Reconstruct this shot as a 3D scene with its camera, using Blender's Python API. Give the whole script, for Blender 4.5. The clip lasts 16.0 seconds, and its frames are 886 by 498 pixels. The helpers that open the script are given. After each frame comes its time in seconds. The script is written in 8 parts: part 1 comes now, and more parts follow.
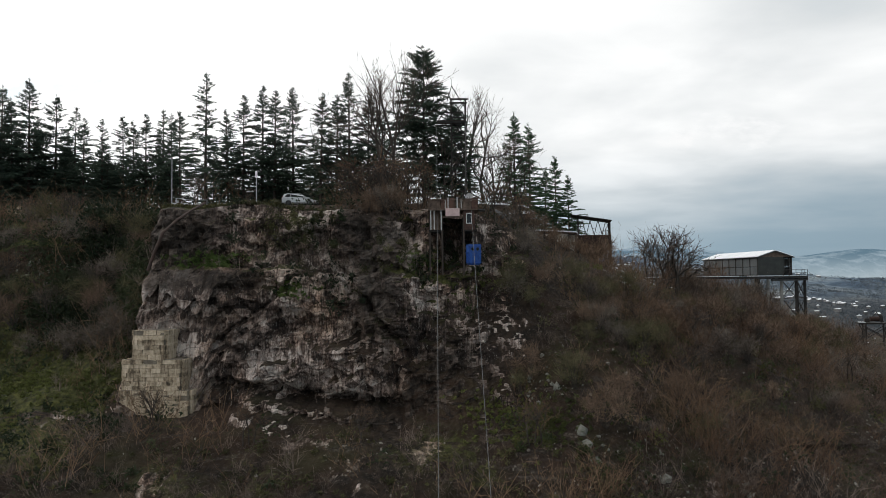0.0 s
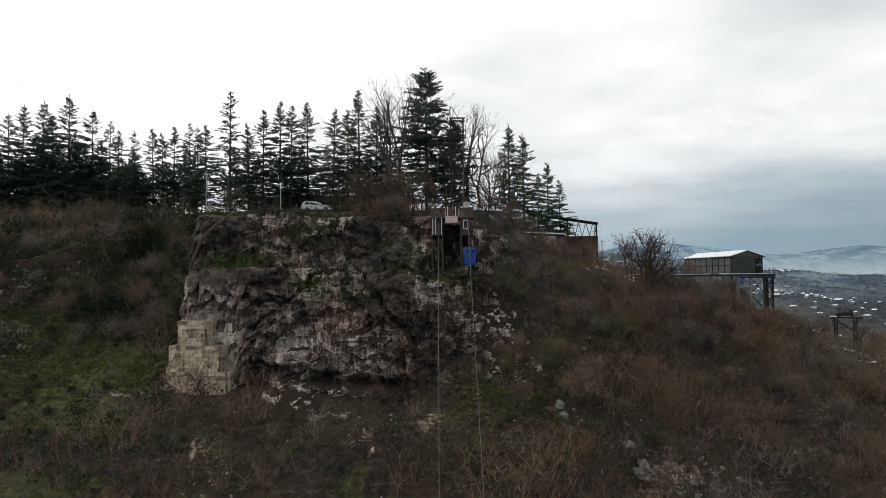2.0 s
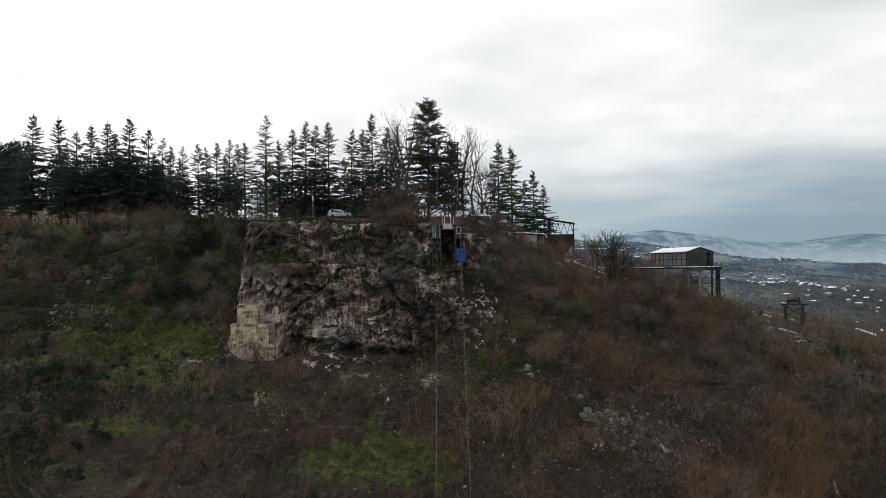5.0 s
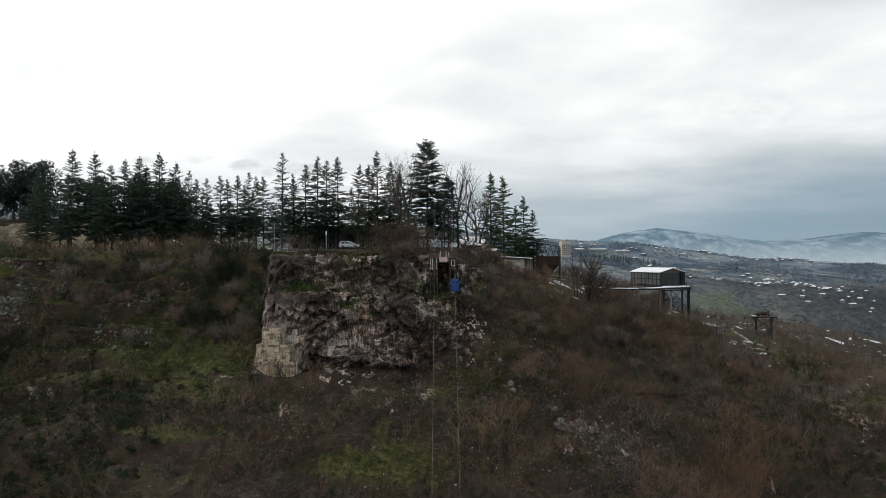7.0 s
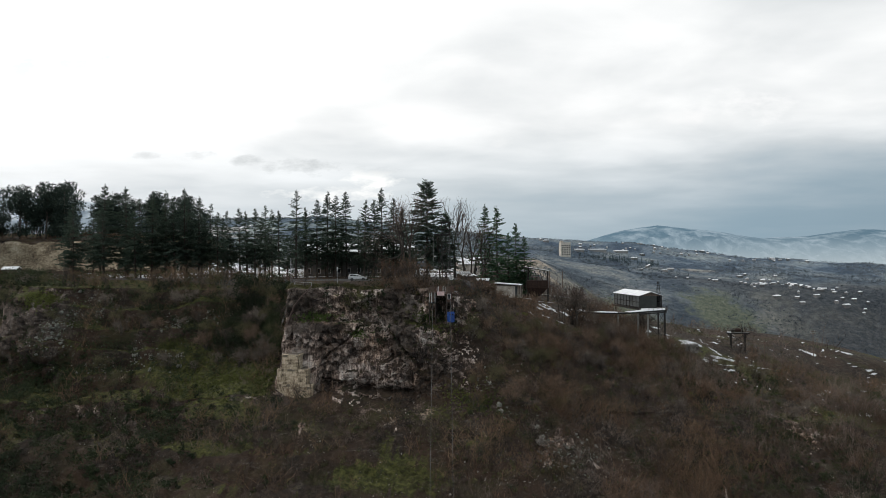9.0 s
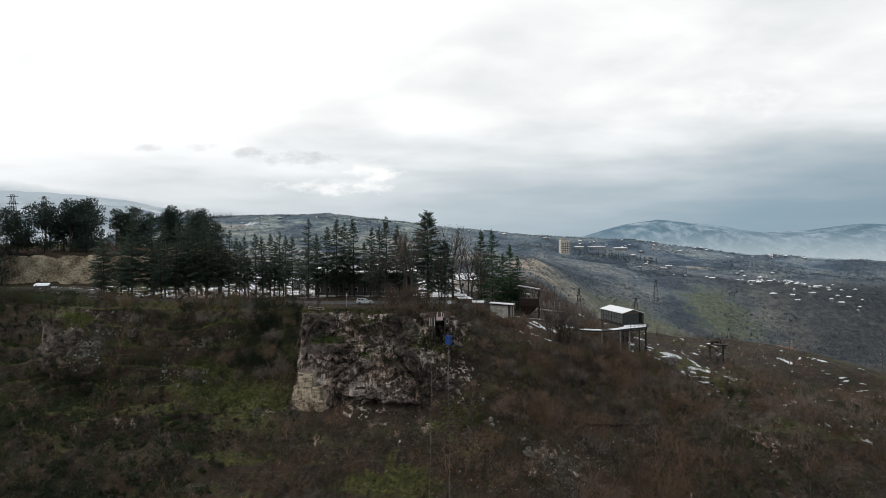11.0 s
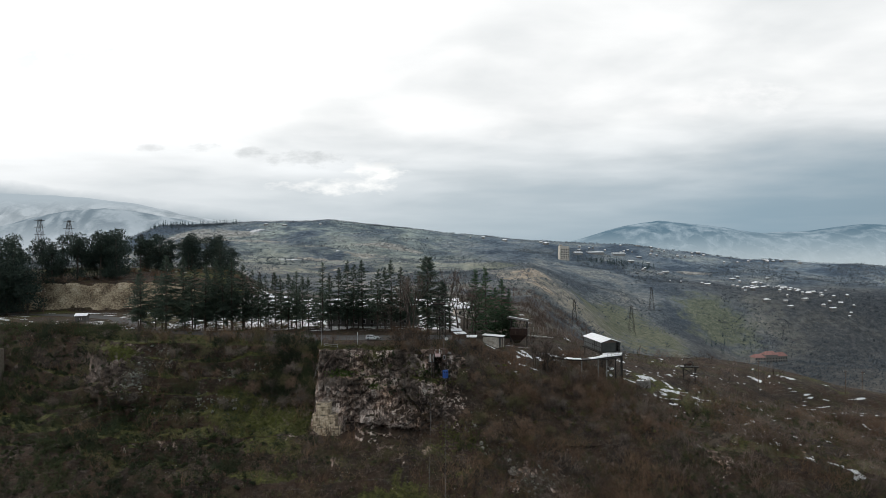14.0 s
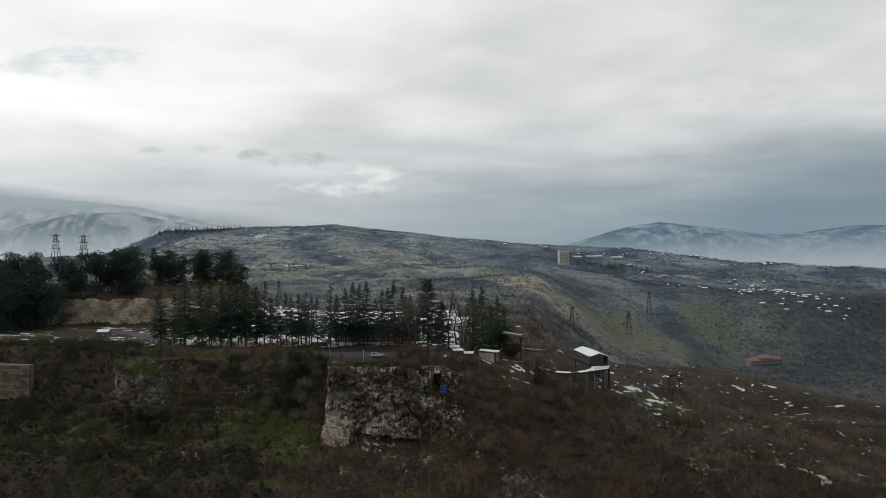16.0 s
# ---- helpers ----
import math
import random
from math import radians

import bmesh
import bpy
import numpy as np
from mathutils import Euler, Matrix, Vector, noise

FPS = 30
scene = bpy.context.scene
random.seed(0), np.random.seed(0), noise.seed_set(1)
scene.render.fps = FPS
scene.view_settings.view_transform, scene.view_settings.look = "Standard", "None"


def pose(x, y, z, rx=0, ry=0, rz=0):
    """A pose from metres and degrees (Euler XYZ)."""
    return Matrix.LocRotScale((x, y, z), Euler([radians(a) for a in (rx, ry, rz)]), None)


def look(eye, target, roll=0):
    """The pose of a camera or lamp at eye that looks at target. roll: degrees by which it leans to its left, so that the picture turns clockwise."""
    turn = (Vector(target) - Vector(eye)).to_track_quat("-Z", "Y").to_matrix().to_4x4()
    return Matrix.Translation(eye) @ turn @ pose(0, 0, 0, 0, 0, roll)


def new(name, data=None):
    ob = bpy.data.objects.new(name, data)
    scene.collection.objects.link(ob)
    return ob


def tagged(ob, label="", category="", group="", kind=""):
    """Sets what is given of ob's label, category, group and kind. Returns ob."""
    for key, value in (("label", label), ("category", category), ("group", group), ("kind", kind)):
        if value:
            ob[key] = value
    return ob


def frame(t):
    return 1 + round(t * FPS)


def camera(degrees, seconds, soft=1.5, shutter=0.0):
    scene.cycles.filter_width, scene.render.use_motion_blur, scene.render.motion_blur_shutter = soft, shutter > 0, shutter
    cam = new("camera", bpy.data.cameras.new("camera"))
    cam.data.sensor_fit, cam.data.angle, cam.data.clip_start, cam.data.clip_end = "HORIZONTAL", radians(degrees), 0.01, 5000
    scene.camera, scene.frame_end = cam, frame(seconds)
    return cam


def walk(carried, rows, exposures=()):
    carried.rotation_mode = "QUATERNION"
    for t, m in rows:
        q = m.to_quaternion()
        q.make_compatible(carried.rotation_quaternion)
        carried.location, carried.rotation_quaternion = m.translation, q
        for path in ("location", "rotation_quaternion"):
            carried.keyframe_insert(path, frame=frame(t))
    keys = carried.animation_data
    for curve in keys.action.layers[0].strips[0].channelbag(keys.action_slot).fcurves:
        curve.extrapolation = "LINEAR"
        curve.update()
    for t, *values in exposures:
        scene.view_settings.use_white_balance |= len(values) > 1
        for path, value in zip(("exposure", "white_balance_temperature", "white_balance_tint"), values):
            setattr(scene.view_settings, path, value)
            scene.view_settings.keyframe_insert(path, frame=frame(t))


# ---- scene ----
# ---- camera and its walk ----
cam = camera(61.5, 16.0, 0.7)
PATH = [
    (0, (0.03, 0.14, -6.39), (0.20, 100.05, -2.19), -0.61),
    (0.5, (0.03, -2.40, -6.36), (0.17, 97.52, -2.28), -0.61),
    (1, (0.06, -5.37, -6.33), (0.14, 94.56, -2.35), -0.61),
    (1.5, (0.12, -8.75, -6.28), (0.13, 91.18, -2.42), -0.61),
    (2, (0.21, -12.51, -6.23), (0.13, 87.42, -2.50), -0.61),
    (2.5, (0.32, -16.57, -6.17), (0.16, 83.36, -2.60), -0.61),
    (3, (0.45, -20.87, -6.12), (0.21, 79.08, -2.76), -0.60),
    (3.5, (0.58, -25.30, -6.07), (0.27, 74.65, -2.99), -0.59),
    (4, (0.73, -29.80, -5.97), (0.34, 70.16, -3.22), -0.58),
    (4.5, (0.90, -34.32, -5.73), (0.43, 65.65, -3.34), -0.57),
    (5, (1.09, -38.84, -5.22), (0.56, 61.14, -3.14), -0.56),
    (5.5, (1.32, -43.39, -4.34), (0.72, 56.59, -2.46), -0.56),
    (6, (1.59, -47.99, -3.05), (0.94, 51.99, -1.28), -0.55),
    (6.5, (1.89, -52.66, -1.40), (1.19, 47.32, 0.32), -0.55),
    (7, (2.20, -57.39, 0.46), (1.45, 42.59, 2.15), -0.55),
    (7.5, (2.50, -62.12, 2.43), (1.70, 37.87, 4.05), -0.54),
    (8, (2.78, -66.81, 4.43), (1.93, 33.18, 5.94), -0.54),
    (8.5, (3.04, -71.44, 6.42), (2.13, 28.55, 7.76), -0.53),
    (9, (3.28, -76.01, 8.41), (2.31, 23.98, 9.52), -0.53),
    (9.5, (3.52, -80.54, 10.42), (2.48, 19.45, 11.25), -0.52),
    (10, (3.77, -85.08, 12.51), (2.67, 14.92, 13.04), -0.51),
    (10.5, (4.04, -89.67, 14.68), (2.86, 10.32, 14.95), -0.51),
    (11, (4.32, -94.35, 16.90), (3.08, 5.65, 17.00), -0.51),
    (11.5, (4.61, -99.08, 19.14), (3.31, 0.91, 19.16), -0.52),
    (12, (4.90, -103.83, 21.33), (3.54, -3.84, 21.35), -0.54),
    (12.5, (5.19, -108.55, 23.43), (3.79, -8.56, 23.47), -0.56),
    (13, (5.49, -113.21, 25.47), (4.03, -13.22, 25.53), -0.59),
    (13.5, (5.80, -117.83, 27.52), (4.29, -17.84, 27.56), -0.62),
    (14, (6.12, -122.41, 29.60), (4.57, -22.42, 29.59), -0.66),
    (14.5, (6.45, -126.99, 31.65), (4.85, -27.00, 31.61), -0.71),
    (15, (6.78, -131.56, 33.59), (5.13, -31.58, 33.54), -0.76),
    (15.5, (7.10, -136.15, 35.34), (5.40, -36.16, 35.34), -0.82),
    (16, (7.41, -140.74, 36.84), (5.65, -40.76, 36.95), -0.88),
]
walk(cam, [(t, look(eye, target, roll)) for t, eye, target, roll in PATH],
     [(0.0, 0.0), (14.9, 0.0), (15.5, -0.24), (16.0, -0.42)])

# ---- sky and light ----
SUN_UP, SUN_TURN = 24.0, -62.0


def node(tree, kind, inputs=None):
    n = tree.nodes.new(kind)
    for key, value in (inputs or {}).items():
        if isinstance(value, bpy.types.NodeSocket):
            tree.links.new(value, n.inputs[key])
        else:
            n.inputs[key].default_value = value
    return n


def ramp(tree, fac, stops, mode="LINEAR"):
    n = tree.nodes.new("ShaderNodeValToRGB")
    n.color_ramp.interpolation = mode
    while len(n.color_ramp.elements) < len(stops):
        n.color_ramp.elements.new(0.5)
    for e, (p, c) in zip(n.color_ramp.elements, stops):
        e.position, e.color = p, (*c, 1) if len(c) == 3 else c
    tree.links.new(fac, n.inputs[0])
    return n.outputs[0]


def mix(tree, fac, a, b, mode="MIX"):
    n = tree.nodes.new("ShaderNodeMix")
    n.data_type, n.blend_type = "RGBA", mode
    for sock, value in ((n.inputs[0], fac), (n.inputs[6], a), (n.inputs[7], b)):
        if isinstance(value, bpy.types.NodeSocket):
            tree.links.new(value, sock)
        else:
            sock.default_value = value if not isinstance(value, tuple) or len(value) == 4 else (*value, 1)
    return n.outputs[2]


def maths(tree, op, a, b=0.0, c=0.0):
    n = tree.nodes.new("ShaderNodeMath")
    n.operation = op
    for sock, value in zip(n.inputs, (a, b, c)):
        if isinstance(value, bpy.types.NodeSocket):
            tree.links.new(value, sock)
        else:
            sock.default_value = value
    return n.outputs[0]


def make_sky():
    """An overcast winter sky: thin blue behind broken grey cloud decks that darken towards the horizon."""
    world = bpy.data.worlds.new("overcast_sky")
    scene.world = world
    world.use_nodes = True
    tr = world.node_tree
    tr.nodes.clear()
    co = node(tr, "ShaderNodeTexCoord")
    sep = node(tr, "ShaderNodeSeparateXYZ", {0: co.outputs["Generated"]})
    up = maths(tr, "MAXIMUM", sep.outputs[2], 0.0)
    # cloud decks seen in perspective: direction divided by its height
    den = maths(tr, "ADD", up, 0.10)
    px = maths(tr, "DIVIDE", sep.outputs[0], den)
    py = maths(tr, "DIVIDE", sep.outputs[1], den)
    plane = node(tr, "ShaderNodeCombineXYZ", {0: px, 1: py, 2: 0.0})
    n1 = node(tr, "ShaderNodeTexNoise", {"Vector": plane.outputs[0], "Scale": 0.50, "Detail": 5.0, "Roughness": 0.46, "Distortion": 0.35})
    n2 = node(tr, "ShaderNodeTexNoise", {"Vector": plane.outputs[0], "Scale": 1.5, "Detail": 6.0, "Roughness": 0.5, "Distortion": 0.25})
    deck = maths(tr, "ADD", maths(tr, "MULTIPLY", n1.outputs[0], 0.74), maths(tr, "MULTIPLY", n2.outputs[0], 0.26))
    deck = maths(tr, "MULTIPLY_ADD", maths(tr, "SUBTRACT", deck, 0.5), 0.72, 0.485)
    # the deck is brighter towards the hidden sun, ahead and to the left
    sx, sy = math.sin(radians(SUN_TURN)), math.cos(radians(SUN_TURN))
    toward = maths(tr, "ADD", maths(tr, "MULTIPLY", sep.outputs[0], sx), maths(tr, "MULTIPLY", sep.outputs[1], sy))
    thick = maths(tr, "SUBTRACT", deck, maths(tr, "MULTIPLY", maths(tr, "SUBTRACT", toward, 0.25), 0.20))
    thick = maths(tr, "SUBTRACT", thick, maths(tr, "MULTIPLY", maths(tr, "MINIMUM", up, 0.36), 0.40))
    cloud = ramp(tr, thick, [(0.18, (1.5, 1.5, 1.5)), (0.36, (1.02, 1.03, 1.03)), (0.45, (0.74, 0.77, 0.785)), (0.57, (0.44, 0.52, 0.575)), (0.75, (0.30, 0.385, 0.45))])
    sky = node(tr, "ShaderNodeTexSky")
    sky.sky_type, sky.sun_disc, sky.sun_elevation, sky.sun_rotation = "NISHITA", False, radians(SUN_UP), radians(SUN_TURN)
    blue = mix(tr, 1.0, sky.outputs[0], (0.09, 0.09, 0.09), "MULTIPLY")
    cover = ramp(tr, deck, [(0.28, (0.75, 0.75, 0.75)), (0.36, (1, 1, 1))])
    seen = mix(tr, cover, blue, cloud)
    # mist that thickens to the horizon
    mist = ramp(tr, up, [(0.0, (1, 1, 1)), (0.06, (0.75, 0.75, 0.75)), (0.17, (0, 0, 0))])
    tint = ramp(tr, maths(tr, "MULTIPLY_ADD", toward, 0.5, 0.5), [(0.1, (0.15, 0.21, 0.255)), (0.55, (0.255, 0.365, 0.445)), (0.72, (0.41, 0.50, 0.56)), (0.97, (0.82, 0.85, 0.87))])
    seen = mix(tr, mist, seen, tint)
    # single cloud forms over the hills ahead, by slope across and slope up
    ahead = maths(tr, "MAXIMUM", sep.outputs[1], 0.05)
    u, v = maths(tr, "DIVIDE", sep.outputs[0], ahead), maths(tr, "DIVIDE", sep.outputs[2], ahead)
    flat = node(tr, "ShaderNodeCombineXYZ", {0: u, 1: maths(tr, "MULTIPLY", v, 2.2), 2: 0.0})
    curl = node(tr, "ShaderNodeTexNoise", {"Vector": flat.outputs[0], "Scale": 17.0, "Detail": 7.0, "Roughness": 0.62}).outputs[0]

    def form(cu, cv, wu, wv, thin=0.0):
        du, dv = maths(tr, "MULTIPLY", maths(tr, "SUBTRACT", u, cu), 1 / wu), maths(tr, "MULTIPLY", maths(tr, "SUBTRACT", v, cv), 1 / wv)
        r2 = maths(tr, "ADD", maths(tr, "MULTIPLY", du, du), maths(tr, "MULTIPLY", dv, dv))
        k = maths(tr, "MULTIPLY_ADD", maths(tr, "SUBTRACT", curl, 0.5), 6.5, maths(tr, "SUBTRACT", 1.0 - thin, r2))
        return node(tr, "ShaderNodeClamp", {0: maths(tr, "MULTIPLY", k, 0.8)}).outputs[0]

    for cu, cv, wu, wv, thin, share, tone in ((-0.155, 0.085, 0.075, 0.014, 0.1, 0.75, (1.1, 1.1, 1.08)), (-0.105, 0.108, 0.05, 0.014, 0.2, 0.75, (1.15, 1.15, 1.12)),
                                              (-0.54, 0.262, 0.13, 0.022, 0.0, 0.5, (0.72, 0.84, 0.88)), (-0.195, 0.122, 0.062, 0.013, 0.1, 0.60, (0.50, 0.53, 0.54)),
                                              (-0.275, 0.133, 0.024, 0.008, 0.0, 0.55, (0.55, 0.58, 0.59)), (-0.34, 0.142, 0.030, 0.007, 0.0, 0.5, (0.62, 0.64, 0.65)), (-0.41, 0.142, 0.022, 0.006, 0.0, 0.5, (0.62, 0.64, 0.65)),
                                              (-0.09, 0.118, 0.045, 0.010, 0.3, 0.4, (0.52, 0.55, 0.57)), (-0.077, 0.168, 0.016, 0.009, 0.0, 0.45, (1.0, 1.0, 1.0)), (0.074, 0.157, 0.018, 0.010, 0.0, 0.4, (0.95, 0.96, 0.96)),
                                              (0.40, 0.20, 0.09, 0.022, 0.2, 0.5, (1.05, 1.05, 1.05)), (0.31, 0.185, 0.035, 0.012, 0.1, 0.5, (0.98, 0.98, 0.98))):
        seen = mix(tr, maths(tr, "MULTIPLY", form(cu, cv, wu, wv, thin), share), seen, tone)
    # a low bank lies on the mountains ahead to the left
    edge = maths(tr, "MULTIPLY_ADD", u, -0.135, 0.018)
    edge = maths(tr, "ADD", edge, maths(tr, "MULTIPLY_ADD", curl, 0.02, -0.01))
    bank = node(tr, "ShaderNodeClamp", {0: maths(tr, "MULTIPLY", maths(tr, "SUBTRACT", edge, v), 48.0)}).outputs[0]
    bank = maths(tr, "MULTIPLY", bank, node(tr, "ShaderNodeClamp", {0: maths(tr, "MULTIPLY_ADD", u, -3.2, -0.05)}).outputs[0])
    seen = mix(tr, maths(tr, "MULTIPLY", bank, 0.97), seen, mix(tr, curl, (0.32, 0.39, 0.44), (0.50, 0.56, 0.60)))
    bg = node(tr, "ShaderNodeBackground", {"Color": seen, "Strength": 1.0})
    node(tr, "ShaderNodeOutputWorld", {"Surface": bg.outputs[0]})


make_sky()
sun = new("sun", bpy.data.lights.new("sun", "SUN"))
sun.data.energy, sun.data.angle, sun.data.color = 0.5, radians(30), (1.0, 0.96, 0.9)
sun.matrix_world = look((0, 0, 300), Vector((0, 0, 300)) - 100 * Vector((math.sin(radians(SUN_TURN)) * math.cos(radians(SUN_UP)), math.cos(radians(SUN_TURN)) * math.cos(radians(SUN_UP)), math.sin(radians(SUN_UP)))))

# ---- materials ----
def material(name):
    m = bpy.data.materials.new(name)
    m.use_nodes = True
    t = m.node_tree
    t.nodes.clear()
    out = t.nodes.new("ShaderNodeOutputMaterial")
    b = t.nodes.new("ShaderNodeBsdfPrincipled")
    t.links.new(b.outputs[0], out.inputs[0])
    return m, t, b


def plain(name, dark, light, rough=0.8, metal=0.0, scale=1.5, bump=0.15, fine=14.0, vary=0.15):
    """A worn surface: two colours over two sizes of noise, a little relief, and a shift from piece to piece."""
    m, t, b = material(name)
    co = node(t, "ShaderNodeTexCoord").outputs["Object"]
    n1 = node(t, "ShaderNodeTexNoise", {"Vector": co, "Scale": scale, "Detail": 5.0, "Roughness": 0.6})
    n2 = node(t, "ShaderNodeTexNoise", {"Vector": co, "Scale": fine, "Detail": 3.0})
    f = maths(t, "ADD", maths(t, "MULTIPLY", n1.outputs[0], 0.7), maths(t, "MULTIPLY", n2.outputs[0], 0.3))
    rnd = node(t, "ShaderNodeObjectInfo").outputs["Random"]
    f = maths(t, "ADD", f, maths(t, "MULTIPLY_ADD", rnd, vary, -vary / 2))
    col = ramp(t, f, [(0.32, dark), (0.68, light)])
    t.links.new(col, b.inputs["Base Color"])
    b.inputs["Roughness"].default_value, b.inputs["Metallic"].default_value = rough, metal
    bp = node(t, "ShaderNodeBump", {"Height": f, "Strength": bump, "Distance": 0.05})
    t.links.new(bp.outputs[0], b.inputs["Normal"])
    return m


def ground_material():
    """Grass, scrub soil, limestone and snow, laid by the masks of the sheet; stains and grain at several sizes."""
    m, t, b = material("hillside")
    geo = node(t, "ShaderNodeNewGeometry")
    pos = geo.outputs["Position"]
    masks = node(t, "ShaderNodeAttribute")
    masks.attribute_name = "cover"
    sep = node(t, "ShaderNodeSeparateColor", {0: masks.outputs["Color"]})
    grass_m, rock_m, snow_m = sep.outputs[0], sep.outputs[1], sep.outputs[2]

    def noise_at(scale, detail=5.0, rough=0.6, vec=pos, dist=0.0):
        return node(t, "ShaderNodeTexNoise", {"Vector": vec, "Scale": scale, "Detail": detail, "Roughness": rough, "Distortion": dist}).outputs[0]

    # bare winter scrub soil: dead leaves, twigs, damp earth
    soil = ramp(t, noise_at(0.9, 8.0, 0.7), [(0.34, (0.009, 0.0075, 0.006)), (0.50, (0.025, 0.0175, 0.0125)), (0.62, (0.056, 0.038, 0.026)), (0.74, (0.12, 0.10, 0.08))])
    grit = ramp(t, noise_at(4.5, 6.0, 0.8), [(0.57, (0, 0, 0)), (0.63, (0.8, 0.8, 0.8))])
    soil = mix(t, grit, soil, (0.115, 0.10, 0.082))
    rust = ramp(t, noise_at(0.11, 4.0), [(0.42, (0, 0, 0)), (0.62, (0.7, 0.7, 0.7))])
    soil = mix(t, rust, soil, mix(t, 0.5, soil, (0.085, 0.044, 0.024), "MIX"))
    moss = ramp(t, noise_at(0.17, 5.0), [(0.50, (0, 0, 0)), (0.66, (0.75, 0.75, 0.75))])
    soil = mix(t, moss, soil, mix(t, 0.6, soil, (0.058, 0.056, 0.022), "MIX"))
    shelf = node(t, "ShaderNodeMapping", {"Vector": pos, "Scale": (0.22, 0.22, 1.5), "Rotation": (0, radians(7), 0)}).outputs[0]
    bits = maths(t, "ADD", maths(t, "MULTIPLY", noise_at(1.0, 5.0, 0.6, shelf, 0.5), 0.6), maths(t, "MULTIPLY", noise_at(2.6, 7.0, 0.8), 0.4))
    soil = mix(t, ramp(t, bits, [(0.545, (0, 0, 0)), (0.60, (0.75, 0.75, 0.75))]), soil, ramp(t, noise_at(3.7, 6.0, 0.8), [(0.40, (0.026, 0.020, 0.017)), (0.52, (0.090, 0.072, 0.060)), (0.66, (0.30, 0.26, 0.225))]))
    grass = ramp(t, noise_at(1.1, 8.0, 0.78), [(0.36, (0.020, 0.020, 0.008)), (0.48, (0.050, 0.052, 0.015)), (0.58, (0.096, 0.096, 0.027)), (0.70, (0.165, 0.158, 0.050))])
    # limestone with vertical water stains and bedding
    flat = node(t, "ShaderNodeMapping", {"Vector": pos, "Scale": (4.4, 0.9, 0.55)})
    bed = node(t, "ShaderNodeMapping", {"Vector": pos, "Scale": (0.30, 0.30, 1.2), "Rotation": (0, radians(9), 0)})
    streak = noise_at(1.0, 7.0, 0.68, flat.outputs[0], 0.6)
    strata = noise_at(1.0, 6.0, 0.65, bed.outputs[0], 0.6)
    grain = noise_at(3.4, 9.0, 0.82)
    r = maths(t, "ADD", maths(t, "MULTIPLY", streak, 0.42), maths(t, "ADD", maths(t, "MULTIPLY", strata, 0.18), maths(t, "MULTIPLY", grain, 0.40)))
    r = maths(t, "ADD", r, maths(t, "MULTIPLY_ADD", noise_at(0.20, 4.0), 0.50, -0.25))
    slab = node(t, "ShaderNodeTexVoronoi", {"Vector": node(t, "ShaderNodeMapping", {"Vector": pos, "Scale": (0.8, 0.5, 0.95), "Rotation": (0, radians(9), 0)}).outputs[0], "Scale": 1.0})
    tone = node(t, "ShaderNodeSeparateColor", {0: slab.outputs["Color"]}).outputs[0]
    r = maths(t, "ADD", r, maths(t, "MULTIPLY_ADD", tone, 0.13, -0.065))
    r = maths(t, "MULTIPLY_ADD", maths(t, "SUBTRACT", r, 0.5), 1.25, 0.495)
    rock = ramp(t, r, [(0.375, (0.034, 0.025, 0.021)), (0.435, (0.092, 0.065, 0.054)), (0.485, (0.205, 0.149, 0.123)), (0.54, (0.41, 0.322, 0.276)), (0.62, (0.72, 0.62, 0.55))])
    warm = ramp(t, noise_at(0.13, 4.0), [(0.48, (0, 0, 0)), (0.66, (0.8, 0.8, 0.8))])
    rock = mix(t, warm, rock, mix(t, 0.85, rock, (1.0, 0.79, 0.60), "MULTIPLY"))
    warp = mix(t, 0.10, pos, node(t, "ShaderNodeTexNoise", {"Vector": pos, "Scale": 0.7, "Detail": 4.0}).outputs[1], "ADD")
    for size, dark, wide in ((0.42, 0.55, 0.035),):
        crack = node(t, "ShaderNodeTexVoronoi", {"Vector": warp, "Scale": size})
        crack.feature = "DISTANCE_TO_EDGE"
        line = ramp(t, crack.outputs["Distance"], [(0.0, (dark,) * 3), (wide, (0, 0, 0))])
        rock = mix(t, line, rock, (0.022, 0.018, 0.016))
    drip = node(t, "ShaderNodeMapping", {"Vector": pos, "Scale": (5.2, 2.0, 1.5)}).outputs[0]
    lich = ramp(t, noise_at(1.0, 8.0, 0.78, drip, 0.4), [(0.575, (0, 0, 0)), (0.625, (0.85, 0.85, 0.85))])
    rock = mix(t, lich, rock, (0.48, 0.425, 0.375))
    damp = node(t, "ShaderNodeAttribute")
    damp.attribute_name = "moss"
    wet = maths(t, "MULTIPLY_ADD", maths(t, "SUBTRACT", maths(t, "ADD", damp.outputs["Fac"], maths(t, "MULTIPLY_ADD", maths(t, "ADD", grain, streak), 0.8, -0.8)), 0.42), 4.0, 0.5)
    wet = maths(t, "MULTIPLY", node(t, "ShaderNodeClamp", {0: wet}).outputs[0], 0.86)
    rock = mix(t, wet, rock, ramp(t, noise_at(1.6, 7.0, 0.75), [(0.38, (0.018, 0.0155, 0.013)), (0.52, (0.046, 0.035, 0.028)), (0.66, (0.088, 0.067, 0.052))]))
    snow = ramp(t, noise_at(3.0), [(0.3, (0.62, 0.64, 0.66)), (0.7, (0.84, 0.85, 0.86))])

    cut = node(t, "ShaderNodeAttribute")
    cut.attribute_name = "dry"
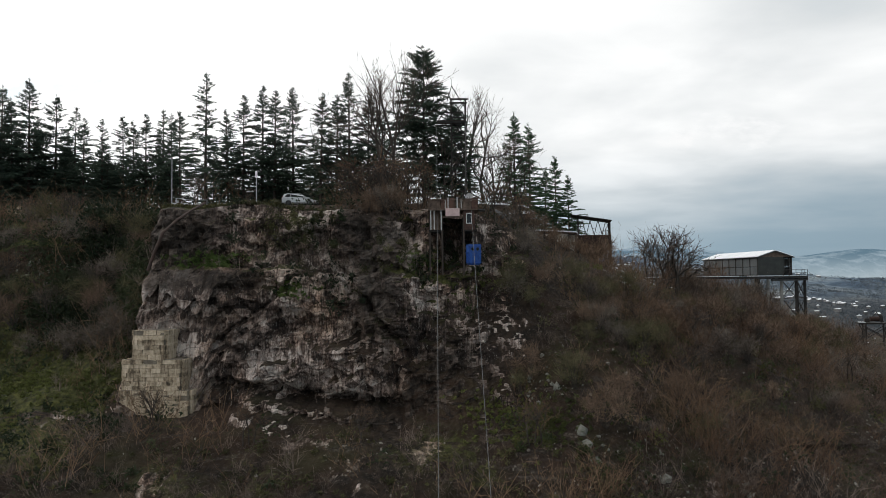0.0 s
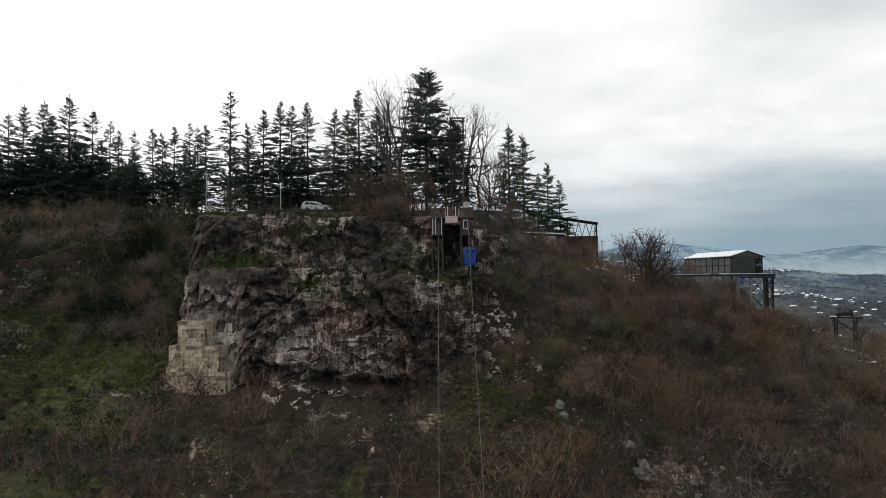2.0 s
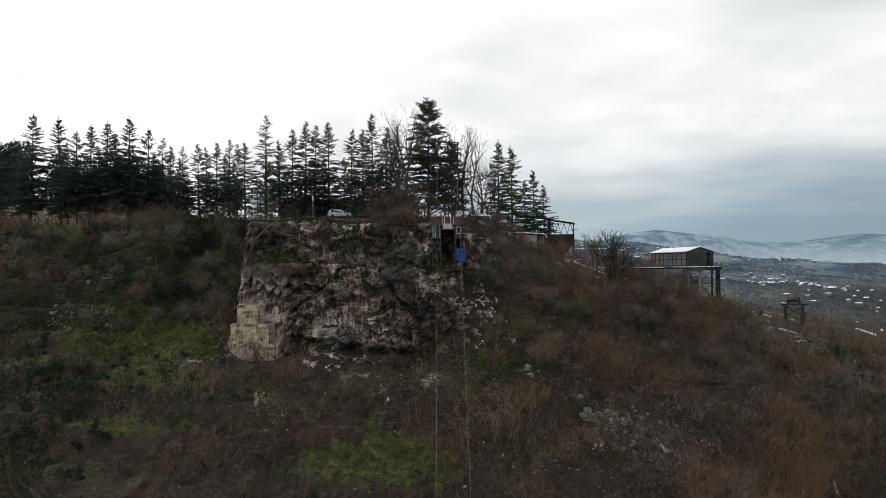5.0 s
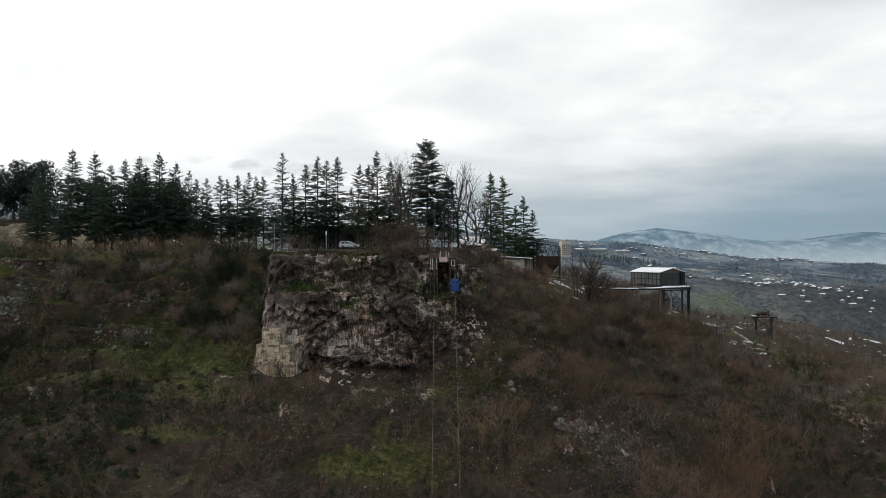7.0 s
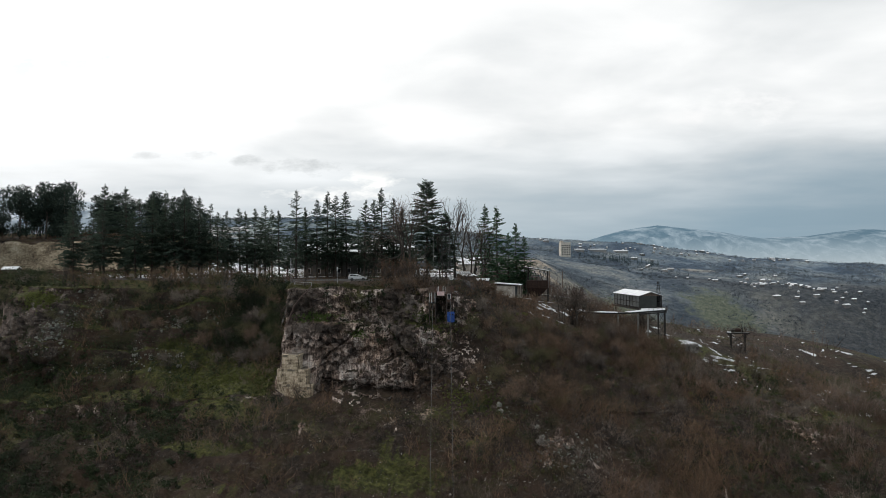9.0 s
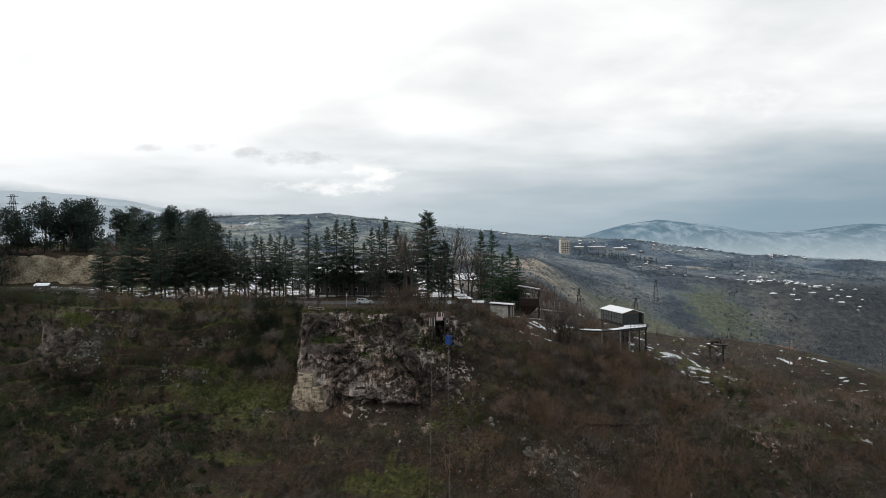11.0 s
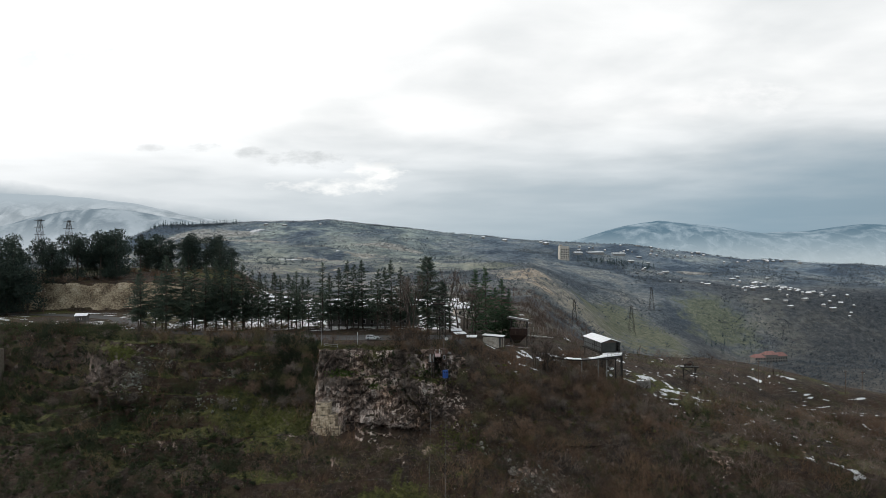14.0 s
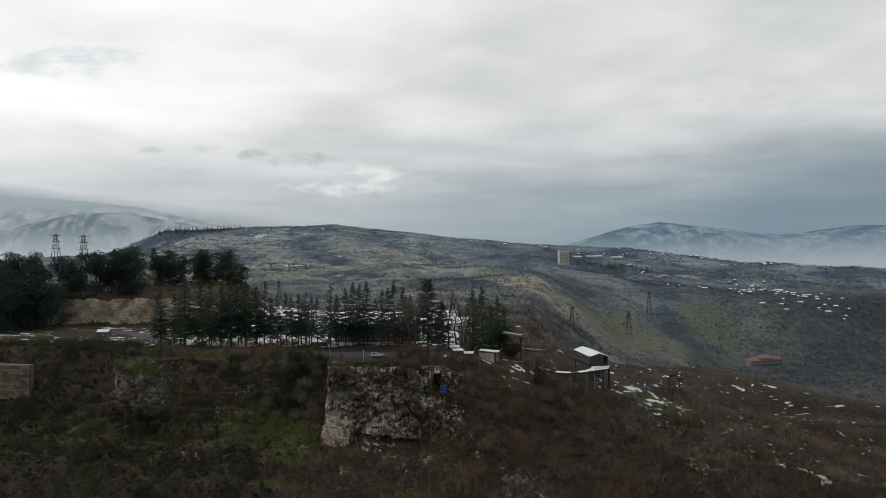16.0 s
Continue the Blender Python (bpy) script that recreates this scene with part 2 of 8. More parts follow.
    tan = ramp(t, maths(t, "ADD", maths(t, "MULTIPLY", noise_at(1.3, 8.0, 0.8), 0.6), maths(t, "MULTIPLY", noise_at(0.16, 4.0), 0.4)), [(0.38, (0.05, 0.038, 0.027)), (0.46, (0.17, 0.132, 0.090)), (0.54, (0.38, 0.31, 0.215)), (0.64, (0.60, 0.52, 0.40))])
    rock = mix(t, cut.outputs["Fac"], rock, tan)
    edge = noise_at(1.3, 7.0, 0.72)
    crisp = noise_at(1.3, 8.0, 0.7)

    def edged(mask, soft=0.09, edge=edge):
        v = maths(t, "SUBTRACT", maths(t, "ADD", mask, maths(t, "MULTIPLY_ADD", edge, 0.9, -0.45)), 0.5)
        return maths(t, "MULTIPLY_ADD", v, 1 / soft, 0.5) if soft else v

    def clamp(v):
        n = node(t, "ShaderNodeClamp", {0: v})
        return n.outputs[0]

    col = mix(t, clamp(edged(grass_m, 0.16)), soil, grass)
    col = mix(t, clamp(edged(rock_m, 0.14)), col, rock)
    col = mix(t, clamp(edged(snow_m, 0.05, crisp)), col, snow)
    t.links.new(col, b.inputs["Base Color"])
    b.inputs["Roughness"].default_value = 0.92
    b.inputs["Specular IOR Level"].default_value = 0.25
    h = maths(t, "ADD", noise_at(1.1, 9.0, 0.72), maths(t, "MULTIPLY", strata, 0.7))
    bp = node(t, "ShaderNodeBump", {"Height": h, "Strength": 1.0, "Distance": 0.6})
    t.links.new(bp.outputs[0], b.inputs["Normal"])
    return m


HILLSIDE = ground_material()


def farland_material():
    """Far hills: grey bare woods, thin pasture, pale scars and snow in strips; distance haze is put into the colours.
    """
    m, t, b = material("far_hills")
    pos = node(t, "ShaderNodeNewGeometry").outputs["Position"]
    masks = node(t, "ShaderNodeAttribute")
    masks.attribute_name = "cover"
    sep = node(t, "ShaderNodeSeparateColor", {0: masks.outputs["Color"]})

    def noise_at(scale, detail=6.0, rough=0.65):
        return node(t, "ShaderNodeTexNoise", {"Vector": pos, "Scale": scale, "Detail": detail, "Roughness": rough}).outputs[0]

    # wood tones are pale and cool, with haze in the base colour
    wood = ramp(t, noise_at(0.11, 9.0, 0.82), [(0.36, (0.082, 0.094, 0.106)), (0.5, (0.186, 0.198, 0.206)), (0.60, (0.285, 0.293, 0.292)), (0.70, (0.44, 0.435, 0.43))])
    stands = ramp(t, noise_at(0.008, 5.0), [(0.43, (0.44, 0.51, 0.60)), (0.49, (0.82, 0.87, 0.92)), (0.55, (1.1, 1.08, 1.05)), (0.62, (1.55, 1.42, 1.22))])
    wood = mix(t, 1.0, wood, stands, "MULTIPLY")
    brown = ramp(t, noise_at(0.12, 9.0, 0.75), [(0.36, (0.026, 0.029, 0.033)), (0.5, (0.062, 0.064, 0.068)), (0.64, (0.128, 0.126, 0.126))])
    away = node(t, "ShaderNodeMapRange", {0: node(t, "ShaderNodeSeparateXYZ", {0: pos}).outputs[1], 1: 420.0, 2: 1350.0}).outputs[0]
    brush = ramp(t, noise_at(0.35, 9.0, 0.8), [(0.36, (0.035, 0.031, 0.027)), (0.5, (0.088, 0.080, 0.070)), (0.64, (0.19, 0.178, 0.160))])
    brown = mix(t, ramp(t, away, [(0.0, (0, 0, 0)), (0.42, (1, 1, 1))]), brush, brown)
    mild = node(t, "ShaderNodeAttribute")
    mild.attribute_name = "mild"
    scrubby = ramp(t, noise_at(0.16, 9.0, 0.85), [(0.36, (0.065, 0.074, 0.082)), (0.48, (0.145, 0.155, 0.160)), (0.57, (0.235, 0.24, 0.24)), (0.68, (0.44, 0.44, 0.43))])
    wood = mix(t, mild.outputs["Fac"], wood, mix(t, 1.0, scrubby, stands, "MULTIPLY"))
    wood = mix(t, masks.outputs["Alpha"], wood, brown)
    meadow = ramp(t, noise_at(0.15, 9.0, 0.85), [(0.36, (0.060, 0.074, 0.060)), (0.48, (0.138, 0.150, 0.110)), (0.60, (0.215, 0.220, 0.162)), (0.72, (0.37, 0.37, 0.30))])
    pale = ramp(t, noise_at(0.07, 9.0, 0.8), [(0.36, (0.115, 0.126, 0.120)), (0.48, (0.245, 0.252, 0.226)), (0.58, (0.345, 0.340, 0.295)), (0.70, (0.50, 0.482, 0.43))])
    lane = node(t, "ShaderNodeMapping", {"Vector": pos, "Scale": (0.012, 0.012, 0.10)}).outputs[0]
    lane = node(t, "ShaderNodeTexNoise", {"Vector": lane, "Scale": 1.0, "Detail": 7.0, "Roughness": 0.65}).outputs[0]
    pale = mix(t, 1.0, pale, ramp(t, lane, [(0.36, (0.72, 0.74, 0.76)), (0.48, (0.95, 0.95, 0.95)), (0.64, (1.18, 1.15, 1.08))]), "MULTIPLY")
    pale = mix(t, 1.0, pale, ramp(t, noise_at(0.016, 6.0, 0.7), [(0.40, (0.50, 0.55, 0.62)), (0.48, (0.85, 0.89, 0.92)), (0.54, (1.04, 1.04, 1.01)), (0.62, (1.2, 1.17, 1.10))]), "MULTIPLY")
    dry = node(t, "ShaderNodeAttribute")
    dry.attribute_name = "dry"
    meadow = mix(t, dry.outputs["Fac"], meadow, pale)
    scar = ramp(t, noise_at(0.11, 9.0, 0.8), [(0.36, (0.13, 0.112, 0.092)), (0.5, (0.33, 0.285, 0.235)), (0.66, (0.62, 0.56, 0.48))])
    snow = ramp(t, noise_at(0.2), [(0.3, (0.5, 0.52, 0.55)), (0.7, (0.8, 0.82, 0.84))])
    edge = noise_at(0.045, 9.0, 0.72)

    def laid(mask, soft):
        v = maths(t, "MULTIPLY_ADD", maths(t, "SUBTRACT", maths(t, "ADD", mask, maths(t, "MULTIPLY_ADD", edge, 1.1, -0.55)), 0.5), 1 / soft, 0.5)
        return node(t, "ShaderNodeClamp", {0: v}).outputs[0]

    col = mix(t, laid(sep.outputs[0], 0.22), wood, meadow)
    col = mix(t, laid(sep.outputs[1], 0.12), col, scar)
    # painted haze: base colour goes from warm to blue with distance
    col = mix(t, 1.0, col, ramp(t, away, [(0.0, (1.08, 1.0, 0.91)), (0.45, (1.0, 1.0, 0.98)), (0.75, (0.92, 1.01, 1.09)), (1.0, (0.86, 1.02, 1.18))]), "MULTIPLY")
    col = mix(t, laid(sep.outputs[2], 0.10), col, snow)
    t.links.new(col, b.inputs["Base Color"])
    b.inputs["Roughness"].default_value = 0.95
    b.inputs["Specular IOR Level"].default_value = 0.1
    bp = node(t, "ShaderNodeBump", {"Height": noise_at(0.06, 9.0, 0.8), "Strength": 0.6, "Distance": 9.0})
    t.links.new(bp.outputs[0], b.inputs["Normal"])
    return m


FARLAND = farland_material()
SNOW = plain("settled_snow", (0.66, 0.68, 0.70), (0.86, 0.87, 0.88), 0.7, scale=1.0, bump=0.3)
ROOF_SNOW = plain("roof_snow", (0.70, 0.72, 0.74), (0.88, 0.89, 0.90), 0.7, scale=0.6, bump=0.2)
RUST = plain("rusted_steel", (0.022, 0.014, 0.011), (0.072, 0.040, 0.030), 0.85, 0.3, 1.2, 0.3)
STEEL = plain("dark_weathered_steel", (0.018, 0.017, 0.016), (0.060, 0.052, 0.046), 0.7, 0.5, 1.5, 0.2)
GREY_STEEL = plain("grey_sheet_metal", (0.042, 0.043, 0.045), (0.12, 0.123, 0.126), 0.55, 0.5, 0.8, 0.2)
DARK_SHEET = plain("dark_green_sheet", (0.020, 0.021, 0.019), (0.052, 0.054, 0.048), 0.6, 0.3, 0.8, 0.2)
CONCRETE = plain("weathered_concrete", (0.14, 0.13, 0.12), (0.38, 0.36, 0.33), 0.92, 0.0, 0.9, 0.4)
def pier_material():
    """Beige stone with rain streaks, soot and pale patches."""
    m, t, b = material("pier_stone")
    pos = node(t, "ShaderNodeNewGeometry").outputs["Position"]
    drip = node(t, "ShaderNodeMapping", {"Vector": pos, "Scale": (2.6, 2.6, 0.35)}).outputs[0]
    course = node(t, "ShaderNodeMapping", {"Vector": pos, "Scale": (0.25, 0.25, 2.2)}).outputs[0]
    n = [node(t, "ShaderNodeTexNoise", {"Vector": v, "Scale": s, "Detail": 8.0, "Roughness": 0.7}).outputs[0] for v, s in ((drip, 1.0), (course, 1.0), (pos, 3.0))]
    f = maths(t, "ADD", maths(t, "MULTIPLY", n[0], 0.48), maths(t, "ADD", maths(t, "MULTIPLY", n[1], 0.22), maths(t, "MULTIPLY", n[2], 0.30)))
    f = maths(t, "ADD", f, maths(t, "MULTIPLY_ADD", node(t, "ShaderNodeObjectInfo").outputs["Random"], 0.09, -0.015))
    t.links.new(ramp(t, f, [(0.39, (0.062, 0.045, 0.031)), (0.455, (0.21, 0.158, 0.106)), (0.52, (0.45, 0.352, 0.245)), (0.62, (0.68, 0.56, 0.42))]), b.inputs["Base Color"])
    b.inputs["Roughness"].default_value = 0.95
    bp = node(t, "ShaderNodeBump", {"Height": n[2], "Strength": 1.0, "Distance": 0.12})
    t.links.new(bp.outputs[0], b.inputs["Normal"])
    return m


PIER_STONE = pier_material()
# darker planks for the posts of the cable station
DARK_WOOD = plain("dark_planks", (0.022, 0.016, 0.013), (0.075, 0.055, 0.043), 0.9, 0.0, 2.2, 0.4)
MORTAR = plain("mortar", (0.09, 0.072, 0.054), (0.30, 0.25, 0.19), 0.95, 0.0, 2.0, 0.4)
PLASTER = plain("stained_plaster", (0.24, 0.185, 0.135), (0.86, 0.80, 0.71), 0.9, 0.0, 0.8, 0.3)
WALL_GREY = plain("grey_render", (0.07, 0.065, 0.06), (0.17, 0.16, 0.15), 0.9, 0.0, 0.5, 0.2)
PINK_WALL = plain("pink_render", (0.22, 0.11, 0.10), (0.42, 0.22, 0.20), 0.9, 0.0, 0.5, 0.2)
OLD_WOOD = plain("weathered_planks", (0.05, 0.034, 0.026), (0.20, 0.14, 0.105), 0.9, 0.0, 2.2, 0.4)
# dock boards with the shade of the open dock put into their colour
DOCK_SHADE = plain("shaded_dock_boards", (0.009, 0.008, 0.007), (0.028, 0.023, 0.019), 0.95, 0.0, 2.2, 0.4)
RED_WOOD = plain("red_brown_planks", (0.050, 0.026, 0.020), (0.165, 0.088, 0.066), 0.9, 0.0, 2.2, 0.4)
WHITE = plain("white_paint", (0.55, 0.54, 0.52), (0.80, 0.79, 0.77), 0.5, 0.0, 2.0, 0.1)
CAR_PAINT = plain("silver_white_paint", (0.50, 0.51, 0.52), (0.62, 0.63, 0.64), 0.25, 0.2, 2.0, 0.02)
BLUE = plain("blue_paint", (0.006, 0.035, 0.16), (0.02, 0.10, 0.40), 0.5, 0.0, 2.5, 0.2)
SIGN = plain("faded_pink_board", (0.46, 0.30, 0.28), (0.70, 0.52, 0.49), 0.7, 0.0, 3.0, 0.1)
ASPHALT = plain("wet_asphalt", (0.026, 0.026, 0.027), (0.060, 0.059, 0.058), 0.75, 0.0, 0.35, 0.2)
RUBBER = plain("tyre_rubber", (0.012, 0.012, 0.012), (0.03, 0.03, 0.03), 0.9)
GLASS = plain("dark_window_glass", (0.010, 0.012, 0.014), (0.03, 0.034, 0.038), 0.12, 0.0, 0.5, 0.02)
PALE_GLASS = plain("dusty_glazing", (0.07, 0.078, 0.082), (0.18, 0.195, 0.20), 0.3, 0.0, 0.4, 0.05)
PALE_STEEL = plain("pale_galvanised_pipe", (0.26, 0.265, 0.27), (0.48, 0.485, 0.49), 0.5, 0.4, 2.0, 0.1)
ROPE = plain("steel_rope", (0.09, 0.09, 0.09), (0.20, 0.20, 0.20), 0.5, 0.6, 4.0, 0.1)
RED_ROOF = plain("red_roof_tiles", (0.17, 0.085, 0.075), (0.34, 0.18, 0.16), 0.9, 0.0, 0.5, 0.2)
FAR_WALL = plain("far_house_render", (0.10, 0.10, 0.10), (0.30, 0.29, 0.28), 0.9, 0.0, 0.1, 0.1, 1.0, 0.5)
LICHEN = plain("lichened_rock", (0.028, 0.030, 0.024), (0.27, 0.265, 0.225), 0.95, 0.0, 2.6, 0.7)
BOULDER = plain("limestone_boulder", (0.05, 0.042, 0.036), (0.42, 0.375, 0.325), 0.95, 0.0, 2.2, 0.6)


# ---- the ground: valley side, cliff, plateau and hills, one sheet ----
def smooth(a, b, v):
    t = np.clip((np.asarray(v, float) - a) / (b - a), 0, 1)
    return t * t * (3 - 2 * t)


def hashed(ix, iy, iz, seed):
    n = (ix.astype(np.int64) * 374761393 + iy.astype(np.int64) * 668265263 + iz.astype(np.int64) * 2147483647 + seed * 1274126177) & 0x7FFFFFFF
    n = ((n ^ (n >> 13)) * 1103515245 + 12345) & 0x7FFFFFFF
    n = ((n ^ (n >> 11)) * 214013 + 2531011) & 0x7FFFFFFF
    return (n & 0xFFFF) / 65535.0


def vnoise(x, y, z=0.0, seed=0):
    """Smooth value noise, 0 to 1, over arrays."""
    x, y, z = np.broadcast_arrays(np.asarray(x, float), np.asarray(y, float), np.asarray(z, float))
    fx, fy, fz = np.floor(x), np.floor(y), np.floor(z)
    u, v, w = x - fx, y - fy, z - fz
    u, v, w = u * u * (3 - 2 * u), v * v * (3 - 2 * v), w * w * (3 - 2 * w)
    out = 0
    for dx in (0, 1):
        for dy in (0, 1):
            for dz in (0, 1):
                out = out + hashed(fx + dx, fy + dy, fz + dz, seed) * (u if dx else 1 - u) * (v if dy else 1 - v) * (w if dz else 1 - w)
    return out


def fbm(x, y, z=0.0, seed=0, octaves=4):
    total, amp, norm = 0, 1.0, 0.0
    for k in range(octaves):
        total = total + amp * vnoise(x * 2 ** k, y * 2 ** k, np.asarray(z) * 2 ** k, seed + k)
        norm += amp
        amp *= 0.5
    return total / norm - 0.5


def cells(x, y, seed):
    """A number, 0 to 1, for each angular block of a broken rock face."""
    fx, fy = np.floor(x), np.floor(y)
    best, out = np.full(np.shape(x), 9.0), np.zeros(np.shape(x))
    for dx in (-1, 0, 1):
        for dy in (-1, 0, 1):
            cx, cy = fx + dx, fy + dy
            d = (cx + hashed(cx, cy, 0 * cx, seed) - x) ** 2 + (cy + hashed(cx, cy, 0 * cx, seed + 1) - y) ** 2
            near = d < best
            best, out = np.where(near, d, best), np.where(near, hashed(cx, cy, 0 * cx, seed + 2), out)
    return out


# plan along the cliff: x, rim and foot of the valley side
KNOT = [-330, -170, -95, -62, -40, -33.5, -31.5, -10, 4, 12, 30, 58, 75, 100, 140, 330]
RIM_Y = [170, 150, 108, 102, 96, 92, 84, 85, 85, 92, 104, 117, 128, 142, 165, 260]
RIM_Z = [3, 3, 2, 1.4, 1.2, 1.2, 2.0, 1.2, -0.6, -2.8, -8, -17, -21.5, -25.5, -35, -70]
FOOT_Y = [120, 100, 82, 76, 74, 73, 70, 68, 68, 66, 74, 88, 92, 92, 95, 150]
FOOT_Z = [-28, -27, -24, -20, -19, -19, -20, -20.5, -21, -21, -23, -27, -28.5, -31, -40, -90]
# cliff face, from foot to rim
FACE_Q = [0, 0.10, 0.15, 0.20, 0.26, 0.50, 0.68, 0.74, 0.90, 1]
FACE_Y = [70, 74.0, 75.3, 75.4, 76, 77.6, 78.4, 79.9, 81.0, 83.0]
FACE_Z = [-20.3, -18.2, -17.6, -16.7, -15, -9, -5.4, -4.8, 0.0, 1.7]
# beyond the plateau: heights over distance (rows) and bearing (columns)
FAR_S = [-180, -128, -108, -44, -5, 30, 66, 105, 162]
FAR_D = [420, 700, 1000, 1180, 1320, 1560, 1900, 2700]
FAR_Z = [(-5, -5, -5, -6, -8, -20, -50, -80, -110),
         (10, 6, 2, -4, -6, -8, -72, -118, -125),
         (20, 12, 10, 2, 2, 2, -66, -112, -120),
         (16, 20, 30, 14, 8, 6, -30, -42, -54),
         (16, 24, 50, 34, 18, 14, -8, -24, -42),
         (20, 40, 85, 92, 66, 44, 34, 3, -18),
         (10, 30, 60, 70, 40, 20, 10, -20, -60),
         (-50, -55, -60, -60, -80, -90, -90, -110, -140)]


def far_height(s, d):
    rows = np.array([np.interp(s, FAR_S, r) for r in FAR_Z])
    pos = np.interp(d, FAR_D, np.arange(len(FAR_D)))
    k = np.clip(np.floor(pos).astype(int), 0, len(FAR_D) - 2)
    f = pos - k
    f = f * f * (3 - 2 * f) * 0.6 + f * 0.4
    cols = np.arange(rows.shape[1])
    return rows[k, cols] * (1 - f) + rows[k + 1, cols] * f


def ground_grid():
    s = np.concatenate([np.arange(-330, -110, 3.0), np.arange(-110, -36, 0.8), np.arange(-36, 12, 0.32), np.arange(12, 120, 0.8), np.arange(120, 331, 3.0)])
    rim_y, rim_z = np.interp(s, KNOT, RIM_Y), np.interp(s, KNOT, RIM_Z)
    foot_y, foot_z = np.interp(s, KNOT, FOOT_Y), np.interp(s, KNOT, FOOT_Z)
    cliff = smooth(-33.4, -31.6, s) * (1 - smooth(-3, 15, s))
    brink = 2.2 * fbm(s * 0.14, 0 * s, 0, 60, 4) * cliff
    rim_z = rim_z + brink
    xs, ys, zs, zone = [], [], [], []
    # valley side below the foot
    for b in np.linspace(1, 0, 84, endpoint=False):
        run = 560 * b ** 2.3
        xs.append(s), ys.append(foot_y - run)
        z = foot_z - 0.52 * np.minimum(run, 200) - 0.10 * np.maximum(run - 200, 0)
        zs.append(z), zone.append(0.0 * s)
    # the steep side
    for q in np.linspace(0, 1, 130):
        qz = np.interp(q, [0, 0.3, 0.62, 1], [0, 0.24, 0.58, 1])
        qy = np.interp(q, [0, 0.3, 0.62, 1], [0, 0.52, 0.72, 1])
        right = smooth(0, 14, s)
        qz, qy = qz * (1 - right) + q * right, qy * (1 - right) + q * right
        y, z = foot_y + (rim_y - foot_y) * qy, foot_z + (rim_z - foot_z) * qz
        fy, fz = np.interp(q, FACE_Q, FACE_Y), np.interp(q, FACE_Q, FACE_Z)
        dip = smooth(0.75, 0.05, q) * (0.9 - 0.075 * (s + 31) + 1.6 * fbm(s * 0.11, q * 0.5, 0, 51, 3))
        fz = fz + dip + 3.6 * fbm(s * 0.10, 0 * s, 0, 57, 3) * smooth(0.35, 0.6, q) * smooth(1.0, 0.8, q)
        fz = fz + brink * smooth(0.85, 1.0, q)
        fy = fy + 2.6 * fbm(s * 0.085, q * 1.2, 0, 52, 3) + 1.5 * smooth(-20, -4, s) * q
        xs.append(s), ys.append(y * (1 - cliff) + fy * cliff), zs.append(z * (1 - cliff) + fz * cliff), zone.append(0 * s + 1.0)
    # plateau
    for d in np.linspace(0, 1, 110)[1:] ** 1.5:
        y = rim_y + (275 - rim_y) * d
        w = 1 + (np.maximum(1.0, (y + 150) / 280) - 1) * smooth(0, 1, (y - rim_y) / (4 + 46 * smooth(60, 90, s)))
        flat = np.interp(s, [-330, -60, 6, 20, 40, 60, 90, 140, 330], [4.5, 3.4, 3.2, -2.8, -6.5, -15, -23.5, -40, -80])
        z = rim_z + (flat - rim_z) * smooth(0, 1, (y - rim_y) / (9 + 24 * smooth(15, 40, s)))
        x = s * w
        z = z - 55 * smooth(0, 1, (y - 198 - 28 * smooth(60, 95, s)) / 77) * smooth(28, 60, s)
        z = z + np.interp(x, [112, 140, 155, 170, 190, 220, 260], [0, 3.8, 4.4, 4.1, 3.2, 2.0, 0]) * np.exp(-((y - 218) / 24) ** 2)
        z = z + 13 * smooth(204, 212, y + 0.05 * (x + 150) + 3 * fbm(x * 0.05, y * 0.05, seed=5)) * (1 - smooth(-118, -86, x)) + 0.075 * np.maximum(y - 212, 0) * (1 - smooth(-118, -60, x))
        xs.append(x), ys.append(y), zs.append(z), zone.append(0 * s + 2.0)
    last = zs[-1]
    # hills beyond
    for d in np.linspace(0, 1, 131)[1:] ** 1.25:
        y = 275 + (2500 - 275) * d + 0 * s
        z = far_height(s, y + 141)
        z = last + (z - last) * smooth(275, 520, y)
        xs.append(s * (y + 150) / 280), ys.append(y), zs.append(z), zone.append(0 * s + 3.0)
    return s, cliff, np.array(xs), np.array(ys), np.array(zs), np.array(zone)


GS, GC, GX, GY, GZ, GK = ground_grid()


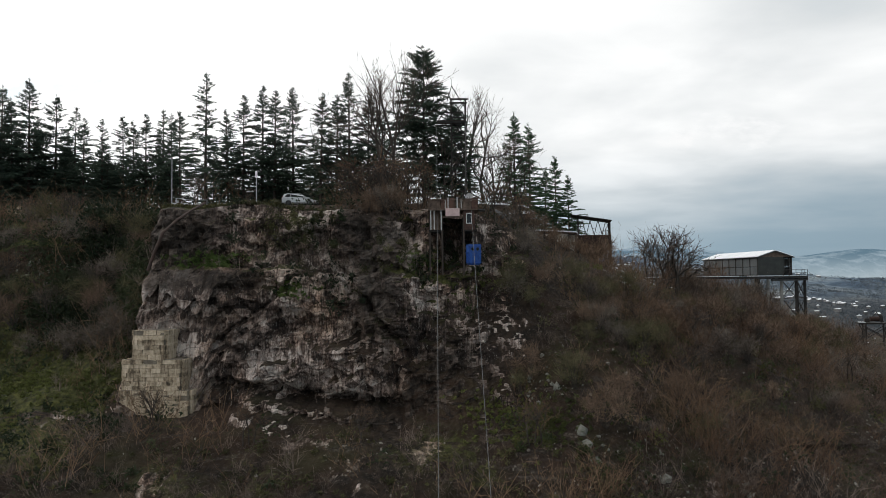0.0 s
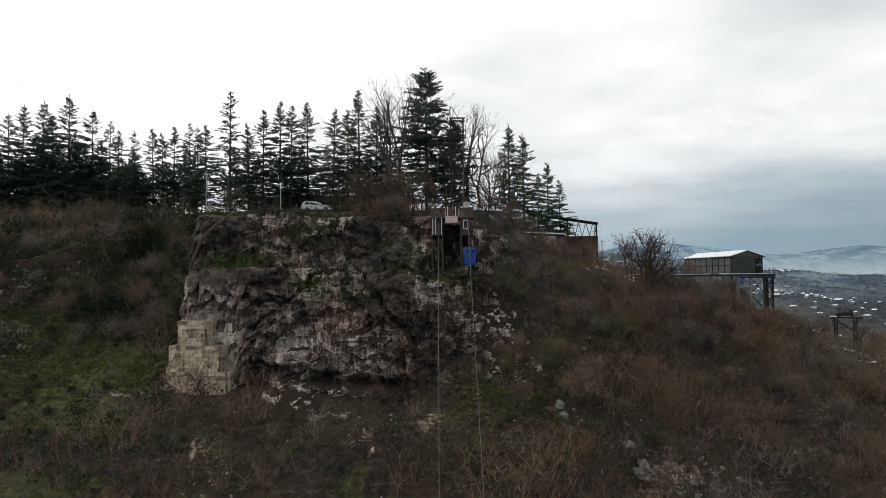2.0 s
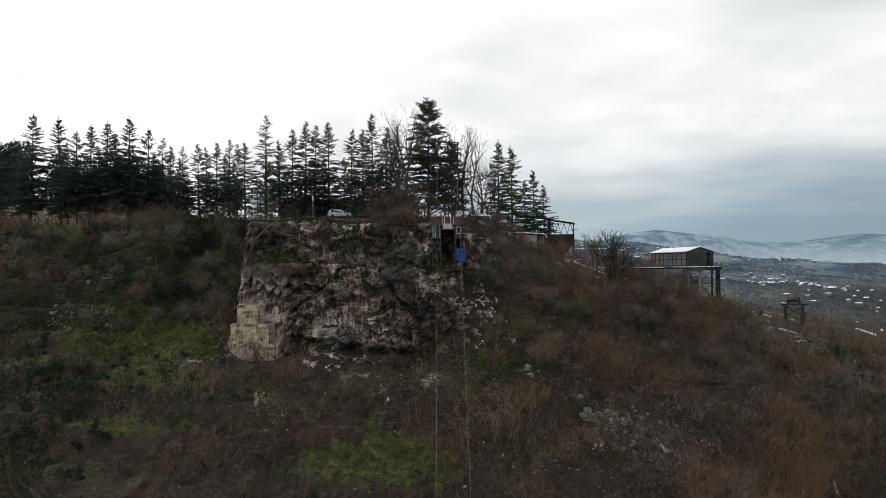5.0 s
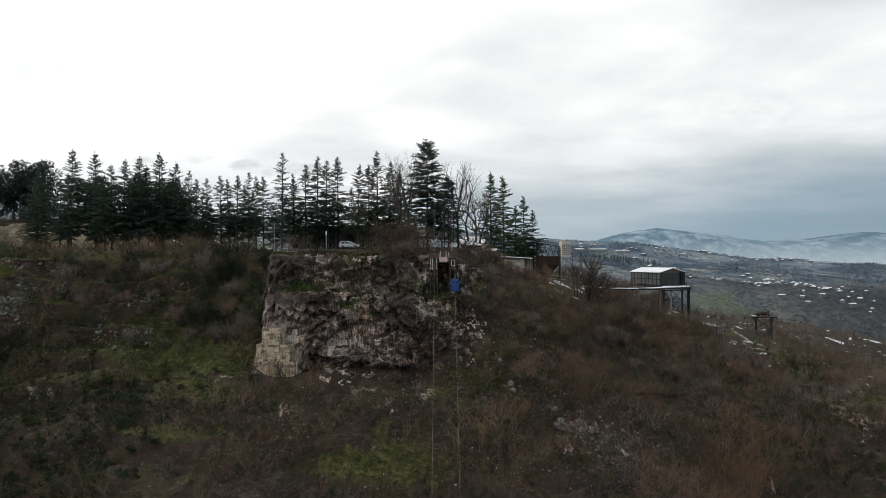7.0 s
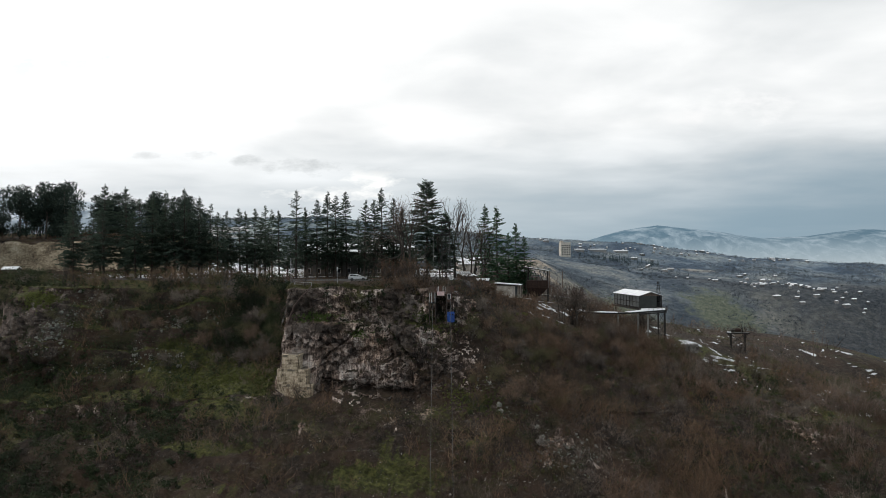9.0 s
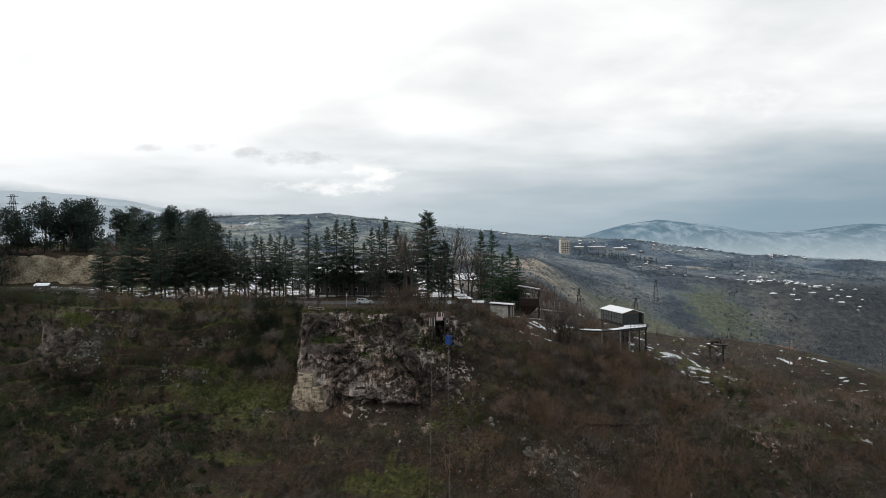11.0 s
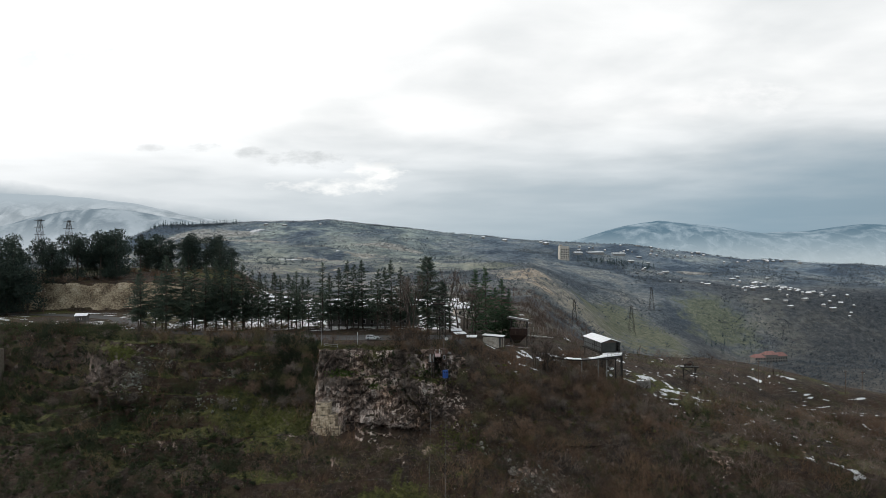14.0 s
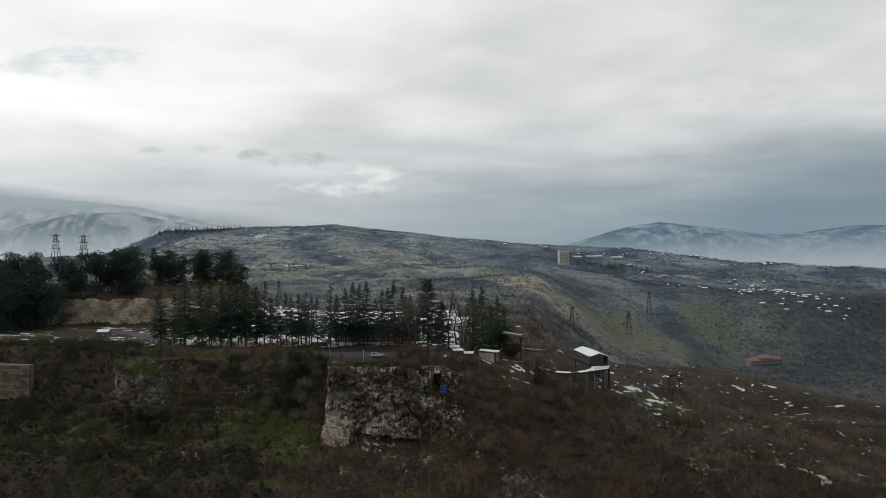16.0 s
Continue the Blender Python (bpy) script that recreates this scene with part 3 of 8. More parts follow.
def roughen():
    """Relief: strata and cracks on the cliff, hummocks on the slopes, gullies on the hills."""
    global GX, GY, GZ
    x, y, z = GX, GY, GZ
    steep = (GK == 1) * np.minimum(1, (np.arange(len(GK)) - 84)[:, None].clip(0) / 10)
    row = np.arange(len(GK))[:, None]
    fade = np.clip((214 - row) / 14, 0, 1) * (GK == 1) + (GK != 1)
    rock = steep * GC[None, :] * (0.35 + 0.65 * fade)
    tilt = z + 0.16 * x + 2.2 * fbm(x * 0.05, z * 0.05, 0, 10, 2)
    strata = vnoise(x * 0.09, tilt * 0.8, 0, 11)
    blocks = np.floor(vnoise(x * 0.36, tilt * 0.42, 0, 12) * 4.5) / 4.5 * 0.6 + np.floor(vnoise(x * 0.14, tilt * 0.20, 0, 19) * 4) / 4 * 0.7
    cracks = np.abs(vnoise(x * 0.5 + 0.25 * z, tilt * 0.10, 0, 14) - 0.5) * 2
    diag = np.abs(vnoise((x + z) * 0.22, (x - z) * 0.07, 0, 18) - 0.5) * 2
    push = 0.9 * (strata - 0.5) + 1.9 * (blocks - 0.45) + 1.3 * (np.minimum(cracks * 2.5, 1) - 0.8) + 0.5 * (np.minimum(diag * 4, 1) - 0.9) + 1.5 * fbm(x * 0.7, z * 0.7, 0, 15, 4)
    seam = 1 - np.abs(fbm(x * 0.16 + 3, tilt * 0.12, 0, 20, 2)) * 7
    cave = 1 - np.abs(fbm(x * 0.10, tilt * 0.26 + 5, 0, 54, 2)) * 6
    push = push * 0.95 + 0.9 * fbm(x * 1.3, tilt * 1.5, 0, 56, 2) - 1.3 * np.clip(seam, 0, 1) ** 2 - 1.0 * np.clip(cave, 0, 1) ** 2
    big = 2.0 * fbm(x * 0.10, z * 0.10, 0, 16, 2)
    flute = np.abs(vnoise(x * 0.42 + 0.08 * z, z * 0.05, 0, 55) - 0.5) * 2
    push = 0.55 * push + 0.9 * (np.minimum(flute * 2, 1) - 0.6) * smooth(-14, -10, x)
    wx, wz = x + 0.8 * fbm(x * 0.5, z * 0.5, 0, 97, 2), tilt + 0.8 * fbm(x * 0.5, z * 0.5, 0, 98, 2)
    push = push + 1.3 * (cells(wx * 0.34, wz * 0.42, 101) - 0.5) + 0.8 * (cells(wx * 0.8, wz * 0.95, 104) - 0.5) + 0.4 * (cells(wx * 1.5, wz * 1.7, 107) - 0.5) + 0.9 * fbm(x * 1.5, z * 1.5, 0, 92, 3) + 0.6 * (np.minimum(np.abs(vnoise(x * 0.85 + 0.1 * z, z * 0.12, 0, 93) - 0.5) * 7, 1) - 0.85)
    # the overhang along the foot, the block under the grassy ledge, and two deep joints
    lip = -15.2 - 0.145 * (x + 27) + 0.5 * fbm(x * 0.3, 0 * x, 0, 83, 2)
    span = smooth(-29, -26, x) * smooth(-2, -6, x)
    push = push + span * (0.8 * smooth(lip - 0.1, lip + 0.3, z) * smooth(lip + 6, lip + 2, z) - 1.5 * np.exp(-((z - lip + 0.7) / 0.5) ** 2) + 0.5 * np.exp(-((z - lip + 1.8) / 0.4) ** 2) - 0.8 * np.exp(-((z - lip + 2.6) / 0.3) ** 2))
    push = push + smooth(-14.6, -15.6, x) * (0.6 * smooth(-6.6, -6.2, z) * smooth(-4.7, -4.9, z) - 0.6 * np.exp(-((z + 6.9) / 0.35) ** 2))
    joint = (z + 6 - 0.83 * (x + 15.4)) / 1.3 + 0.8 * fbm(x * 0.35, z * 0.35, 0, 84, 2)
    push = push - 1.2 * np.exp(-(joint / 0.16) ** 2) * smooth(-25, -22, x) * smooth(-14.4, -15.4, x)
    joint = x + 10.5 + 0.75 * (z + 5) + 1.4 * fbm(x * 0.3, z * 0.3, 0, 85, 2)
    push = push - 1.2 * np.exp(-(joint / 0.28) ** 2) * smooth(-13.5, -12, z) * smooth(-4, -5.5, z)
    y = y - rock * (push + big)
    corner = (GK == 1) * np.exp(-((GS[None, :] + 32) / 3.2) ** 2)
    x = x + corner * 2.2 * fbm(z * 0.16, 0 * z, 0, 53, 3)
    z = z + rock * 0.5 * fbm(x * 0.6, z * 0.8, 0, 17, 2)
    soft = steep * (1 - GC[None, :]) * fade
    outcrop = np.clip(fbm(x * 0.06, z * 0.10, y * 0.03, 21, 3) * 4, 0, 1)
    step = np.floor(vnoise(x * 0.25, z * 0.4, 0, 22) * 4) / 4
    left = smooth(30, -40, GX)
    rib = np.exp(-((x - 22) / 11) ** 2 - ((z + 27.5) / 6) ** 2) * (GK < 2)
    y = y - rib * (1.6 * (cells(x * 0.4, z * 0.5, 111) - 0.5) + 0.9 * (cells(x * 0.9, z * 1.1, 114) - 0.5))
    y = y - soft * (3.5 * fbm(x * 0.05, z * 0.09, 0, 23, 3) * 2 + outcrop * 2.4 * (step - 0.3) * (0.5 + left))
    z = z + soft * (2.4 * fbm(x * 0.11, y * 0.11, 0, 24, 4))
    bluff = (GK == 1) * (1 - GC[None, :]) * np.exp(-((x + 98) / 11) ** 4)
    y = y - bluff * (5.0 * smooth(-16, -11, z) * (0.75 + 0.25 * smooth(0.6, -0.5, z)) + 2.2 * (np.floor(vnoise(x * 0.30, z * 0.35, 0, 94) * 4) / 4 - 0.4) + 1.6 * (np.minimum(np.abs(vnoise(x * 0.35 + 0.2 * z, z * 0.08, 0, 95) - 0.5) * 5, 1) - 0.8))
    # terraces with low rock risers
    lane = left * np.maximum(soft, (GK == 0) * 0.9 * smooth(-400, 20, GY)) * (0.10 + 0.90 * smooth(0.35, 0.6, vnoise(x * 0.03, z * 0.1, 0, 29)))
    f = z / 4.6 + 3.4 * vnoise(x * 0.024, y * 0.02, 0, 30) + 0.7 * vnoise(x * 0.11, y * 0.05, 0, 32)
    f = f - np.floor(f)
    z = z + 4.6 * lane * 0.92 * (smooth(0.70, 1.0, f) - f)
    near = (GK == 0) * np.minimum(1, (FOOT(GX) - GY) / 6).clip(0, 1)
    z = z + near * (3.4 * fbm(x * 0.06, y * 0.06, 0, 25, 4))
    ledges = near * smooth(20, 46, GY) * smooth(0.40, 0.62, vnoise(x * 0.05, y * 0.07, 0, 117))
    z = z + ledges * (0.9 * (cells(x * 0.16, y * 0.30, 118) - 0.5) + 0.7 * (cells(x * 0.45, y * 0.7, 121) - 0.5)) + near * smooth(20, 46, GY) * 0.8 * fbm(x * 0.8, y * 0.8, 0, 124, 3)
    flat = (GK == 2) * smooth(2, 14, GY - np.interp(GS, KNOT, RIM_Y)[None, :])
    z = z + flat * (0.5 * fbm(x * 0.08, y * 0.08, 0, 26, 3) + smooth(18, 60, GX) * 2.2 * fbm(x * 0.05, y * 0.05, 0, 27, 4))
    cut = flat * smooth(6, 9, GZ) * (1 - smooth(14, 17, GZ)) * smooth(-80, -110, GX)
    y = y - cut * 6.5 * fbm(x * 0.16, z * 0.5, 0, 28, 4)
    far = (GK == 3) * smooth(280, 560, GY)
    gully = np.abs(fbm(x * 0.004, y * 0.004, 0, 31, 4)) * 2
    z = z + far * (26 * (gully - 0.25) * smooth(1540, 1000, GY) + 7 * fbm(x * 0.012, y * 0.012, 0, 33, 4))
    z = z + (GK < 2) * (1 - GC[None, :]) * smooth(-250, 30, GY) * fade * (1.5 * fbm(x * 0.33, y * 0.33, 0, 58, 3))
    sill = np.exp(-((x + 28.3) / 4.8) ** 4 - ((y - 71.5) / 5.0) ** 4) * (GK < 2)
    z = z - sill * np.clip(z + 19.8, -3, 10)
    GX, GY, GZ = x, y, z


def FOOT(x):
    return np.interp(x, KNOT, FOOT_Y)


roughen()


def sheet_mesh(name, X, Y, Z):
    nr, nc = X.shape
    me = bpy.data.meshes.new(name)
    idx = np.arange(nr * nc).reshape(nr, nc)
    quads = np.stack([idx[:-1, :-1], idx[:-1, 1:], idx[1:, 1:], idx[1:, :-1]], -1).reshape(-1, 4)
    me.vertices.add(nr * nc)
    me.vertices.foreach_set("co", np.stack([X, Y, Z], -1).astype(np.float32).ravel())
    me.loops.add(len(quads) * 4)
    me.loops.foreach_set("vertex_index", quads.astype(np.int32).ravel())
    me.polygons.add(len(quads))
    me.polygons.foreach_set("loop_start", np.arange(0, len(quads) * 4, 4, dtype=np.int32))
    me.polygons.foreach_set("use_smooth", np.ones(len(quads), dtype=bool))
    me.update(calc_edges=True)
    return me


ground_me = sheet_mesh("ground", GX, GY, GZ)
_soft = np.repeat(np.where((GK[:-1, :1] == 1) & (GC[None, :-1] > 0.4), False, True), 1, axis=0)
ground_me.polygons.foreach_set("use_smooth", _soft.ravel())
ground = tagged(new("ground", ground_me), "rocky valley side with grass, limestone cliff and snow patches", "ground", kind="structure")

from mathutils.bvhtree import BVHTree

_co = np.stack([GX, GY, GZ], -1).reshape(-1, 3)
_nr, _nc = GX.shape
_id = np.arange(_nr * _nc).reshape(_nr, _nc)
TREE = BVHTree.FromPolygons([tuple(c) for c in _co.tolist()], np.stack([_id[:-1, :-1], _id[:-1, 1:], _id[1:, 1:], _id[1:, :-1]], -1).reshape(-1, 4).tolist())


def height(x, y, top=300.0):
    hit = TREE.ray_cast(Vector((x, y, top)), Vector((0, 0, -1)))
    return hit[0].z if hit[0] is not None else 0.0

# ---- what covers the ground where ----
# snow lying on the open slope: x, y, half width
DRIFTS = [(120.3, 135, 1.8), (124, 141, 1.2), (109, 95, 1.6), (111.5, 102, 1.2), (103.5, 104, 1.3), (117, 97, 2.2), (119.5, 93, 2.6), (123, 90, 2.4), (75, 132, 1.7), (78, 125, 1.3), (82, 164, 1.9),
          (117, 143, 1.1), (169, 205, 2.0), (186, 208.6, 2.4), (154, 209, 2.4), (135.5, 200, 2.4), (173, 215, 2.0), (28.7, 123, 1.5), (30.2, 119, 1.7), (22.6, 104, 1.5), (26, 107, 1.2),
          (24, 97, 1.2), (17, 113, 1.8), (25, 113, 2.0), (28, 118, 1.8), (41, 127, 2.2), (46, 124, 2.1), (50, 132, 2.1), (34, 122, 1.3), (36, 130, 1.2)]


def cover_masks():
    dx = np.stack([np.gradient(GX, axis=1), np.gradient(GY, axis=1), np.gradient(GZ, axis=1)], -1)
    dv = np.stack([np.gradient(GX, axis=0), np.gradient(GY, axis=0), np.gradient(GZ, axis=0)], -1)
    nrm = np.cross(dx, dv)
    nz = nrm[..., 2] / np.maximum(np.linalg.norm(nrm, axis=-1), 1e-9)
    x, y, z = GX, GY, GZ
    patch = fbm(x * 0.035, y * 0.05, z * 0.05, 41, 4) * 2
    fine = fbm(x * 0.25, y * 0.25, z * 0.25, 42, 3) * 2
    right = smooth(2, 30, x)
    flat = smooth(0.60, 0.90, nz)
    grass = (0.38 + 0.95 * patch + 0.35 * fine) * (0.3 + 0.7 * flat) - 0.22 * right * (1 - smooth(55, 90, x))
    bump = lambda cx, cz, w, h: np.exp(-((x - cx) / w) ** 2 - ((z - cz) / h) ** 2)
    grass = grass + (GK == 1) * (0.40 * bump(-62, -15, 24, 3.6) + 0.75 * bump(-23, -4.6, 7, 0.9) + 0.45 * bump(-13, -8.5, 3, 1.6) + 0.5 * bump(1, -6, 3.5, 2.6))
    grass = grass - (GK == 0) * (0.10 + 0.10 * smooth(-14, -26, x)) + (GK == 0) * (1.0 * bump(-11, -28.9, 8.5, 1.7) - 0.22 * bump(-52, -30, 24, 5) - 0.22 * bump(-8, -23.5, 26, 4.0) - 0.12 * bump(-14, -34, 26, 4) - 0.10 * bump(-22, -29, 8, 5) - 0.12 * bump(-9, -25.5, 12, 3.0) - 0.22 * smooth(-45, -75, x) * smooth(-16, -24, z))
    grass = grass + 0.45 * (GK == 2) * (1 - smooth(87, 90, y)) * (x < 0) + 1.1 * ((GK == 1) + (GK == 2)) * np.exp(-((x + 102) / 5.5) ** 2 - ((y - 107) / 7) ** 2) * smooth(0.55, 0.8, nz)
    rock = smooth(0.66, 0.34, nz) * (GK == 1) * (0.22 + 0.88 * GC[None, :]) + 0.30 * fine * (GK < 2)
    out = fbm(x * 0.07, y * 0.07, z * 0.07, 43, 3) * 2
    rock = rock + 0.40 * (GK == 1) * GC[None, :] * smooth(0.75, 0.45, nz) + (GK < 2) * 0.42 * smooth(0.15, 0.5, out) * (1 - 0.55 * smooth(-36, -50, x)) + (GK == 0) * 0.28 * smooth(0.8, 0.5, nz)
    rock = rock + 1.15 * (GK == 1) * GC[None, :] * smooth(0.86, 0.66, nz) * (1 - 0.65 * smooth(-12, -3, x)) * (0.55 + 0.45 * smooth(-3.0, -7.0, z)) + (GK == 1) * 0.62 * np.exp(-((x + 98) / 12) ** 4 - ((z + 6.5) / 7) ** 4) * smooth(-0.45, -0.05, out)
    rock = rock + (GK == 0) * 0.42 * smooth(-33, -29, x) * smooth(4, -2, x) * smooth(-26, -22, z) * smooth(-0.3, 0.2, fine)
    rock = rock + (GK < 2) * 0.36 * np.exp(-((x - 22) / 9) ** 2 - ((z + 27.5) / 4.5) ** 2) * (0.7 + 1.2 * fine)
    rock = np.where(GK == 2, smooth(0.80, 0.5, nz) * (0.15 + 0.85 * smooth(-90, -105, x)), rock)
    grass = grass + 0.22 * (GK == 1) * (1 - GC[None, :]) * smooth(-31, -36, x) * smooth(-64, -52, x)
    grass = grass + 0.05 * (GK == 0) * smooth(-33, -29, x) * smooth(4, -2, x) * smooth(-27, -23, z)
    ledge = smooth(0.10, 0.30, fbm(x * 0.10, y * 0.06, z * 0.45, 59, 3))
    rock = rock + (GK < 2) * smooth(6, 16, x) * 0.34 * ledge * (0.4 + 0.6 * smooth(-16, -22, z))
    shelf = (GK == 1) * (bump(-25.5, -4.0, 4.5, 0.9) + 0.9 * bump(-15.5, -7.3, 2.2, 0.9) + 0.8 * bump(-3, -4.6, 3.0, 1.2) + 0.45 * bump(-22, 0.4, 8, 1.6))
    grass = grass + 0.75 * shelf + (GK < 3) * (1 - GC[None, :]) * (0.30 * bump(-47, -17.8, 12, 2.4) + 0.4 * bump(-60, -10.8, 5, 1.0) + 0.8 * bump(-96, -1.6, 5, 2.2))
    rock = rock - 0.95 * shelf * (0.75 + 0.5 * fine) - 0.22 * (GK == 1) * smooth(-3, 3, x) * smooth(12, 8, x) - 0.55 * (GK == 1) * GC[None, :] * smooth(-20, -10, x) * smooth(0.48, 0.68, vnoise(x * 0.13, z * 0.13, 0, 74))
    tread = (GK < 2) * smooth(-31, -36, x) * (1 - GC[None, :])
    grass = grass + tread * 0.12 * smooth(-80, -66, x) + tread * 0.42 * (smooth(0.70, 0.93, nz) - 0.45)
    rock = rock + tread * 0.10 * smooth(0.72, 0.5, nz)
    rock = rock + 0.42 * (GK == 1) * GC[None, :] * (1 - np.clip(shelf, 0, 1)) * smooth(-21, -18, z)
    stain = fbm(x * 0.14, y * 0.05, z * 0.11, 86, 4) * 2
    moss = GC[None, :] * (GK == 1) * (0.30 + 0.9 * stain + 0.06 * smooth(-4.6, -3.6, z) + 0.14 * smooth(-15, -9, x) - 0.30 * bump(-23, -8.5, 7, 2.6) - 0.38 * bump(-12, -15.5, 6, 2.6) - 0.25 * bump(-2.5, -9, 2.5, 4))
    moss = moss + 0.30 * bump(-24, -5.9, 9, 0.9) * GC[None, :] * (GK == 1) + (GK < 2) * (1 - GC[None, :]) * (smooth(-34, -42, x) * (0.74 + 0.9 * stain) + 0.28 * smooth(8, 16, x) * (1 + stain))
    damp = ground_me.attributes.new("moss", "FLOAT", "POINT")
    damp.data.foreach_set("value", moss.clip(0, 1).astype(np.float32).ravel())
    speck = fbm(x * 0.5, y * 0.5, z * 0.5, 45, 2) * 2
    snow = -0.2 + (0.78 - 0.35 * smooth(-90, -100, x)) * (GK == 2) * smooth(114, 130, y) * (x < 8) + 0.22 * (GK == 2) * (x >= 8) * smooth(98, 106, y) - 0.4 * (GK == 2) * smooth(-95, -110, x) * smooth(195, 205, y) + 0.75 * fine * (GK == 2) + 0.35 * speck * (GK == 2)
    drift = sum(np.exp(-((x - cx) / w) ** 2 - ((y - cy) / (w * 1.4)) ** 2) for cx, cy, w in DRIFTS)
    snow = snow + (GK < 3) * drift * (0.72 + 1.5 * speck)
    snow = snow + 0.30 * (GK == 1) * smooth(30, 70, x) * flat * (speck > 0.1) + (GK < 2.5) * 0.5 * (speck > 0.46) * smooth(50, 90, x) - 0.13 * (GK == 2) * smooth(90, 110, x) + 0.16 * (GK == 2) * np.exp(-((x - 165) / 35) ** 2 - ((y - 205) / 25) ** 2) + 0.14 * (GK < 3) * np.exp(-((x - 75) / 18) ** 2 - ((y - 138) / 12) ** 2)
    snow = snow + (GK == 2) * (0.42 * np.exp(-((x + 132) / 24) ** 2 - ((y - 262) / 14) ** 2) + (0.7 * speck - 0.16) * smooth(-92, -104, x) * smooth(200, 190, y))
    field = fbm(x * 0.0045, y * 0.0045, 0, 46, 3) * 2
    blot = lambda cx, cy, w, d: np.exp(-((x - cx) / w) ** 2 - ((y - cy) / d) ** 2)
    lawn = blot(180, 720, 62, 140) + blot(240, 780, 55, 110) + blot(370, 930, 80, 85) + 0.9 * blot(40, 930, 90, 45)
    scar = 0.46 * blot(85, 690, 40, 50) + 0.5 * blot(95, 730, 25, 16) + 0.8 * blot(430, 1205, 40, 16) + 1.1 * blot(-205, 1075, 45, 18) + 0.7 * blot(-150, 1130, 60, 20) + 1.2 * blot(-425, 1290, 55, 24) + 0.9 * blot(-330, 1225, 70, 18) + 0.8 * blot(-250, 1180, 60, 16) + 0.7 * blot(-120, 1215, 70, 14) + 0.22 * blot(120, 640, 50, 60)
    hill = smooth(140, -20, x) * smooth(700, 860, y)
    strip = fbm(x * 0.010, y * 0.004, z * 0.11, 126, 4) * 2
    plot = fbm(x * 0.014, y * 0.010, 0, 48, 4) * 1.3 + 0.8 * strip * hill
    copse = fbm(x * 0.006, y * 0.007, 0, 49, 4) * 2
    grass = grass - 0.10 * (GK < 2) * right + 0.42 * (GK < 2) * (1 - GC[None, :]) * bump(-50, -17.5, 15, 3.0)
    grass = np.where(GK == 3, 0.10 + (0.34 + 0.35 * field + 0.55 * plot) * hill + 0.62 * np.clip(lawn, 0, 1) * (0.85 + 0.6 * plot) + 0.4 * blot(-30, 1180, 120, 45) - 0.7 * blot(-526, 1390, 90, 60), grass)
    rock = np.where(GK == 3, 0.10 + 0.35 * np.clip(fbm(x * 0.007, y * 0.009, 0, 44, 3) * 2, 0, 1) * (x < 300) + 1.0 * np.clip(scar, 0, 1) * (0.8 + 0.7 * plot) + 0.30 * hill * smooth(0.1, 0.5, copse), rock)
    snow = np.where(GK == 3, 0.05 + hill * (0.34 * smooth(0.20, 0.5, fbm(x * 0.016, y * 0.006, z * 0.24, 50, 4) * 2)) + 0.25 * blot(-20, 1190, 90, 16) + 0.25 * np.abs(fine) * smooth(0, 120, z + 20) + 0.16 * (fbm(x * 0.02, y * 0.03, 0, 47, 3) > 0.12) - 0.3 * lawn, snow)
    grass = grass - 0.35 * (GK == 2) * smooth(90, 120, x) * smooth(165, 185, y)
    yard = (GK == 2) * np.exp(-((x - 84) / 22) ** 4 - ((y - 140) / 16) ** 4)
    grass = grass + yard * (0.30 + 0.9 * fine)
    snow = snow + yard * (-0.04 + 1.3 * speck) * smooth(-0.1, 0.3, fine)
    gate = smooth(0.35, 0.65, vnoise(x * 0.06, y * 0.06, 0, 68))
    snow = np.where((GK == 2) & (x > 80), snow - 0.16 * (1 - gate), snow)
    near = np.where(GK == 3, np.maximum(np.maximum(0.7 * smooth(480, 280, y), 0.85 * smooth(300, 400, x) * smooth(1190, 1060, y) * (1 - np.clip(lawn, 0, 1))), 0.85 * smooth(-62, -100, z) * (1 - np.clip(lawn, 0, 1))), 1.0)
    mild = ground_me.attributes.new("mild", "FLOAT", "POINT")
    mild.data.foreach_set("value", ((0.1 + 0.9 * smooth(420, 220, x)) * (GK == 3)).astype(np.float32).ravel())
    dry = ground_me.attributes.new("dry", "FLOAT", "POINT")
    dry.data.foreach_set("value", np.where(GK == 3, hill, (GK == 2) * smooth(-80, -100, x) * smooth(190, 198, y)).astype(np.float32).ravel())
    c = np.stack([grass, rock, snow, near], -1).clip(0, 1)
    at = ground_me.color_attributes.new("cover", "FLOAT_COLOR", "POINT")
    at.data.foreach_set("color", c.reshape(-1).astype(np.float32))


cover_masks()
ground_me.materials.append(HILLSIDE)
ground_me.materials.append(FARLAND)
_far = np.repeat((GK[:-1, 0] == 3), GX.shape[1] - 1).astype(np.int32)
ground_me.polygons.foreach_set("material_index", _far)

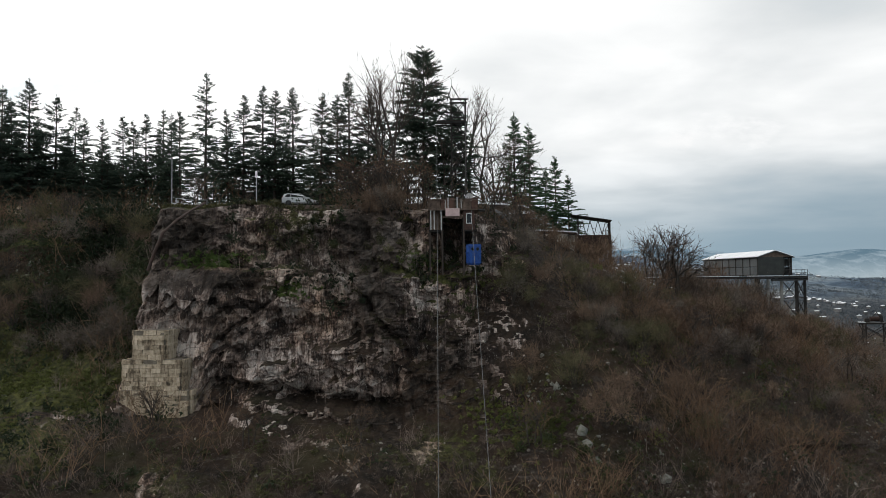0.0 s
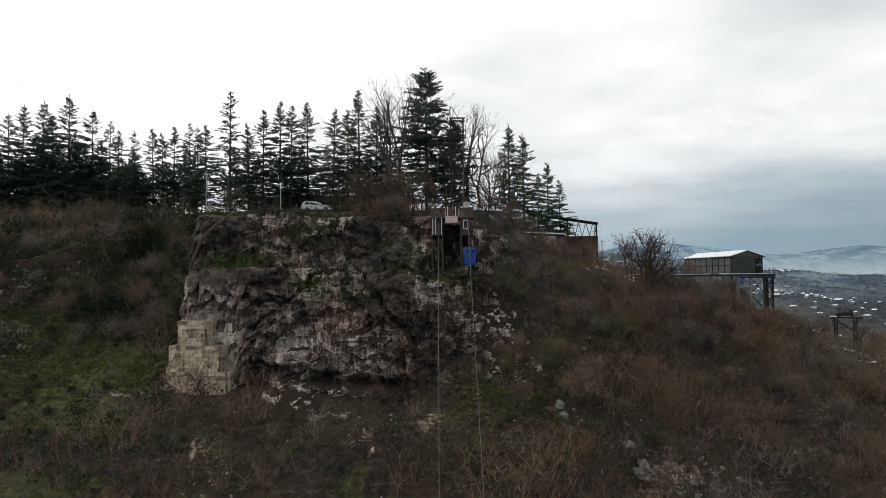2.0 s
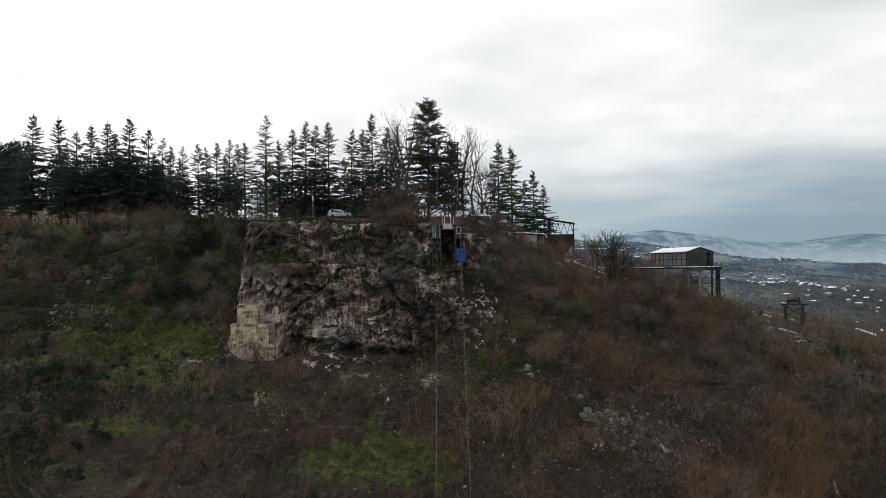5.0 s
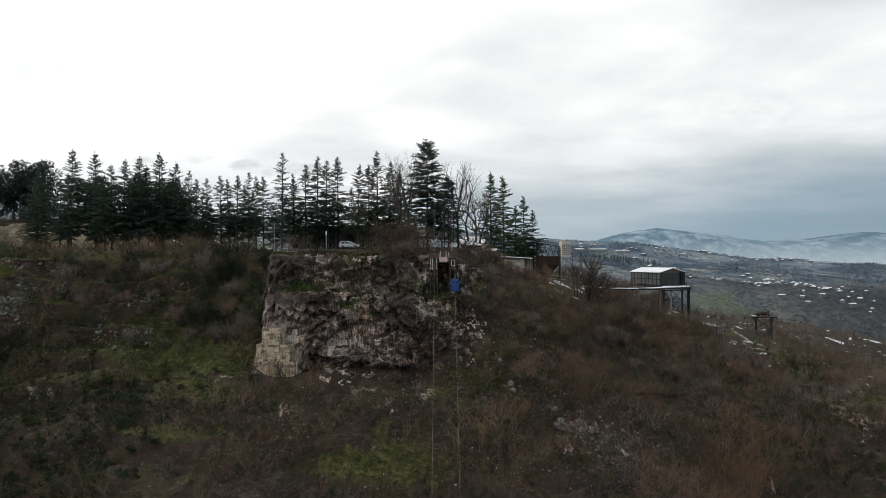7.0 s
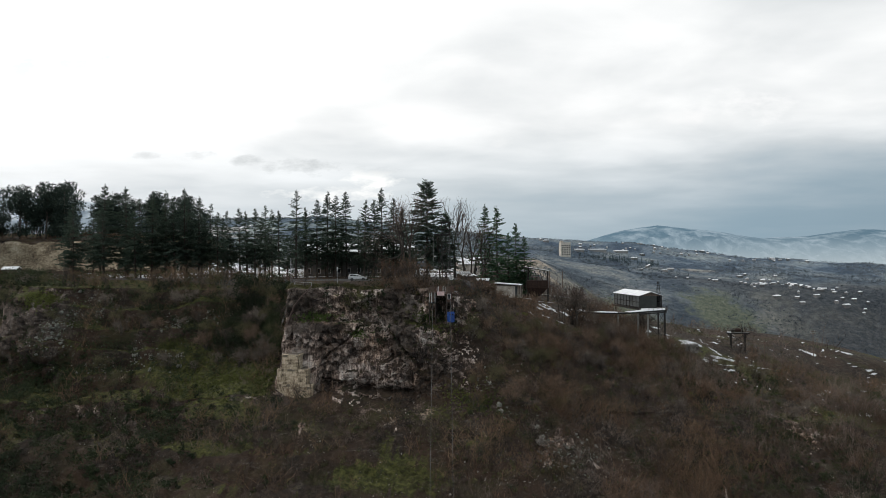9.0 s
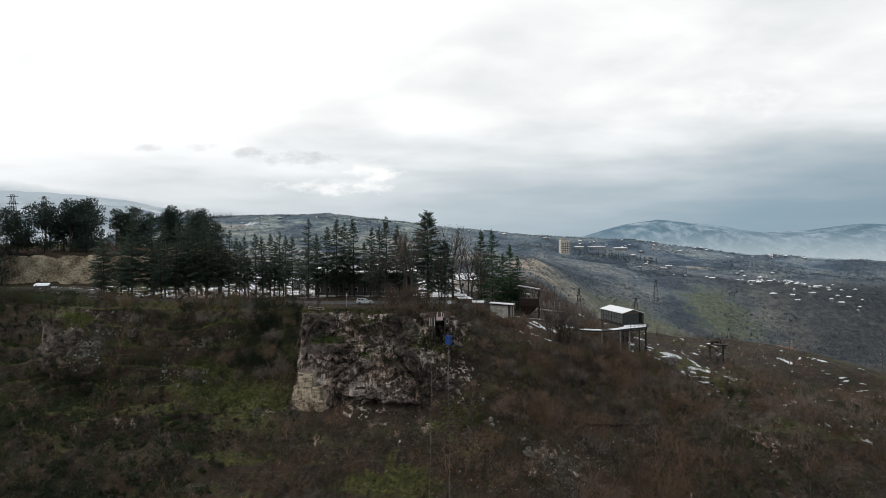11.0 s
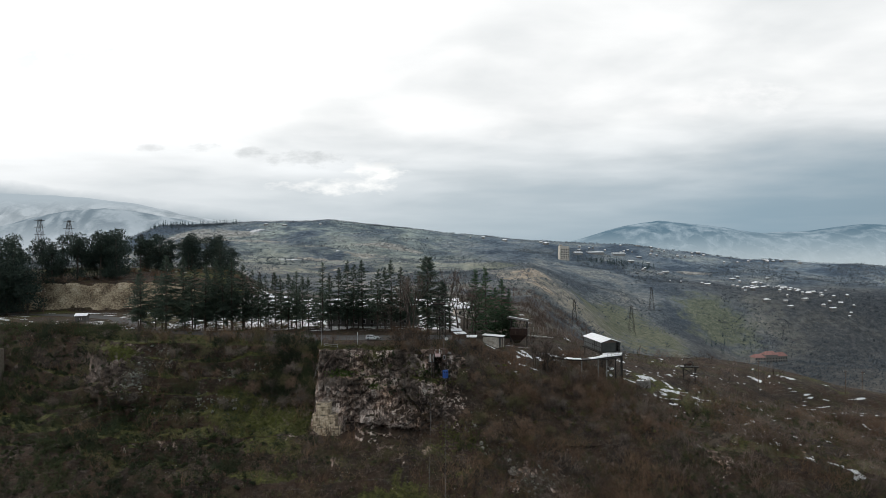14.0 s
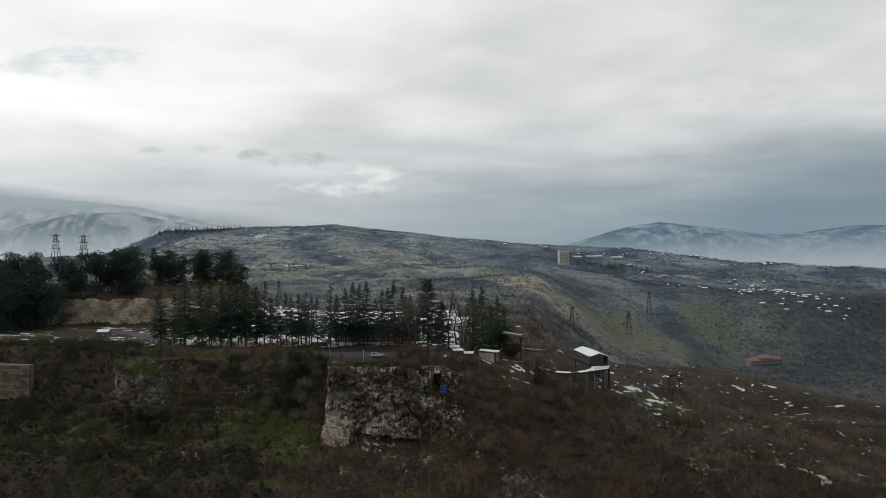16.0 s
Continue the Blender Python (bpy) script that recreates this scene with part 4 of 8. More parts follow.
# ---- building kit ----
class Shape:
    """Vertices and faces gathered for one mesh."""

    def __init__(self):
        self.v, self.f = [], []

    def add(self, verts, faces):
        n = len(self.v)
        self.v += [tuple(p) for p in verts]
        self.f += [tuple(i + n for i in face) for face in faces]
        return self

    def box(self, size, at=(0, 0, 0), m=None, chamfer=0.0):
        x, y, z = (d / 2 for d in size)
        pts = [Vector((sx * x, sy * y, sz * z)) for sz in (-1, 1) for sx, sy in ((-1, -1), (1, -1), (1, 1), (-1, 1))]
        faces = [(3, 2, 1, 0), (4, 5, 6, 7), (0, 1, 5, 4), (1, 2, 6, 5), (2, 3, 7, 6), (3, 0, 4, 7)]
        if chamfer:
            bm = bmesh.new()
            bmesh.ops.create_cube(bm, size=1.0, matrix=Matrix.Diagonal((*size, 1)))
            bmesh.ops.bevel(bm, geom=bm.edges[:], offset=chamfer, segments=1, affect="EDGES")
            bm.verts.index_update()
            pts, faces = [v.co.copy() for v in bm.verts], [[v.index for v in f.verts] for f in bm.faces]
            bm.free()
        move = (m if m is not None else Matrix.Identity(4))
        return self.add([move @ p + Vector(at) for p in pts], faces)

    def beam(self, a, b, w=0.1, h=None):
        a, b = Vector(a), Vector(b)
        d = b - a
        turn = d.to_track_quat("Z", "Y").to_matrix().to_4x4()
        return self.box((w, h or w, d.length), (a + b) / 2, turn)

    def tube(self, a, b, r, r2=None, n=8, caps=True):
        a, b = Vector(a), Vector(b)
        turn = (b - a).to_track_quat("Z", "Y").to_matrix()
        r2 = r if r2 is None else r2
        ring = [Vector((math.cos(k * 2 * math.pi / n), math.sin(k * 2 * math.pi / n), 0)) for k in range(n)]
        pts = [a + turn @ (p * r) for p in ring] + [b + turn @ (p * r2) for p in ring]
        faces = [(k, (k + 1) % n, n + (k + 1) % n, n + k) for k in range(n)]
        if caps:
            faces += [tuple(range(n))[::-1], tuple(range(n, 2 * n))]
        return self.add(pts, faces)

    def slab(self, outline, z0, z1):
        """A prism over an outline in plan."""
        n = len(outline)
        pts = [(x, y, z0) for x, y in outline] + [(x, y, z1) for x, y in outline]
        return self.add(pts, [tuple(range(n))[::-1], tuple(range(n, 2 * n))] + [(k, (k + 1) % n, n + (k + 1) % n, n + k) for k in range(n)])

    def mesh(self, name, mat=None, soft=False):
        me = bpy.data.meshes.new(name)
        me.from_pydata([tuple(p) for p in self.v], [], self.f)
        if soft:
            me.shade_smooth()
        if mat:
            me.materials.append(mat)
        me.update()
        return me


def part(name, shape, mat, parent, label="", soft=False, at=None):
    me = shape if isinstance(shape, bpy.types.Mesh) else shape.mesh(name, mat, soft)
    ob = new(name, me)
    ob.parent = parent
    if at is not None:
        ob.matrix_basis = at
    return tagged(ob, label)


def thing(name, label, category, m, group=""):
    ob = new(name)
    ob.empty_display_size = 0.3
    ob.matrix_world = m
    return tagged(ob, label, category, group)


def mesh_arrays(name, verts, tris, mat, tint=None):
    """A mesh from arrays of vertices and triangles, with an optional number for each vertex."""
    me = bpy.data.meshes.new(name)
    me.vertices.add(len(verts))
    me.vertices.foreach_set("co", verts.astype(np.float32).ravel())
    me.loops.add(len(tris) * 3)
    me.loops.foreach_set("vertex_index", tris.astype(np.int32).ravel())
    me.polygons.add(len(tris))
    me.polygons.foreach_set("loop_start", np.arange(0, len(tris) * 3, 3, dtype=np.int32))
    me.update(calc_edges=True)
    if tint is not None:
        at = me.attributes.new("tint", "FLOAT", "POINT")
        at.data.foreach_set("value", tint.astype(np.float32))
    me.materials.append(mat)
    return me


def leafy(name, dark, mid, light, rough=0.75, thin=0.0):
    """Leaves, needles or twigs: colour from the plant's own tint and from piece to piece; thin: the share of light let through."""
    m, t, b = material(name)
    at = node(t, "ShaderNodeAttribute")
    at.attribute_name = "tint"
    isl = node(t, "ShaderNodeNewGeometry").outputs["Random Per Island"]
    rnd = node(t, "ShaderNodeObjectInfo").outputs["Random"]
    f = maths(t, "ADD", maths(t, "MULTIPLY", at.outputs["Fac"], 0.55), maths(t, "ADD", maths(t, "MULTIPLY", isl, 0.30), maths(t, "MULTIPLY", rnd, 0.15)))
    col = ramp(t, f, [(0.1, dark), (0.5, mid), (0.9, light)])
    t.links.new(col, b.inputs["Base Color"])
    b.inputs["Roughness"].default_value = rough
    b.inputs["Specular IOR Level"].default_value = 0.2
    if thin:
        back = node(t, "ShaderNodeBsdfTranslucent", {"Color": col})
        both = node(t, "ShaderNodeMixShader", {0: thin, 1: b.outputs[0], 2: back.outputs[0]})
        out = next(n for n in t.nodes if n.type == "OUTPUT_MATERIAL")
        t.links.new(both.outputs[0], out.inputs[0])
    return m


NEEDLES = leafy("needles", (0.034, 0.050, 0.042), (0.066, 0.094, 0.070), (0.115, 0.150, 0.098), thin=0.3)
SPRUCE = leafy("spruce_needles", (0.028, 0.058, 0.034), (0.060, 0.115, 0.060), (0.11, 0.175, 0.085), thin=0.35)
PINE = leafy("pine_needles", (0.018, 0.028, 0.024), (0.032, 0.048, 0.038), (0.056, 0.076, 0.054), thin=0.2)
TWIGS = leafy("bare_twigs", (0.036, 0.027, 0.022), (0.108, 0.079, 0.065), (0.27, 0.208, 0.172), 0.9)
RUSSET = leafy("russet_twigs", (0.050, 0.033, 0.023), (0.146, 0.086, 0.055), (0.25, 0.168, 0.105), 0.9)
TURF = leafy("ledge_grass", (0.045, 0.072, 0.020), (0.105, 0.150, 0.042), (0.18, 0.23, 0.07), thin=0.3)
OLIVE = leafy("olive_leaves", (0.026, 0.028, 0.012), (0.062, 0.060, 0.025), (0.13, 0.118, 0.050))
LITTER = leafy("dead_grass", (0.022, 0.019, 0.012), (0.055, 0.048, 0.028), (0.12, 0.10, 0.058), 0.95)
MOSSY = leafy("mossy_grass", (0.036, 0.044, 0.014), (0.088, 0.100, 0.028), (0.16, 0.172, 0.050), thin=0.2)
LIME = leafy("yellow_green_leaves", (0.055, 0.062, 0.016), (0.12, 0.13, 0.032), (0.20, 0.20, 0.06), thin=0.3)
GREENS = leafy("evergreen_leaves", (0.018, 0.026, 0.015), (0.034, 0.046, 0.022), (0.068, 0.080, 0.034), thin=0.25)
RUST_SHRUB = leafy("rust_shrub", (0.085, 0.057, 0.041), (0.178, 0.119, 0.083), (0.29, 0.205, 0.145), 0.9)
GREY_SHRUB = leafy("grey_shrub", (0.075, 0.060, 0.049), (0.17, 0.138, 0.113), (0.31, 0.26, 0.215), 0.9)
OLIVE_SHRUB = leafy("olive_shrub", (0.05, 0.047, 0.024), (0.115, 0.105, 0.055), (0.20, 0.175, 0.095), 0.9)
BARK = plain("bark", (0.028, 0.022, 0.018), (0.085, 0.068, 0.055), 0.95, scale=3.0, bump=0.5)
PALE_BARK = plain("pale_bark", (0.075, 0.065, 0.055), (0.19, 0.17, 0.15), 0.95, scale=3.0, bump=0.4)
# far needles and woods: blue of distant haze put into the base colours
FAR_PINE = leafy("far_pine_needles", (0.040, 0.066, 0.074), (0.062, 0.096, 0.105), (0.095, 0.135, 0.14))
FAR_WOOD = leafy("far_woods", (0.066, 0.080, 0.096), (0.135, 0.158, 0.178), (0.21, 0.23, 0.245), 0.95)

# ---- trees and scrub ----
rng = np.random.default_rng(7)


def blades(base, tip, width, roll):
    """Thin triangles from base to tip, as arrays; roll turns each blade about its length."""
    d = tip - base
    n = np.linalg.norm(d, axis=-1, keepdims=True)
    d = d / np.maximum(n, 1e-6)
    ref = np.where(np.abs(d[..., 2:3]) > 0.9, np.array([1.0, 0, 0]), np.array([0, 0, 1.0]))
    a = np.cross(d, ref)
    a = a / np.linalg.norm(a, axis=-1, keepdims=True)
    b = np.cross(d, a)
    side = (a * np.cos(roll)[..., None] + b * np.sin(roll)[..., None]) * width[..., None] / 2
    v = np.stack([base - side, base + side, tip], -2).reshape(-1, 3)
    return v


def stem(points, radii, n=7):
    """One bent, tapering stem of joined rings."""
    out = Shape()
    ring = [(math.cos(k * 2 * math.pi / n), math.sin(k * 2 * math.pi / n)) for k in range(n)]
    out.v = [(p[0] + c * r, p[1] + s * r, p[2]) for p, r in zip(points, radii) for c, s in ring]
    out.f = [(j * n + k, j * n + (k + 1) % n, (j + 1) * n + (k + 1) % n, (j + 1) * n + k) for j in range(len(points) - 1) for k in range(n)]
    return out


def with_limbs(me, limbs, mat):
    """Adds limb faces to a crown mesh, with their own material."""
    bm = bmesh.new()
    bm.from_mesh(me)
    old = len(bm.verts)
    vs = [bm.verts.new(p) for p in limbs.v]
    for f in limbs.f:
        bm.faces.new([vs[i] for i in f]).material_index = 1
    bm.to_mesh(me)
    bm.free()
    me.materials.append(mat)
    return me


def conifer_meshes(name, seed, tall, spread, bare, dense, mat, fine=1.0, broad=False):
    """A cedar: tapered trunk, uneven tiers of limbs that rise near the top and sag at their ends, each feathered with thin sprays. Heights in metres."""
    r = np.random.default_rng(seed)
    lean = r.normal(0, 0.012, 2)
    steps = [k / 9 for k in range(10)]
    trunk = stem([(lean[0] * tall * q, lean[1] * tall * q, tall * q - (0.5 if q == 0 else 0)) for q in steps], [0.27 * (1 - q) ** 0.8 + 0.025 for q in steps])
    verts = []
    z = bare * tall
    arms = Shape()
    up = np.array([0, 0, 1.0])
    while z < tall * 0.975:
        q = z / tall
        full = min(1.0, 1.75 * (1 - q) ** (0.75 if broad else 1.0))
        reach = spread * full * (0.72 + 0.28 * min(1, (q - bare) / 0.14)) * r.uniform(0.78, 1.12) + 0.25
        for k in range(r.integers(5, 9) + (1 if broad else 0)):
            if r.random() > dense:
                continue
            ang = r.uniform(0, 2 * math.pi)
            long = reach * r.uniform(0.5, 1.1)
            rise = r.normal(0.10, 0.12) + 0.75 * max(0, q - 0.62) / 0.38 - 0.14 * max(0, 0.45 - q)
            out = np.array([math.cos(ang), math.sin(ang), rise])
            side = np.array([-math.sin(ang), math.cos(ang), 0])
            root = np.array([lean[0] * z, lean[1] * z, z + r.normal(0, 0.22)])
            sag = r.uniform(0.05, 0.20) * long
            at = lambda u: root + np.outer(u, out * long) - up * (sag * u ** 2.4)[:, None]
            ends = at(np.array([0.0, 0.55, 1.0]))
            arms.tube(ends[0], ends[1], 0.045 * (1 - q) + 0.018, 0.03, 3, caps=False)
            arms.tube(ends[1], ends[2], 0.03, 0.012, 3, caps=False)
            count = int((9 + 23 * long) * fine)
            u = r.uniform(0.10, 1.0, count) ** 0.75
            hand = np.where(r.random(count) < 0.5, -1.0, 1.0)
            twig = (0.20 + 0.30 * np.sin(np.pi * np.minimum(1, 0.22 + 0.80 * u))) * (0.55 + 0.17 * long) * r.uniform(0.6, 1.3, count)
            base = at(u) + side * (hand * twig * r.uniform(0.0, 0.8, count))[:, None] + up * r.normal(0, 0.05, count)[:, None]
            way = out * r.uniform(0.25, 0.9, count)[:, None] + side * (hand * r.uniform(0.3, 1.0, count))[:, None] + up * (r.normal(-0.06, 0.24, count) + 0.25 * max(0, q - 0.6))[:, None]
            verts.append(blades(base, base + way * (twig * 0.95)[:, None], r.uniform(0.10, 0.25, count) / fine ** 0.5 * (0.7 + 0.75 * (1 - q)), r.normal(0, 0.9, count)))
        z += r.uniform(0.50, 1.0) * (1.0 if q < 0.8 else 0.7) * (0.8 if broad else 1.0)
    # leader
    n = 30
    lead = np.array([lean[0] * tall, lean[1] * tall, tall])
    base = lead - np.outer(r.uniform(0, 1.9, n), (0, 0, 1))
    verts.append(blades(base, base + np.stack([r.normal(0, 0.24, n), r.normal(0, 0.24, n), r.uniform(0.15, 0.5, n)], -1), r.uniform(0.05, 0.10, n), r.uniform(0, 6, n)))
    v = np.concatenate(verts)
    tint = np.repeat(np.clip(r.normal(0.5, 0.2, len(v) // 3), 0, 1), 3)
    crown = mesh_arrays(name + "_crown", v, np.arange(len(v)).reshape(-1, 3), mat, tint)
    return trunk.mesh(name + "_trunk", BARK, True), with_limbs(crown, arms, BARK)


def bare_meshes(name, seed, tall, spread, mat, stems=1, depth=5):
    """A leafless tree: forking limbs down to fine twigs."""
    r = np.random.default_rng(seed)
    limbs, boles, fine = Shape(), [], []

    def grow(p, d, length, rad, level):
        q = p.copy()
        for k in range(2):
            d = (d + Vector(r.normal(0, 0.10, 3)) + Vector((0, 0, 0.05))).normalized()
            n = q + d * (length / 2)
            r1, r2 = rad * (1 - 0.18 * k), rad * (1 - 0.18 * (k + 1))
            if level == 0:
                bole.append((q, r1))
                if k == 1:
                    bole.append((n, r2))
            elif level < 4:
                limbs.tube(q, n, r1, r2, 4 if level < 3 else 3, caps=False)
            else:
                fine.append((np.array(q), np.array(n), r1 * 2.2))
            q = n
            if level < depth and k == 0 and level > 0:
                side = (d + Vector(r.normal(0, spread, 3))).normalized()
                grow(q, side, length * 0.62, rad * 0.5, level + 1)
        if level < depth:
            for k in range(3 if level < 3 else 2):
                side = (d + Vector(r.normal(0, spread, 3))).normalized()
                grow(q, side, length * r.uniform(0.6, 0.82), rad * (0.66 if k == 0 else 0.5), level + 1)

    for k in range(stems):
        off = Vector((r.normal(0, 0.3), r.normal(0, 0.3), -0.3)) if stems > 1 else Vector((0, 0, -0.3))
        bole = []
        boles.append(bole)
        grow(off, Vector((r.normal(0, 0.12), r.normal(0, 0.12), 1)), tall * 0.30, tall * 0.016, 0)
    b, e, w = (np.array(c) for c in zip(*fine))
    v = blades(b, e + (e - b) * 0.3, np.maximum(w, 0.045), r.uniform(0, 6, len(w)))
    tint = np.repeat(r.uniform(0.2, 0.9, len(w)), 3)
    twigs = mesh_arrays(name + "_crown", v, np.arange(len(v)).reshape(-1, 3), mat, tint)
    trunks = [stem([p for p, _ in bole], [w for _, w in bole], 7).mesh(name + "_trunk", BARK, True) for bole in boles]
    return (*trunks, with_limbs(twigs, limbs, BARK))


def plant(kind, meshes, names, label, category, group, x, y, tall, base_tall, turn, base=None):
    """One tree of a kind at a place, scaled to its height."""
    k = tall / base_tall
    z = height(x, y) if base is None else base
    ob = thing(kind, label, category, Matrix.Translation((x, y, z)) @ Matrix.Rotation(turn, 4, "Z") @ Matrix.Diagonal((k, k, k, 1)), group)
    for me, nm in zip(meshes, names):
        part(nm, me, None, ob)
    return ob


CEDARS = [conifer_meshes("cedar", 100 + k, 24.0, sp, ba, de, NEEDLES) for k, (sp, ba, de) in enumerate([(5.8, 0.19, 0.90), (5.3, 0.20, 0.86), (6.0, 0.17, 0.92), (5.4, 0.19, 0.66), (6.6, 0.15, 0.94)])]
CEDARS += [conifer_meshes("cedar", 110, 24.0, 6.6, 0.12, 1.0, NEEDLES, 1.3, True), conifer_meshes("spruce", 111, 24.0, 5.0, 0.05, 1.0, SPRUCE, 1.1), conifer_meshes("spruce", 112, 24.0, 5.8, 0.04, 1.0, SPRUCE, 1.1)]
LOW_CEDARS = [conifer_meshes("far_cedar", 120 + k, 24.0, sp, ba, de, NEEDLES, 0.62) for k, (sp, ba, de) in enumerate([(5.4, 0.20, 0.86), (5.8, 0.17, 0.88), (6.6, 0.14, 0.92)])]
NAMES3 = ("trunk", "crown")
CEDAR_LABEL = "tall dark green cedar with tiered sparse branches on the plateau"

# the row along the cliff-top road: x, y, height of the top, kind
ROW = [(-36.1, 113.7, 25.8, 3), (-31.8, 119.5, 23.9, 0), (-34.6, 121, 22.0, 1), (-29.6, 122.9, 26.2, 1), (-27.2, 121, 25.0, 0), (-24.6, 124.1, 26.3, 0), (-19.1, 117.1, 23.5, 1), (-16.8, 119.5, 23.8, 0),
       (-14.4, 117.4, 26.6, 1), (-11.7, 119, 24.0, 0), (-9.0, 121, 21.5, 3), (-41.4, 118, 21.0, 0), (-44.0, 121, 21.5, 1), (-46.8, 125, 22.8, 3), (-49.3, 124, 22.0, 0), (-52.0, 126, 21.4, 1), (-54.2, 127, 22.3, 0), (-57.0, 125, 21.5, 3)]
for k in range(15):
    ROW.append((-8.5 - 3.4 * k + rng.normal(0, 0.6), 128.5 + 3.5 * math.sin(k * 2.1), 17.5 + 2.6 * math.sin(k * 1.7 + 0.5), -1 - k % 3))
for k, (x, y, top, kind) in enumerate(ROW):
    g = height(x, y)
    plant("cedar", CEDARS[kind] if kind >= 0 else LOW_CEDARS[kind], NAMES3, CEDAR_LABEL, "tree", "cedars along the plateau", x, y, top - g, 24.0, k * 2.4)
# the denser stand further along the road
STAND = [(-90.3, 124.1, 29.1, 2), (-84.2, 125.2, 28.4, 2), (-81.5, 127, 25.5, 4), (-76.5, 122, 26.0, 2), (-73.0, 123, 27.0, 2), (-70.2, 122, 24.4, 2), (-67.4, 121.4, 27.4, 2), (-64.5, 124, 25.5, 4), (-61.8, 124.8, 23.5, 3), (-58.8, 122, 21.0, 0),
         (-88.5, 120, 22.5, 2), (-79.5, 119, 21.5, 2), (-74.5, 127, 23.0, 2), (-68.5, 126, 22.0, 2), (-99.5, 126, 24.0, 2), (-93.0, 128, 23.0, 4), (-87.0, 130, 22.0, 4), (-79.0, 131, 22.5, 4), (-71.5, 130, 22.0, 4), (-66.0, 131, 21.0, 4), (-61.0, 133, 20.0, 4), (-96.5, 131, 22.5, 2), (-102.0, 130, 22.0, 4)]
for k, (x, y, top, kind) in enumerate(STAND):
    g = height(x, y)
    plant("cedar", LOW_CEDARS[k % 3] if k > 9 else CEDARS[kind], NAMES3, "large dense dark cedar in the stand beside the road", "tree", "cedar stand", x, y, top - g, 24.0, k * 1.7)
# the big cedar over the cable station and the two pairs beyond the hut
for k, (x, y, top, kind, lab) in enumerate([(-2.4, 107.2, 27.3, 5, "broad old cedar towering behind the cable station"), (2.2, 110, 19.5, 5, "cedar behind the lattice tower"),
                                            (12.9, 130, 23.0, 6, "slim bright green spruce on the slope edge"), (17.0, 141, 23.4, 6, "slim spruce beside another on the slope edge"),
                                            (23.4, 150.5, 18.6, 7, "dense spruce behind the rusty hopper"), (26.0, 150.6, 14.6, 7, "lower spruce behind the rusty hopper"), (20.5, 146, 15.5, 7, "dense spruce near the snowy hut")]):
    g = height(x, y)
    plant("cedar" if k < 2 else "spruce", CEDARS[kind], NAMES3, lab, "tree", "", x, y, top - g, 24.0, 0.7 + k * 1.3)

BARES = [bare_meshes("bare_tree", 200 + k, 20.0, sp, TWIGS) for k, sp in enumerate((0.34, 0.40, 0.30))]
NAMESB = ("trunk", "crown")
NAMESM = ("trunk", "trunk", "trunk", "crown")
for k, (x, y, top, kind) in enumerate([(-6.2, 97.5, 26.0, 0), (-9.0, 100, 25.0, 1), (-7.6, 99, 26.5, 2), (4.4, 113.5, 27.8, 0), (7.2, 118, 25.5, 1), (10.3, 138, 24.0, 2), (9.0, 128, 20.5, 0), (11.5, 124, 18.0, 1), (-4.0, 96.5, 13.0, 2), (0.8, 104, 16.0, 1)]):
    g = height(x, y)
    plant("bare_tree", BARES[kind], NAMESB, "leafless grey deciduous tree among the cedars", "tree", "bare trees", x, y, top - g, 20.0, k * 1.1)
SMALLS = [bare_meshes("bare_tree_small", 230 + k, 8.0, 0.5, mt, 3, 4) for k, mt in enumerate((TWIGS, RUSSET, TWIGS))]
SMALL_LABEL = "leafless multi-stemmed small tree on the slope"
for k, (x, y, tall, kind) in enumerate([(33.5, 112, 13.0, 0), (36.5, 114, 11.0, 2), (31.0, 110, 10.0, 0), (34.5, 110, 12.0, 2), (-11.0, 86.5, 6.5, 1), (-7.5, 86.5, 8.0, 0), (-4.5, 87.0, 9.0, 1), (-28.5, 86.0, 5.0, 0), (-9.5, 87.5, 9.0, 1), (-6.0, 88.0, 9.5, 1),
                                        (-2.5, 88.5, 8.0, 1), (6.0, 90.0, 7.0, 1), (9.0, 88, 7.0, 1), (90.0, 150, 8.0, 0), (96.0, 152, 7.0, 1), (-34.0, 88, 6.0, 0), (-42, 90, 7.0, 0), (-37, 84, 6.0, 1), (-46, 88, 7.0, 0), (-54, 92, 6.5, 1)]):
    plant("small_bare_tree", SMALLS[kind], NAMESM, SMALL_LABEL, "tree", "small bare trees", x, y, tall, 8.0, k * 0.9)
tr = random.Random(52)
for k, (x0, x1, q0, q1, low, high, count) in enumerate([(12, 34, 0.55, 0.85, 4.5, 5.5, 5), (36, 68, 0.75, 1.0, 6.0, 7.0, 9), (-70, -38, 0.9, 1.15, 5.5, 7.0, 5), (-95, -70, 0.9, 1.1, 5.5, 6.5, 4), (18, 55, 0.2, 0.6, 5.0, 6.0, 4), (-27, 10, -0.1, 0.0, 4.5, 5.5, 4)]):
    for n in range(count):
        x, q = x0 + (x1 - x0) * (n + tr.random()) / count, tr.uniform(q0, q1)
        y = float(np.interp(x, KNOT, FOOT_Y) * (1 - q) + np.interp(x, KNOT, RIM_Y) * q)
        plant("small_bare_tree", SMALLS[tr.choice((0, 1, 1, 2))], NAMESM, SMALL_LABEL, "tree", "small bare trees", x, y, tr.uniform(low, high), 8.0, tr.uniform(0, 6.28))

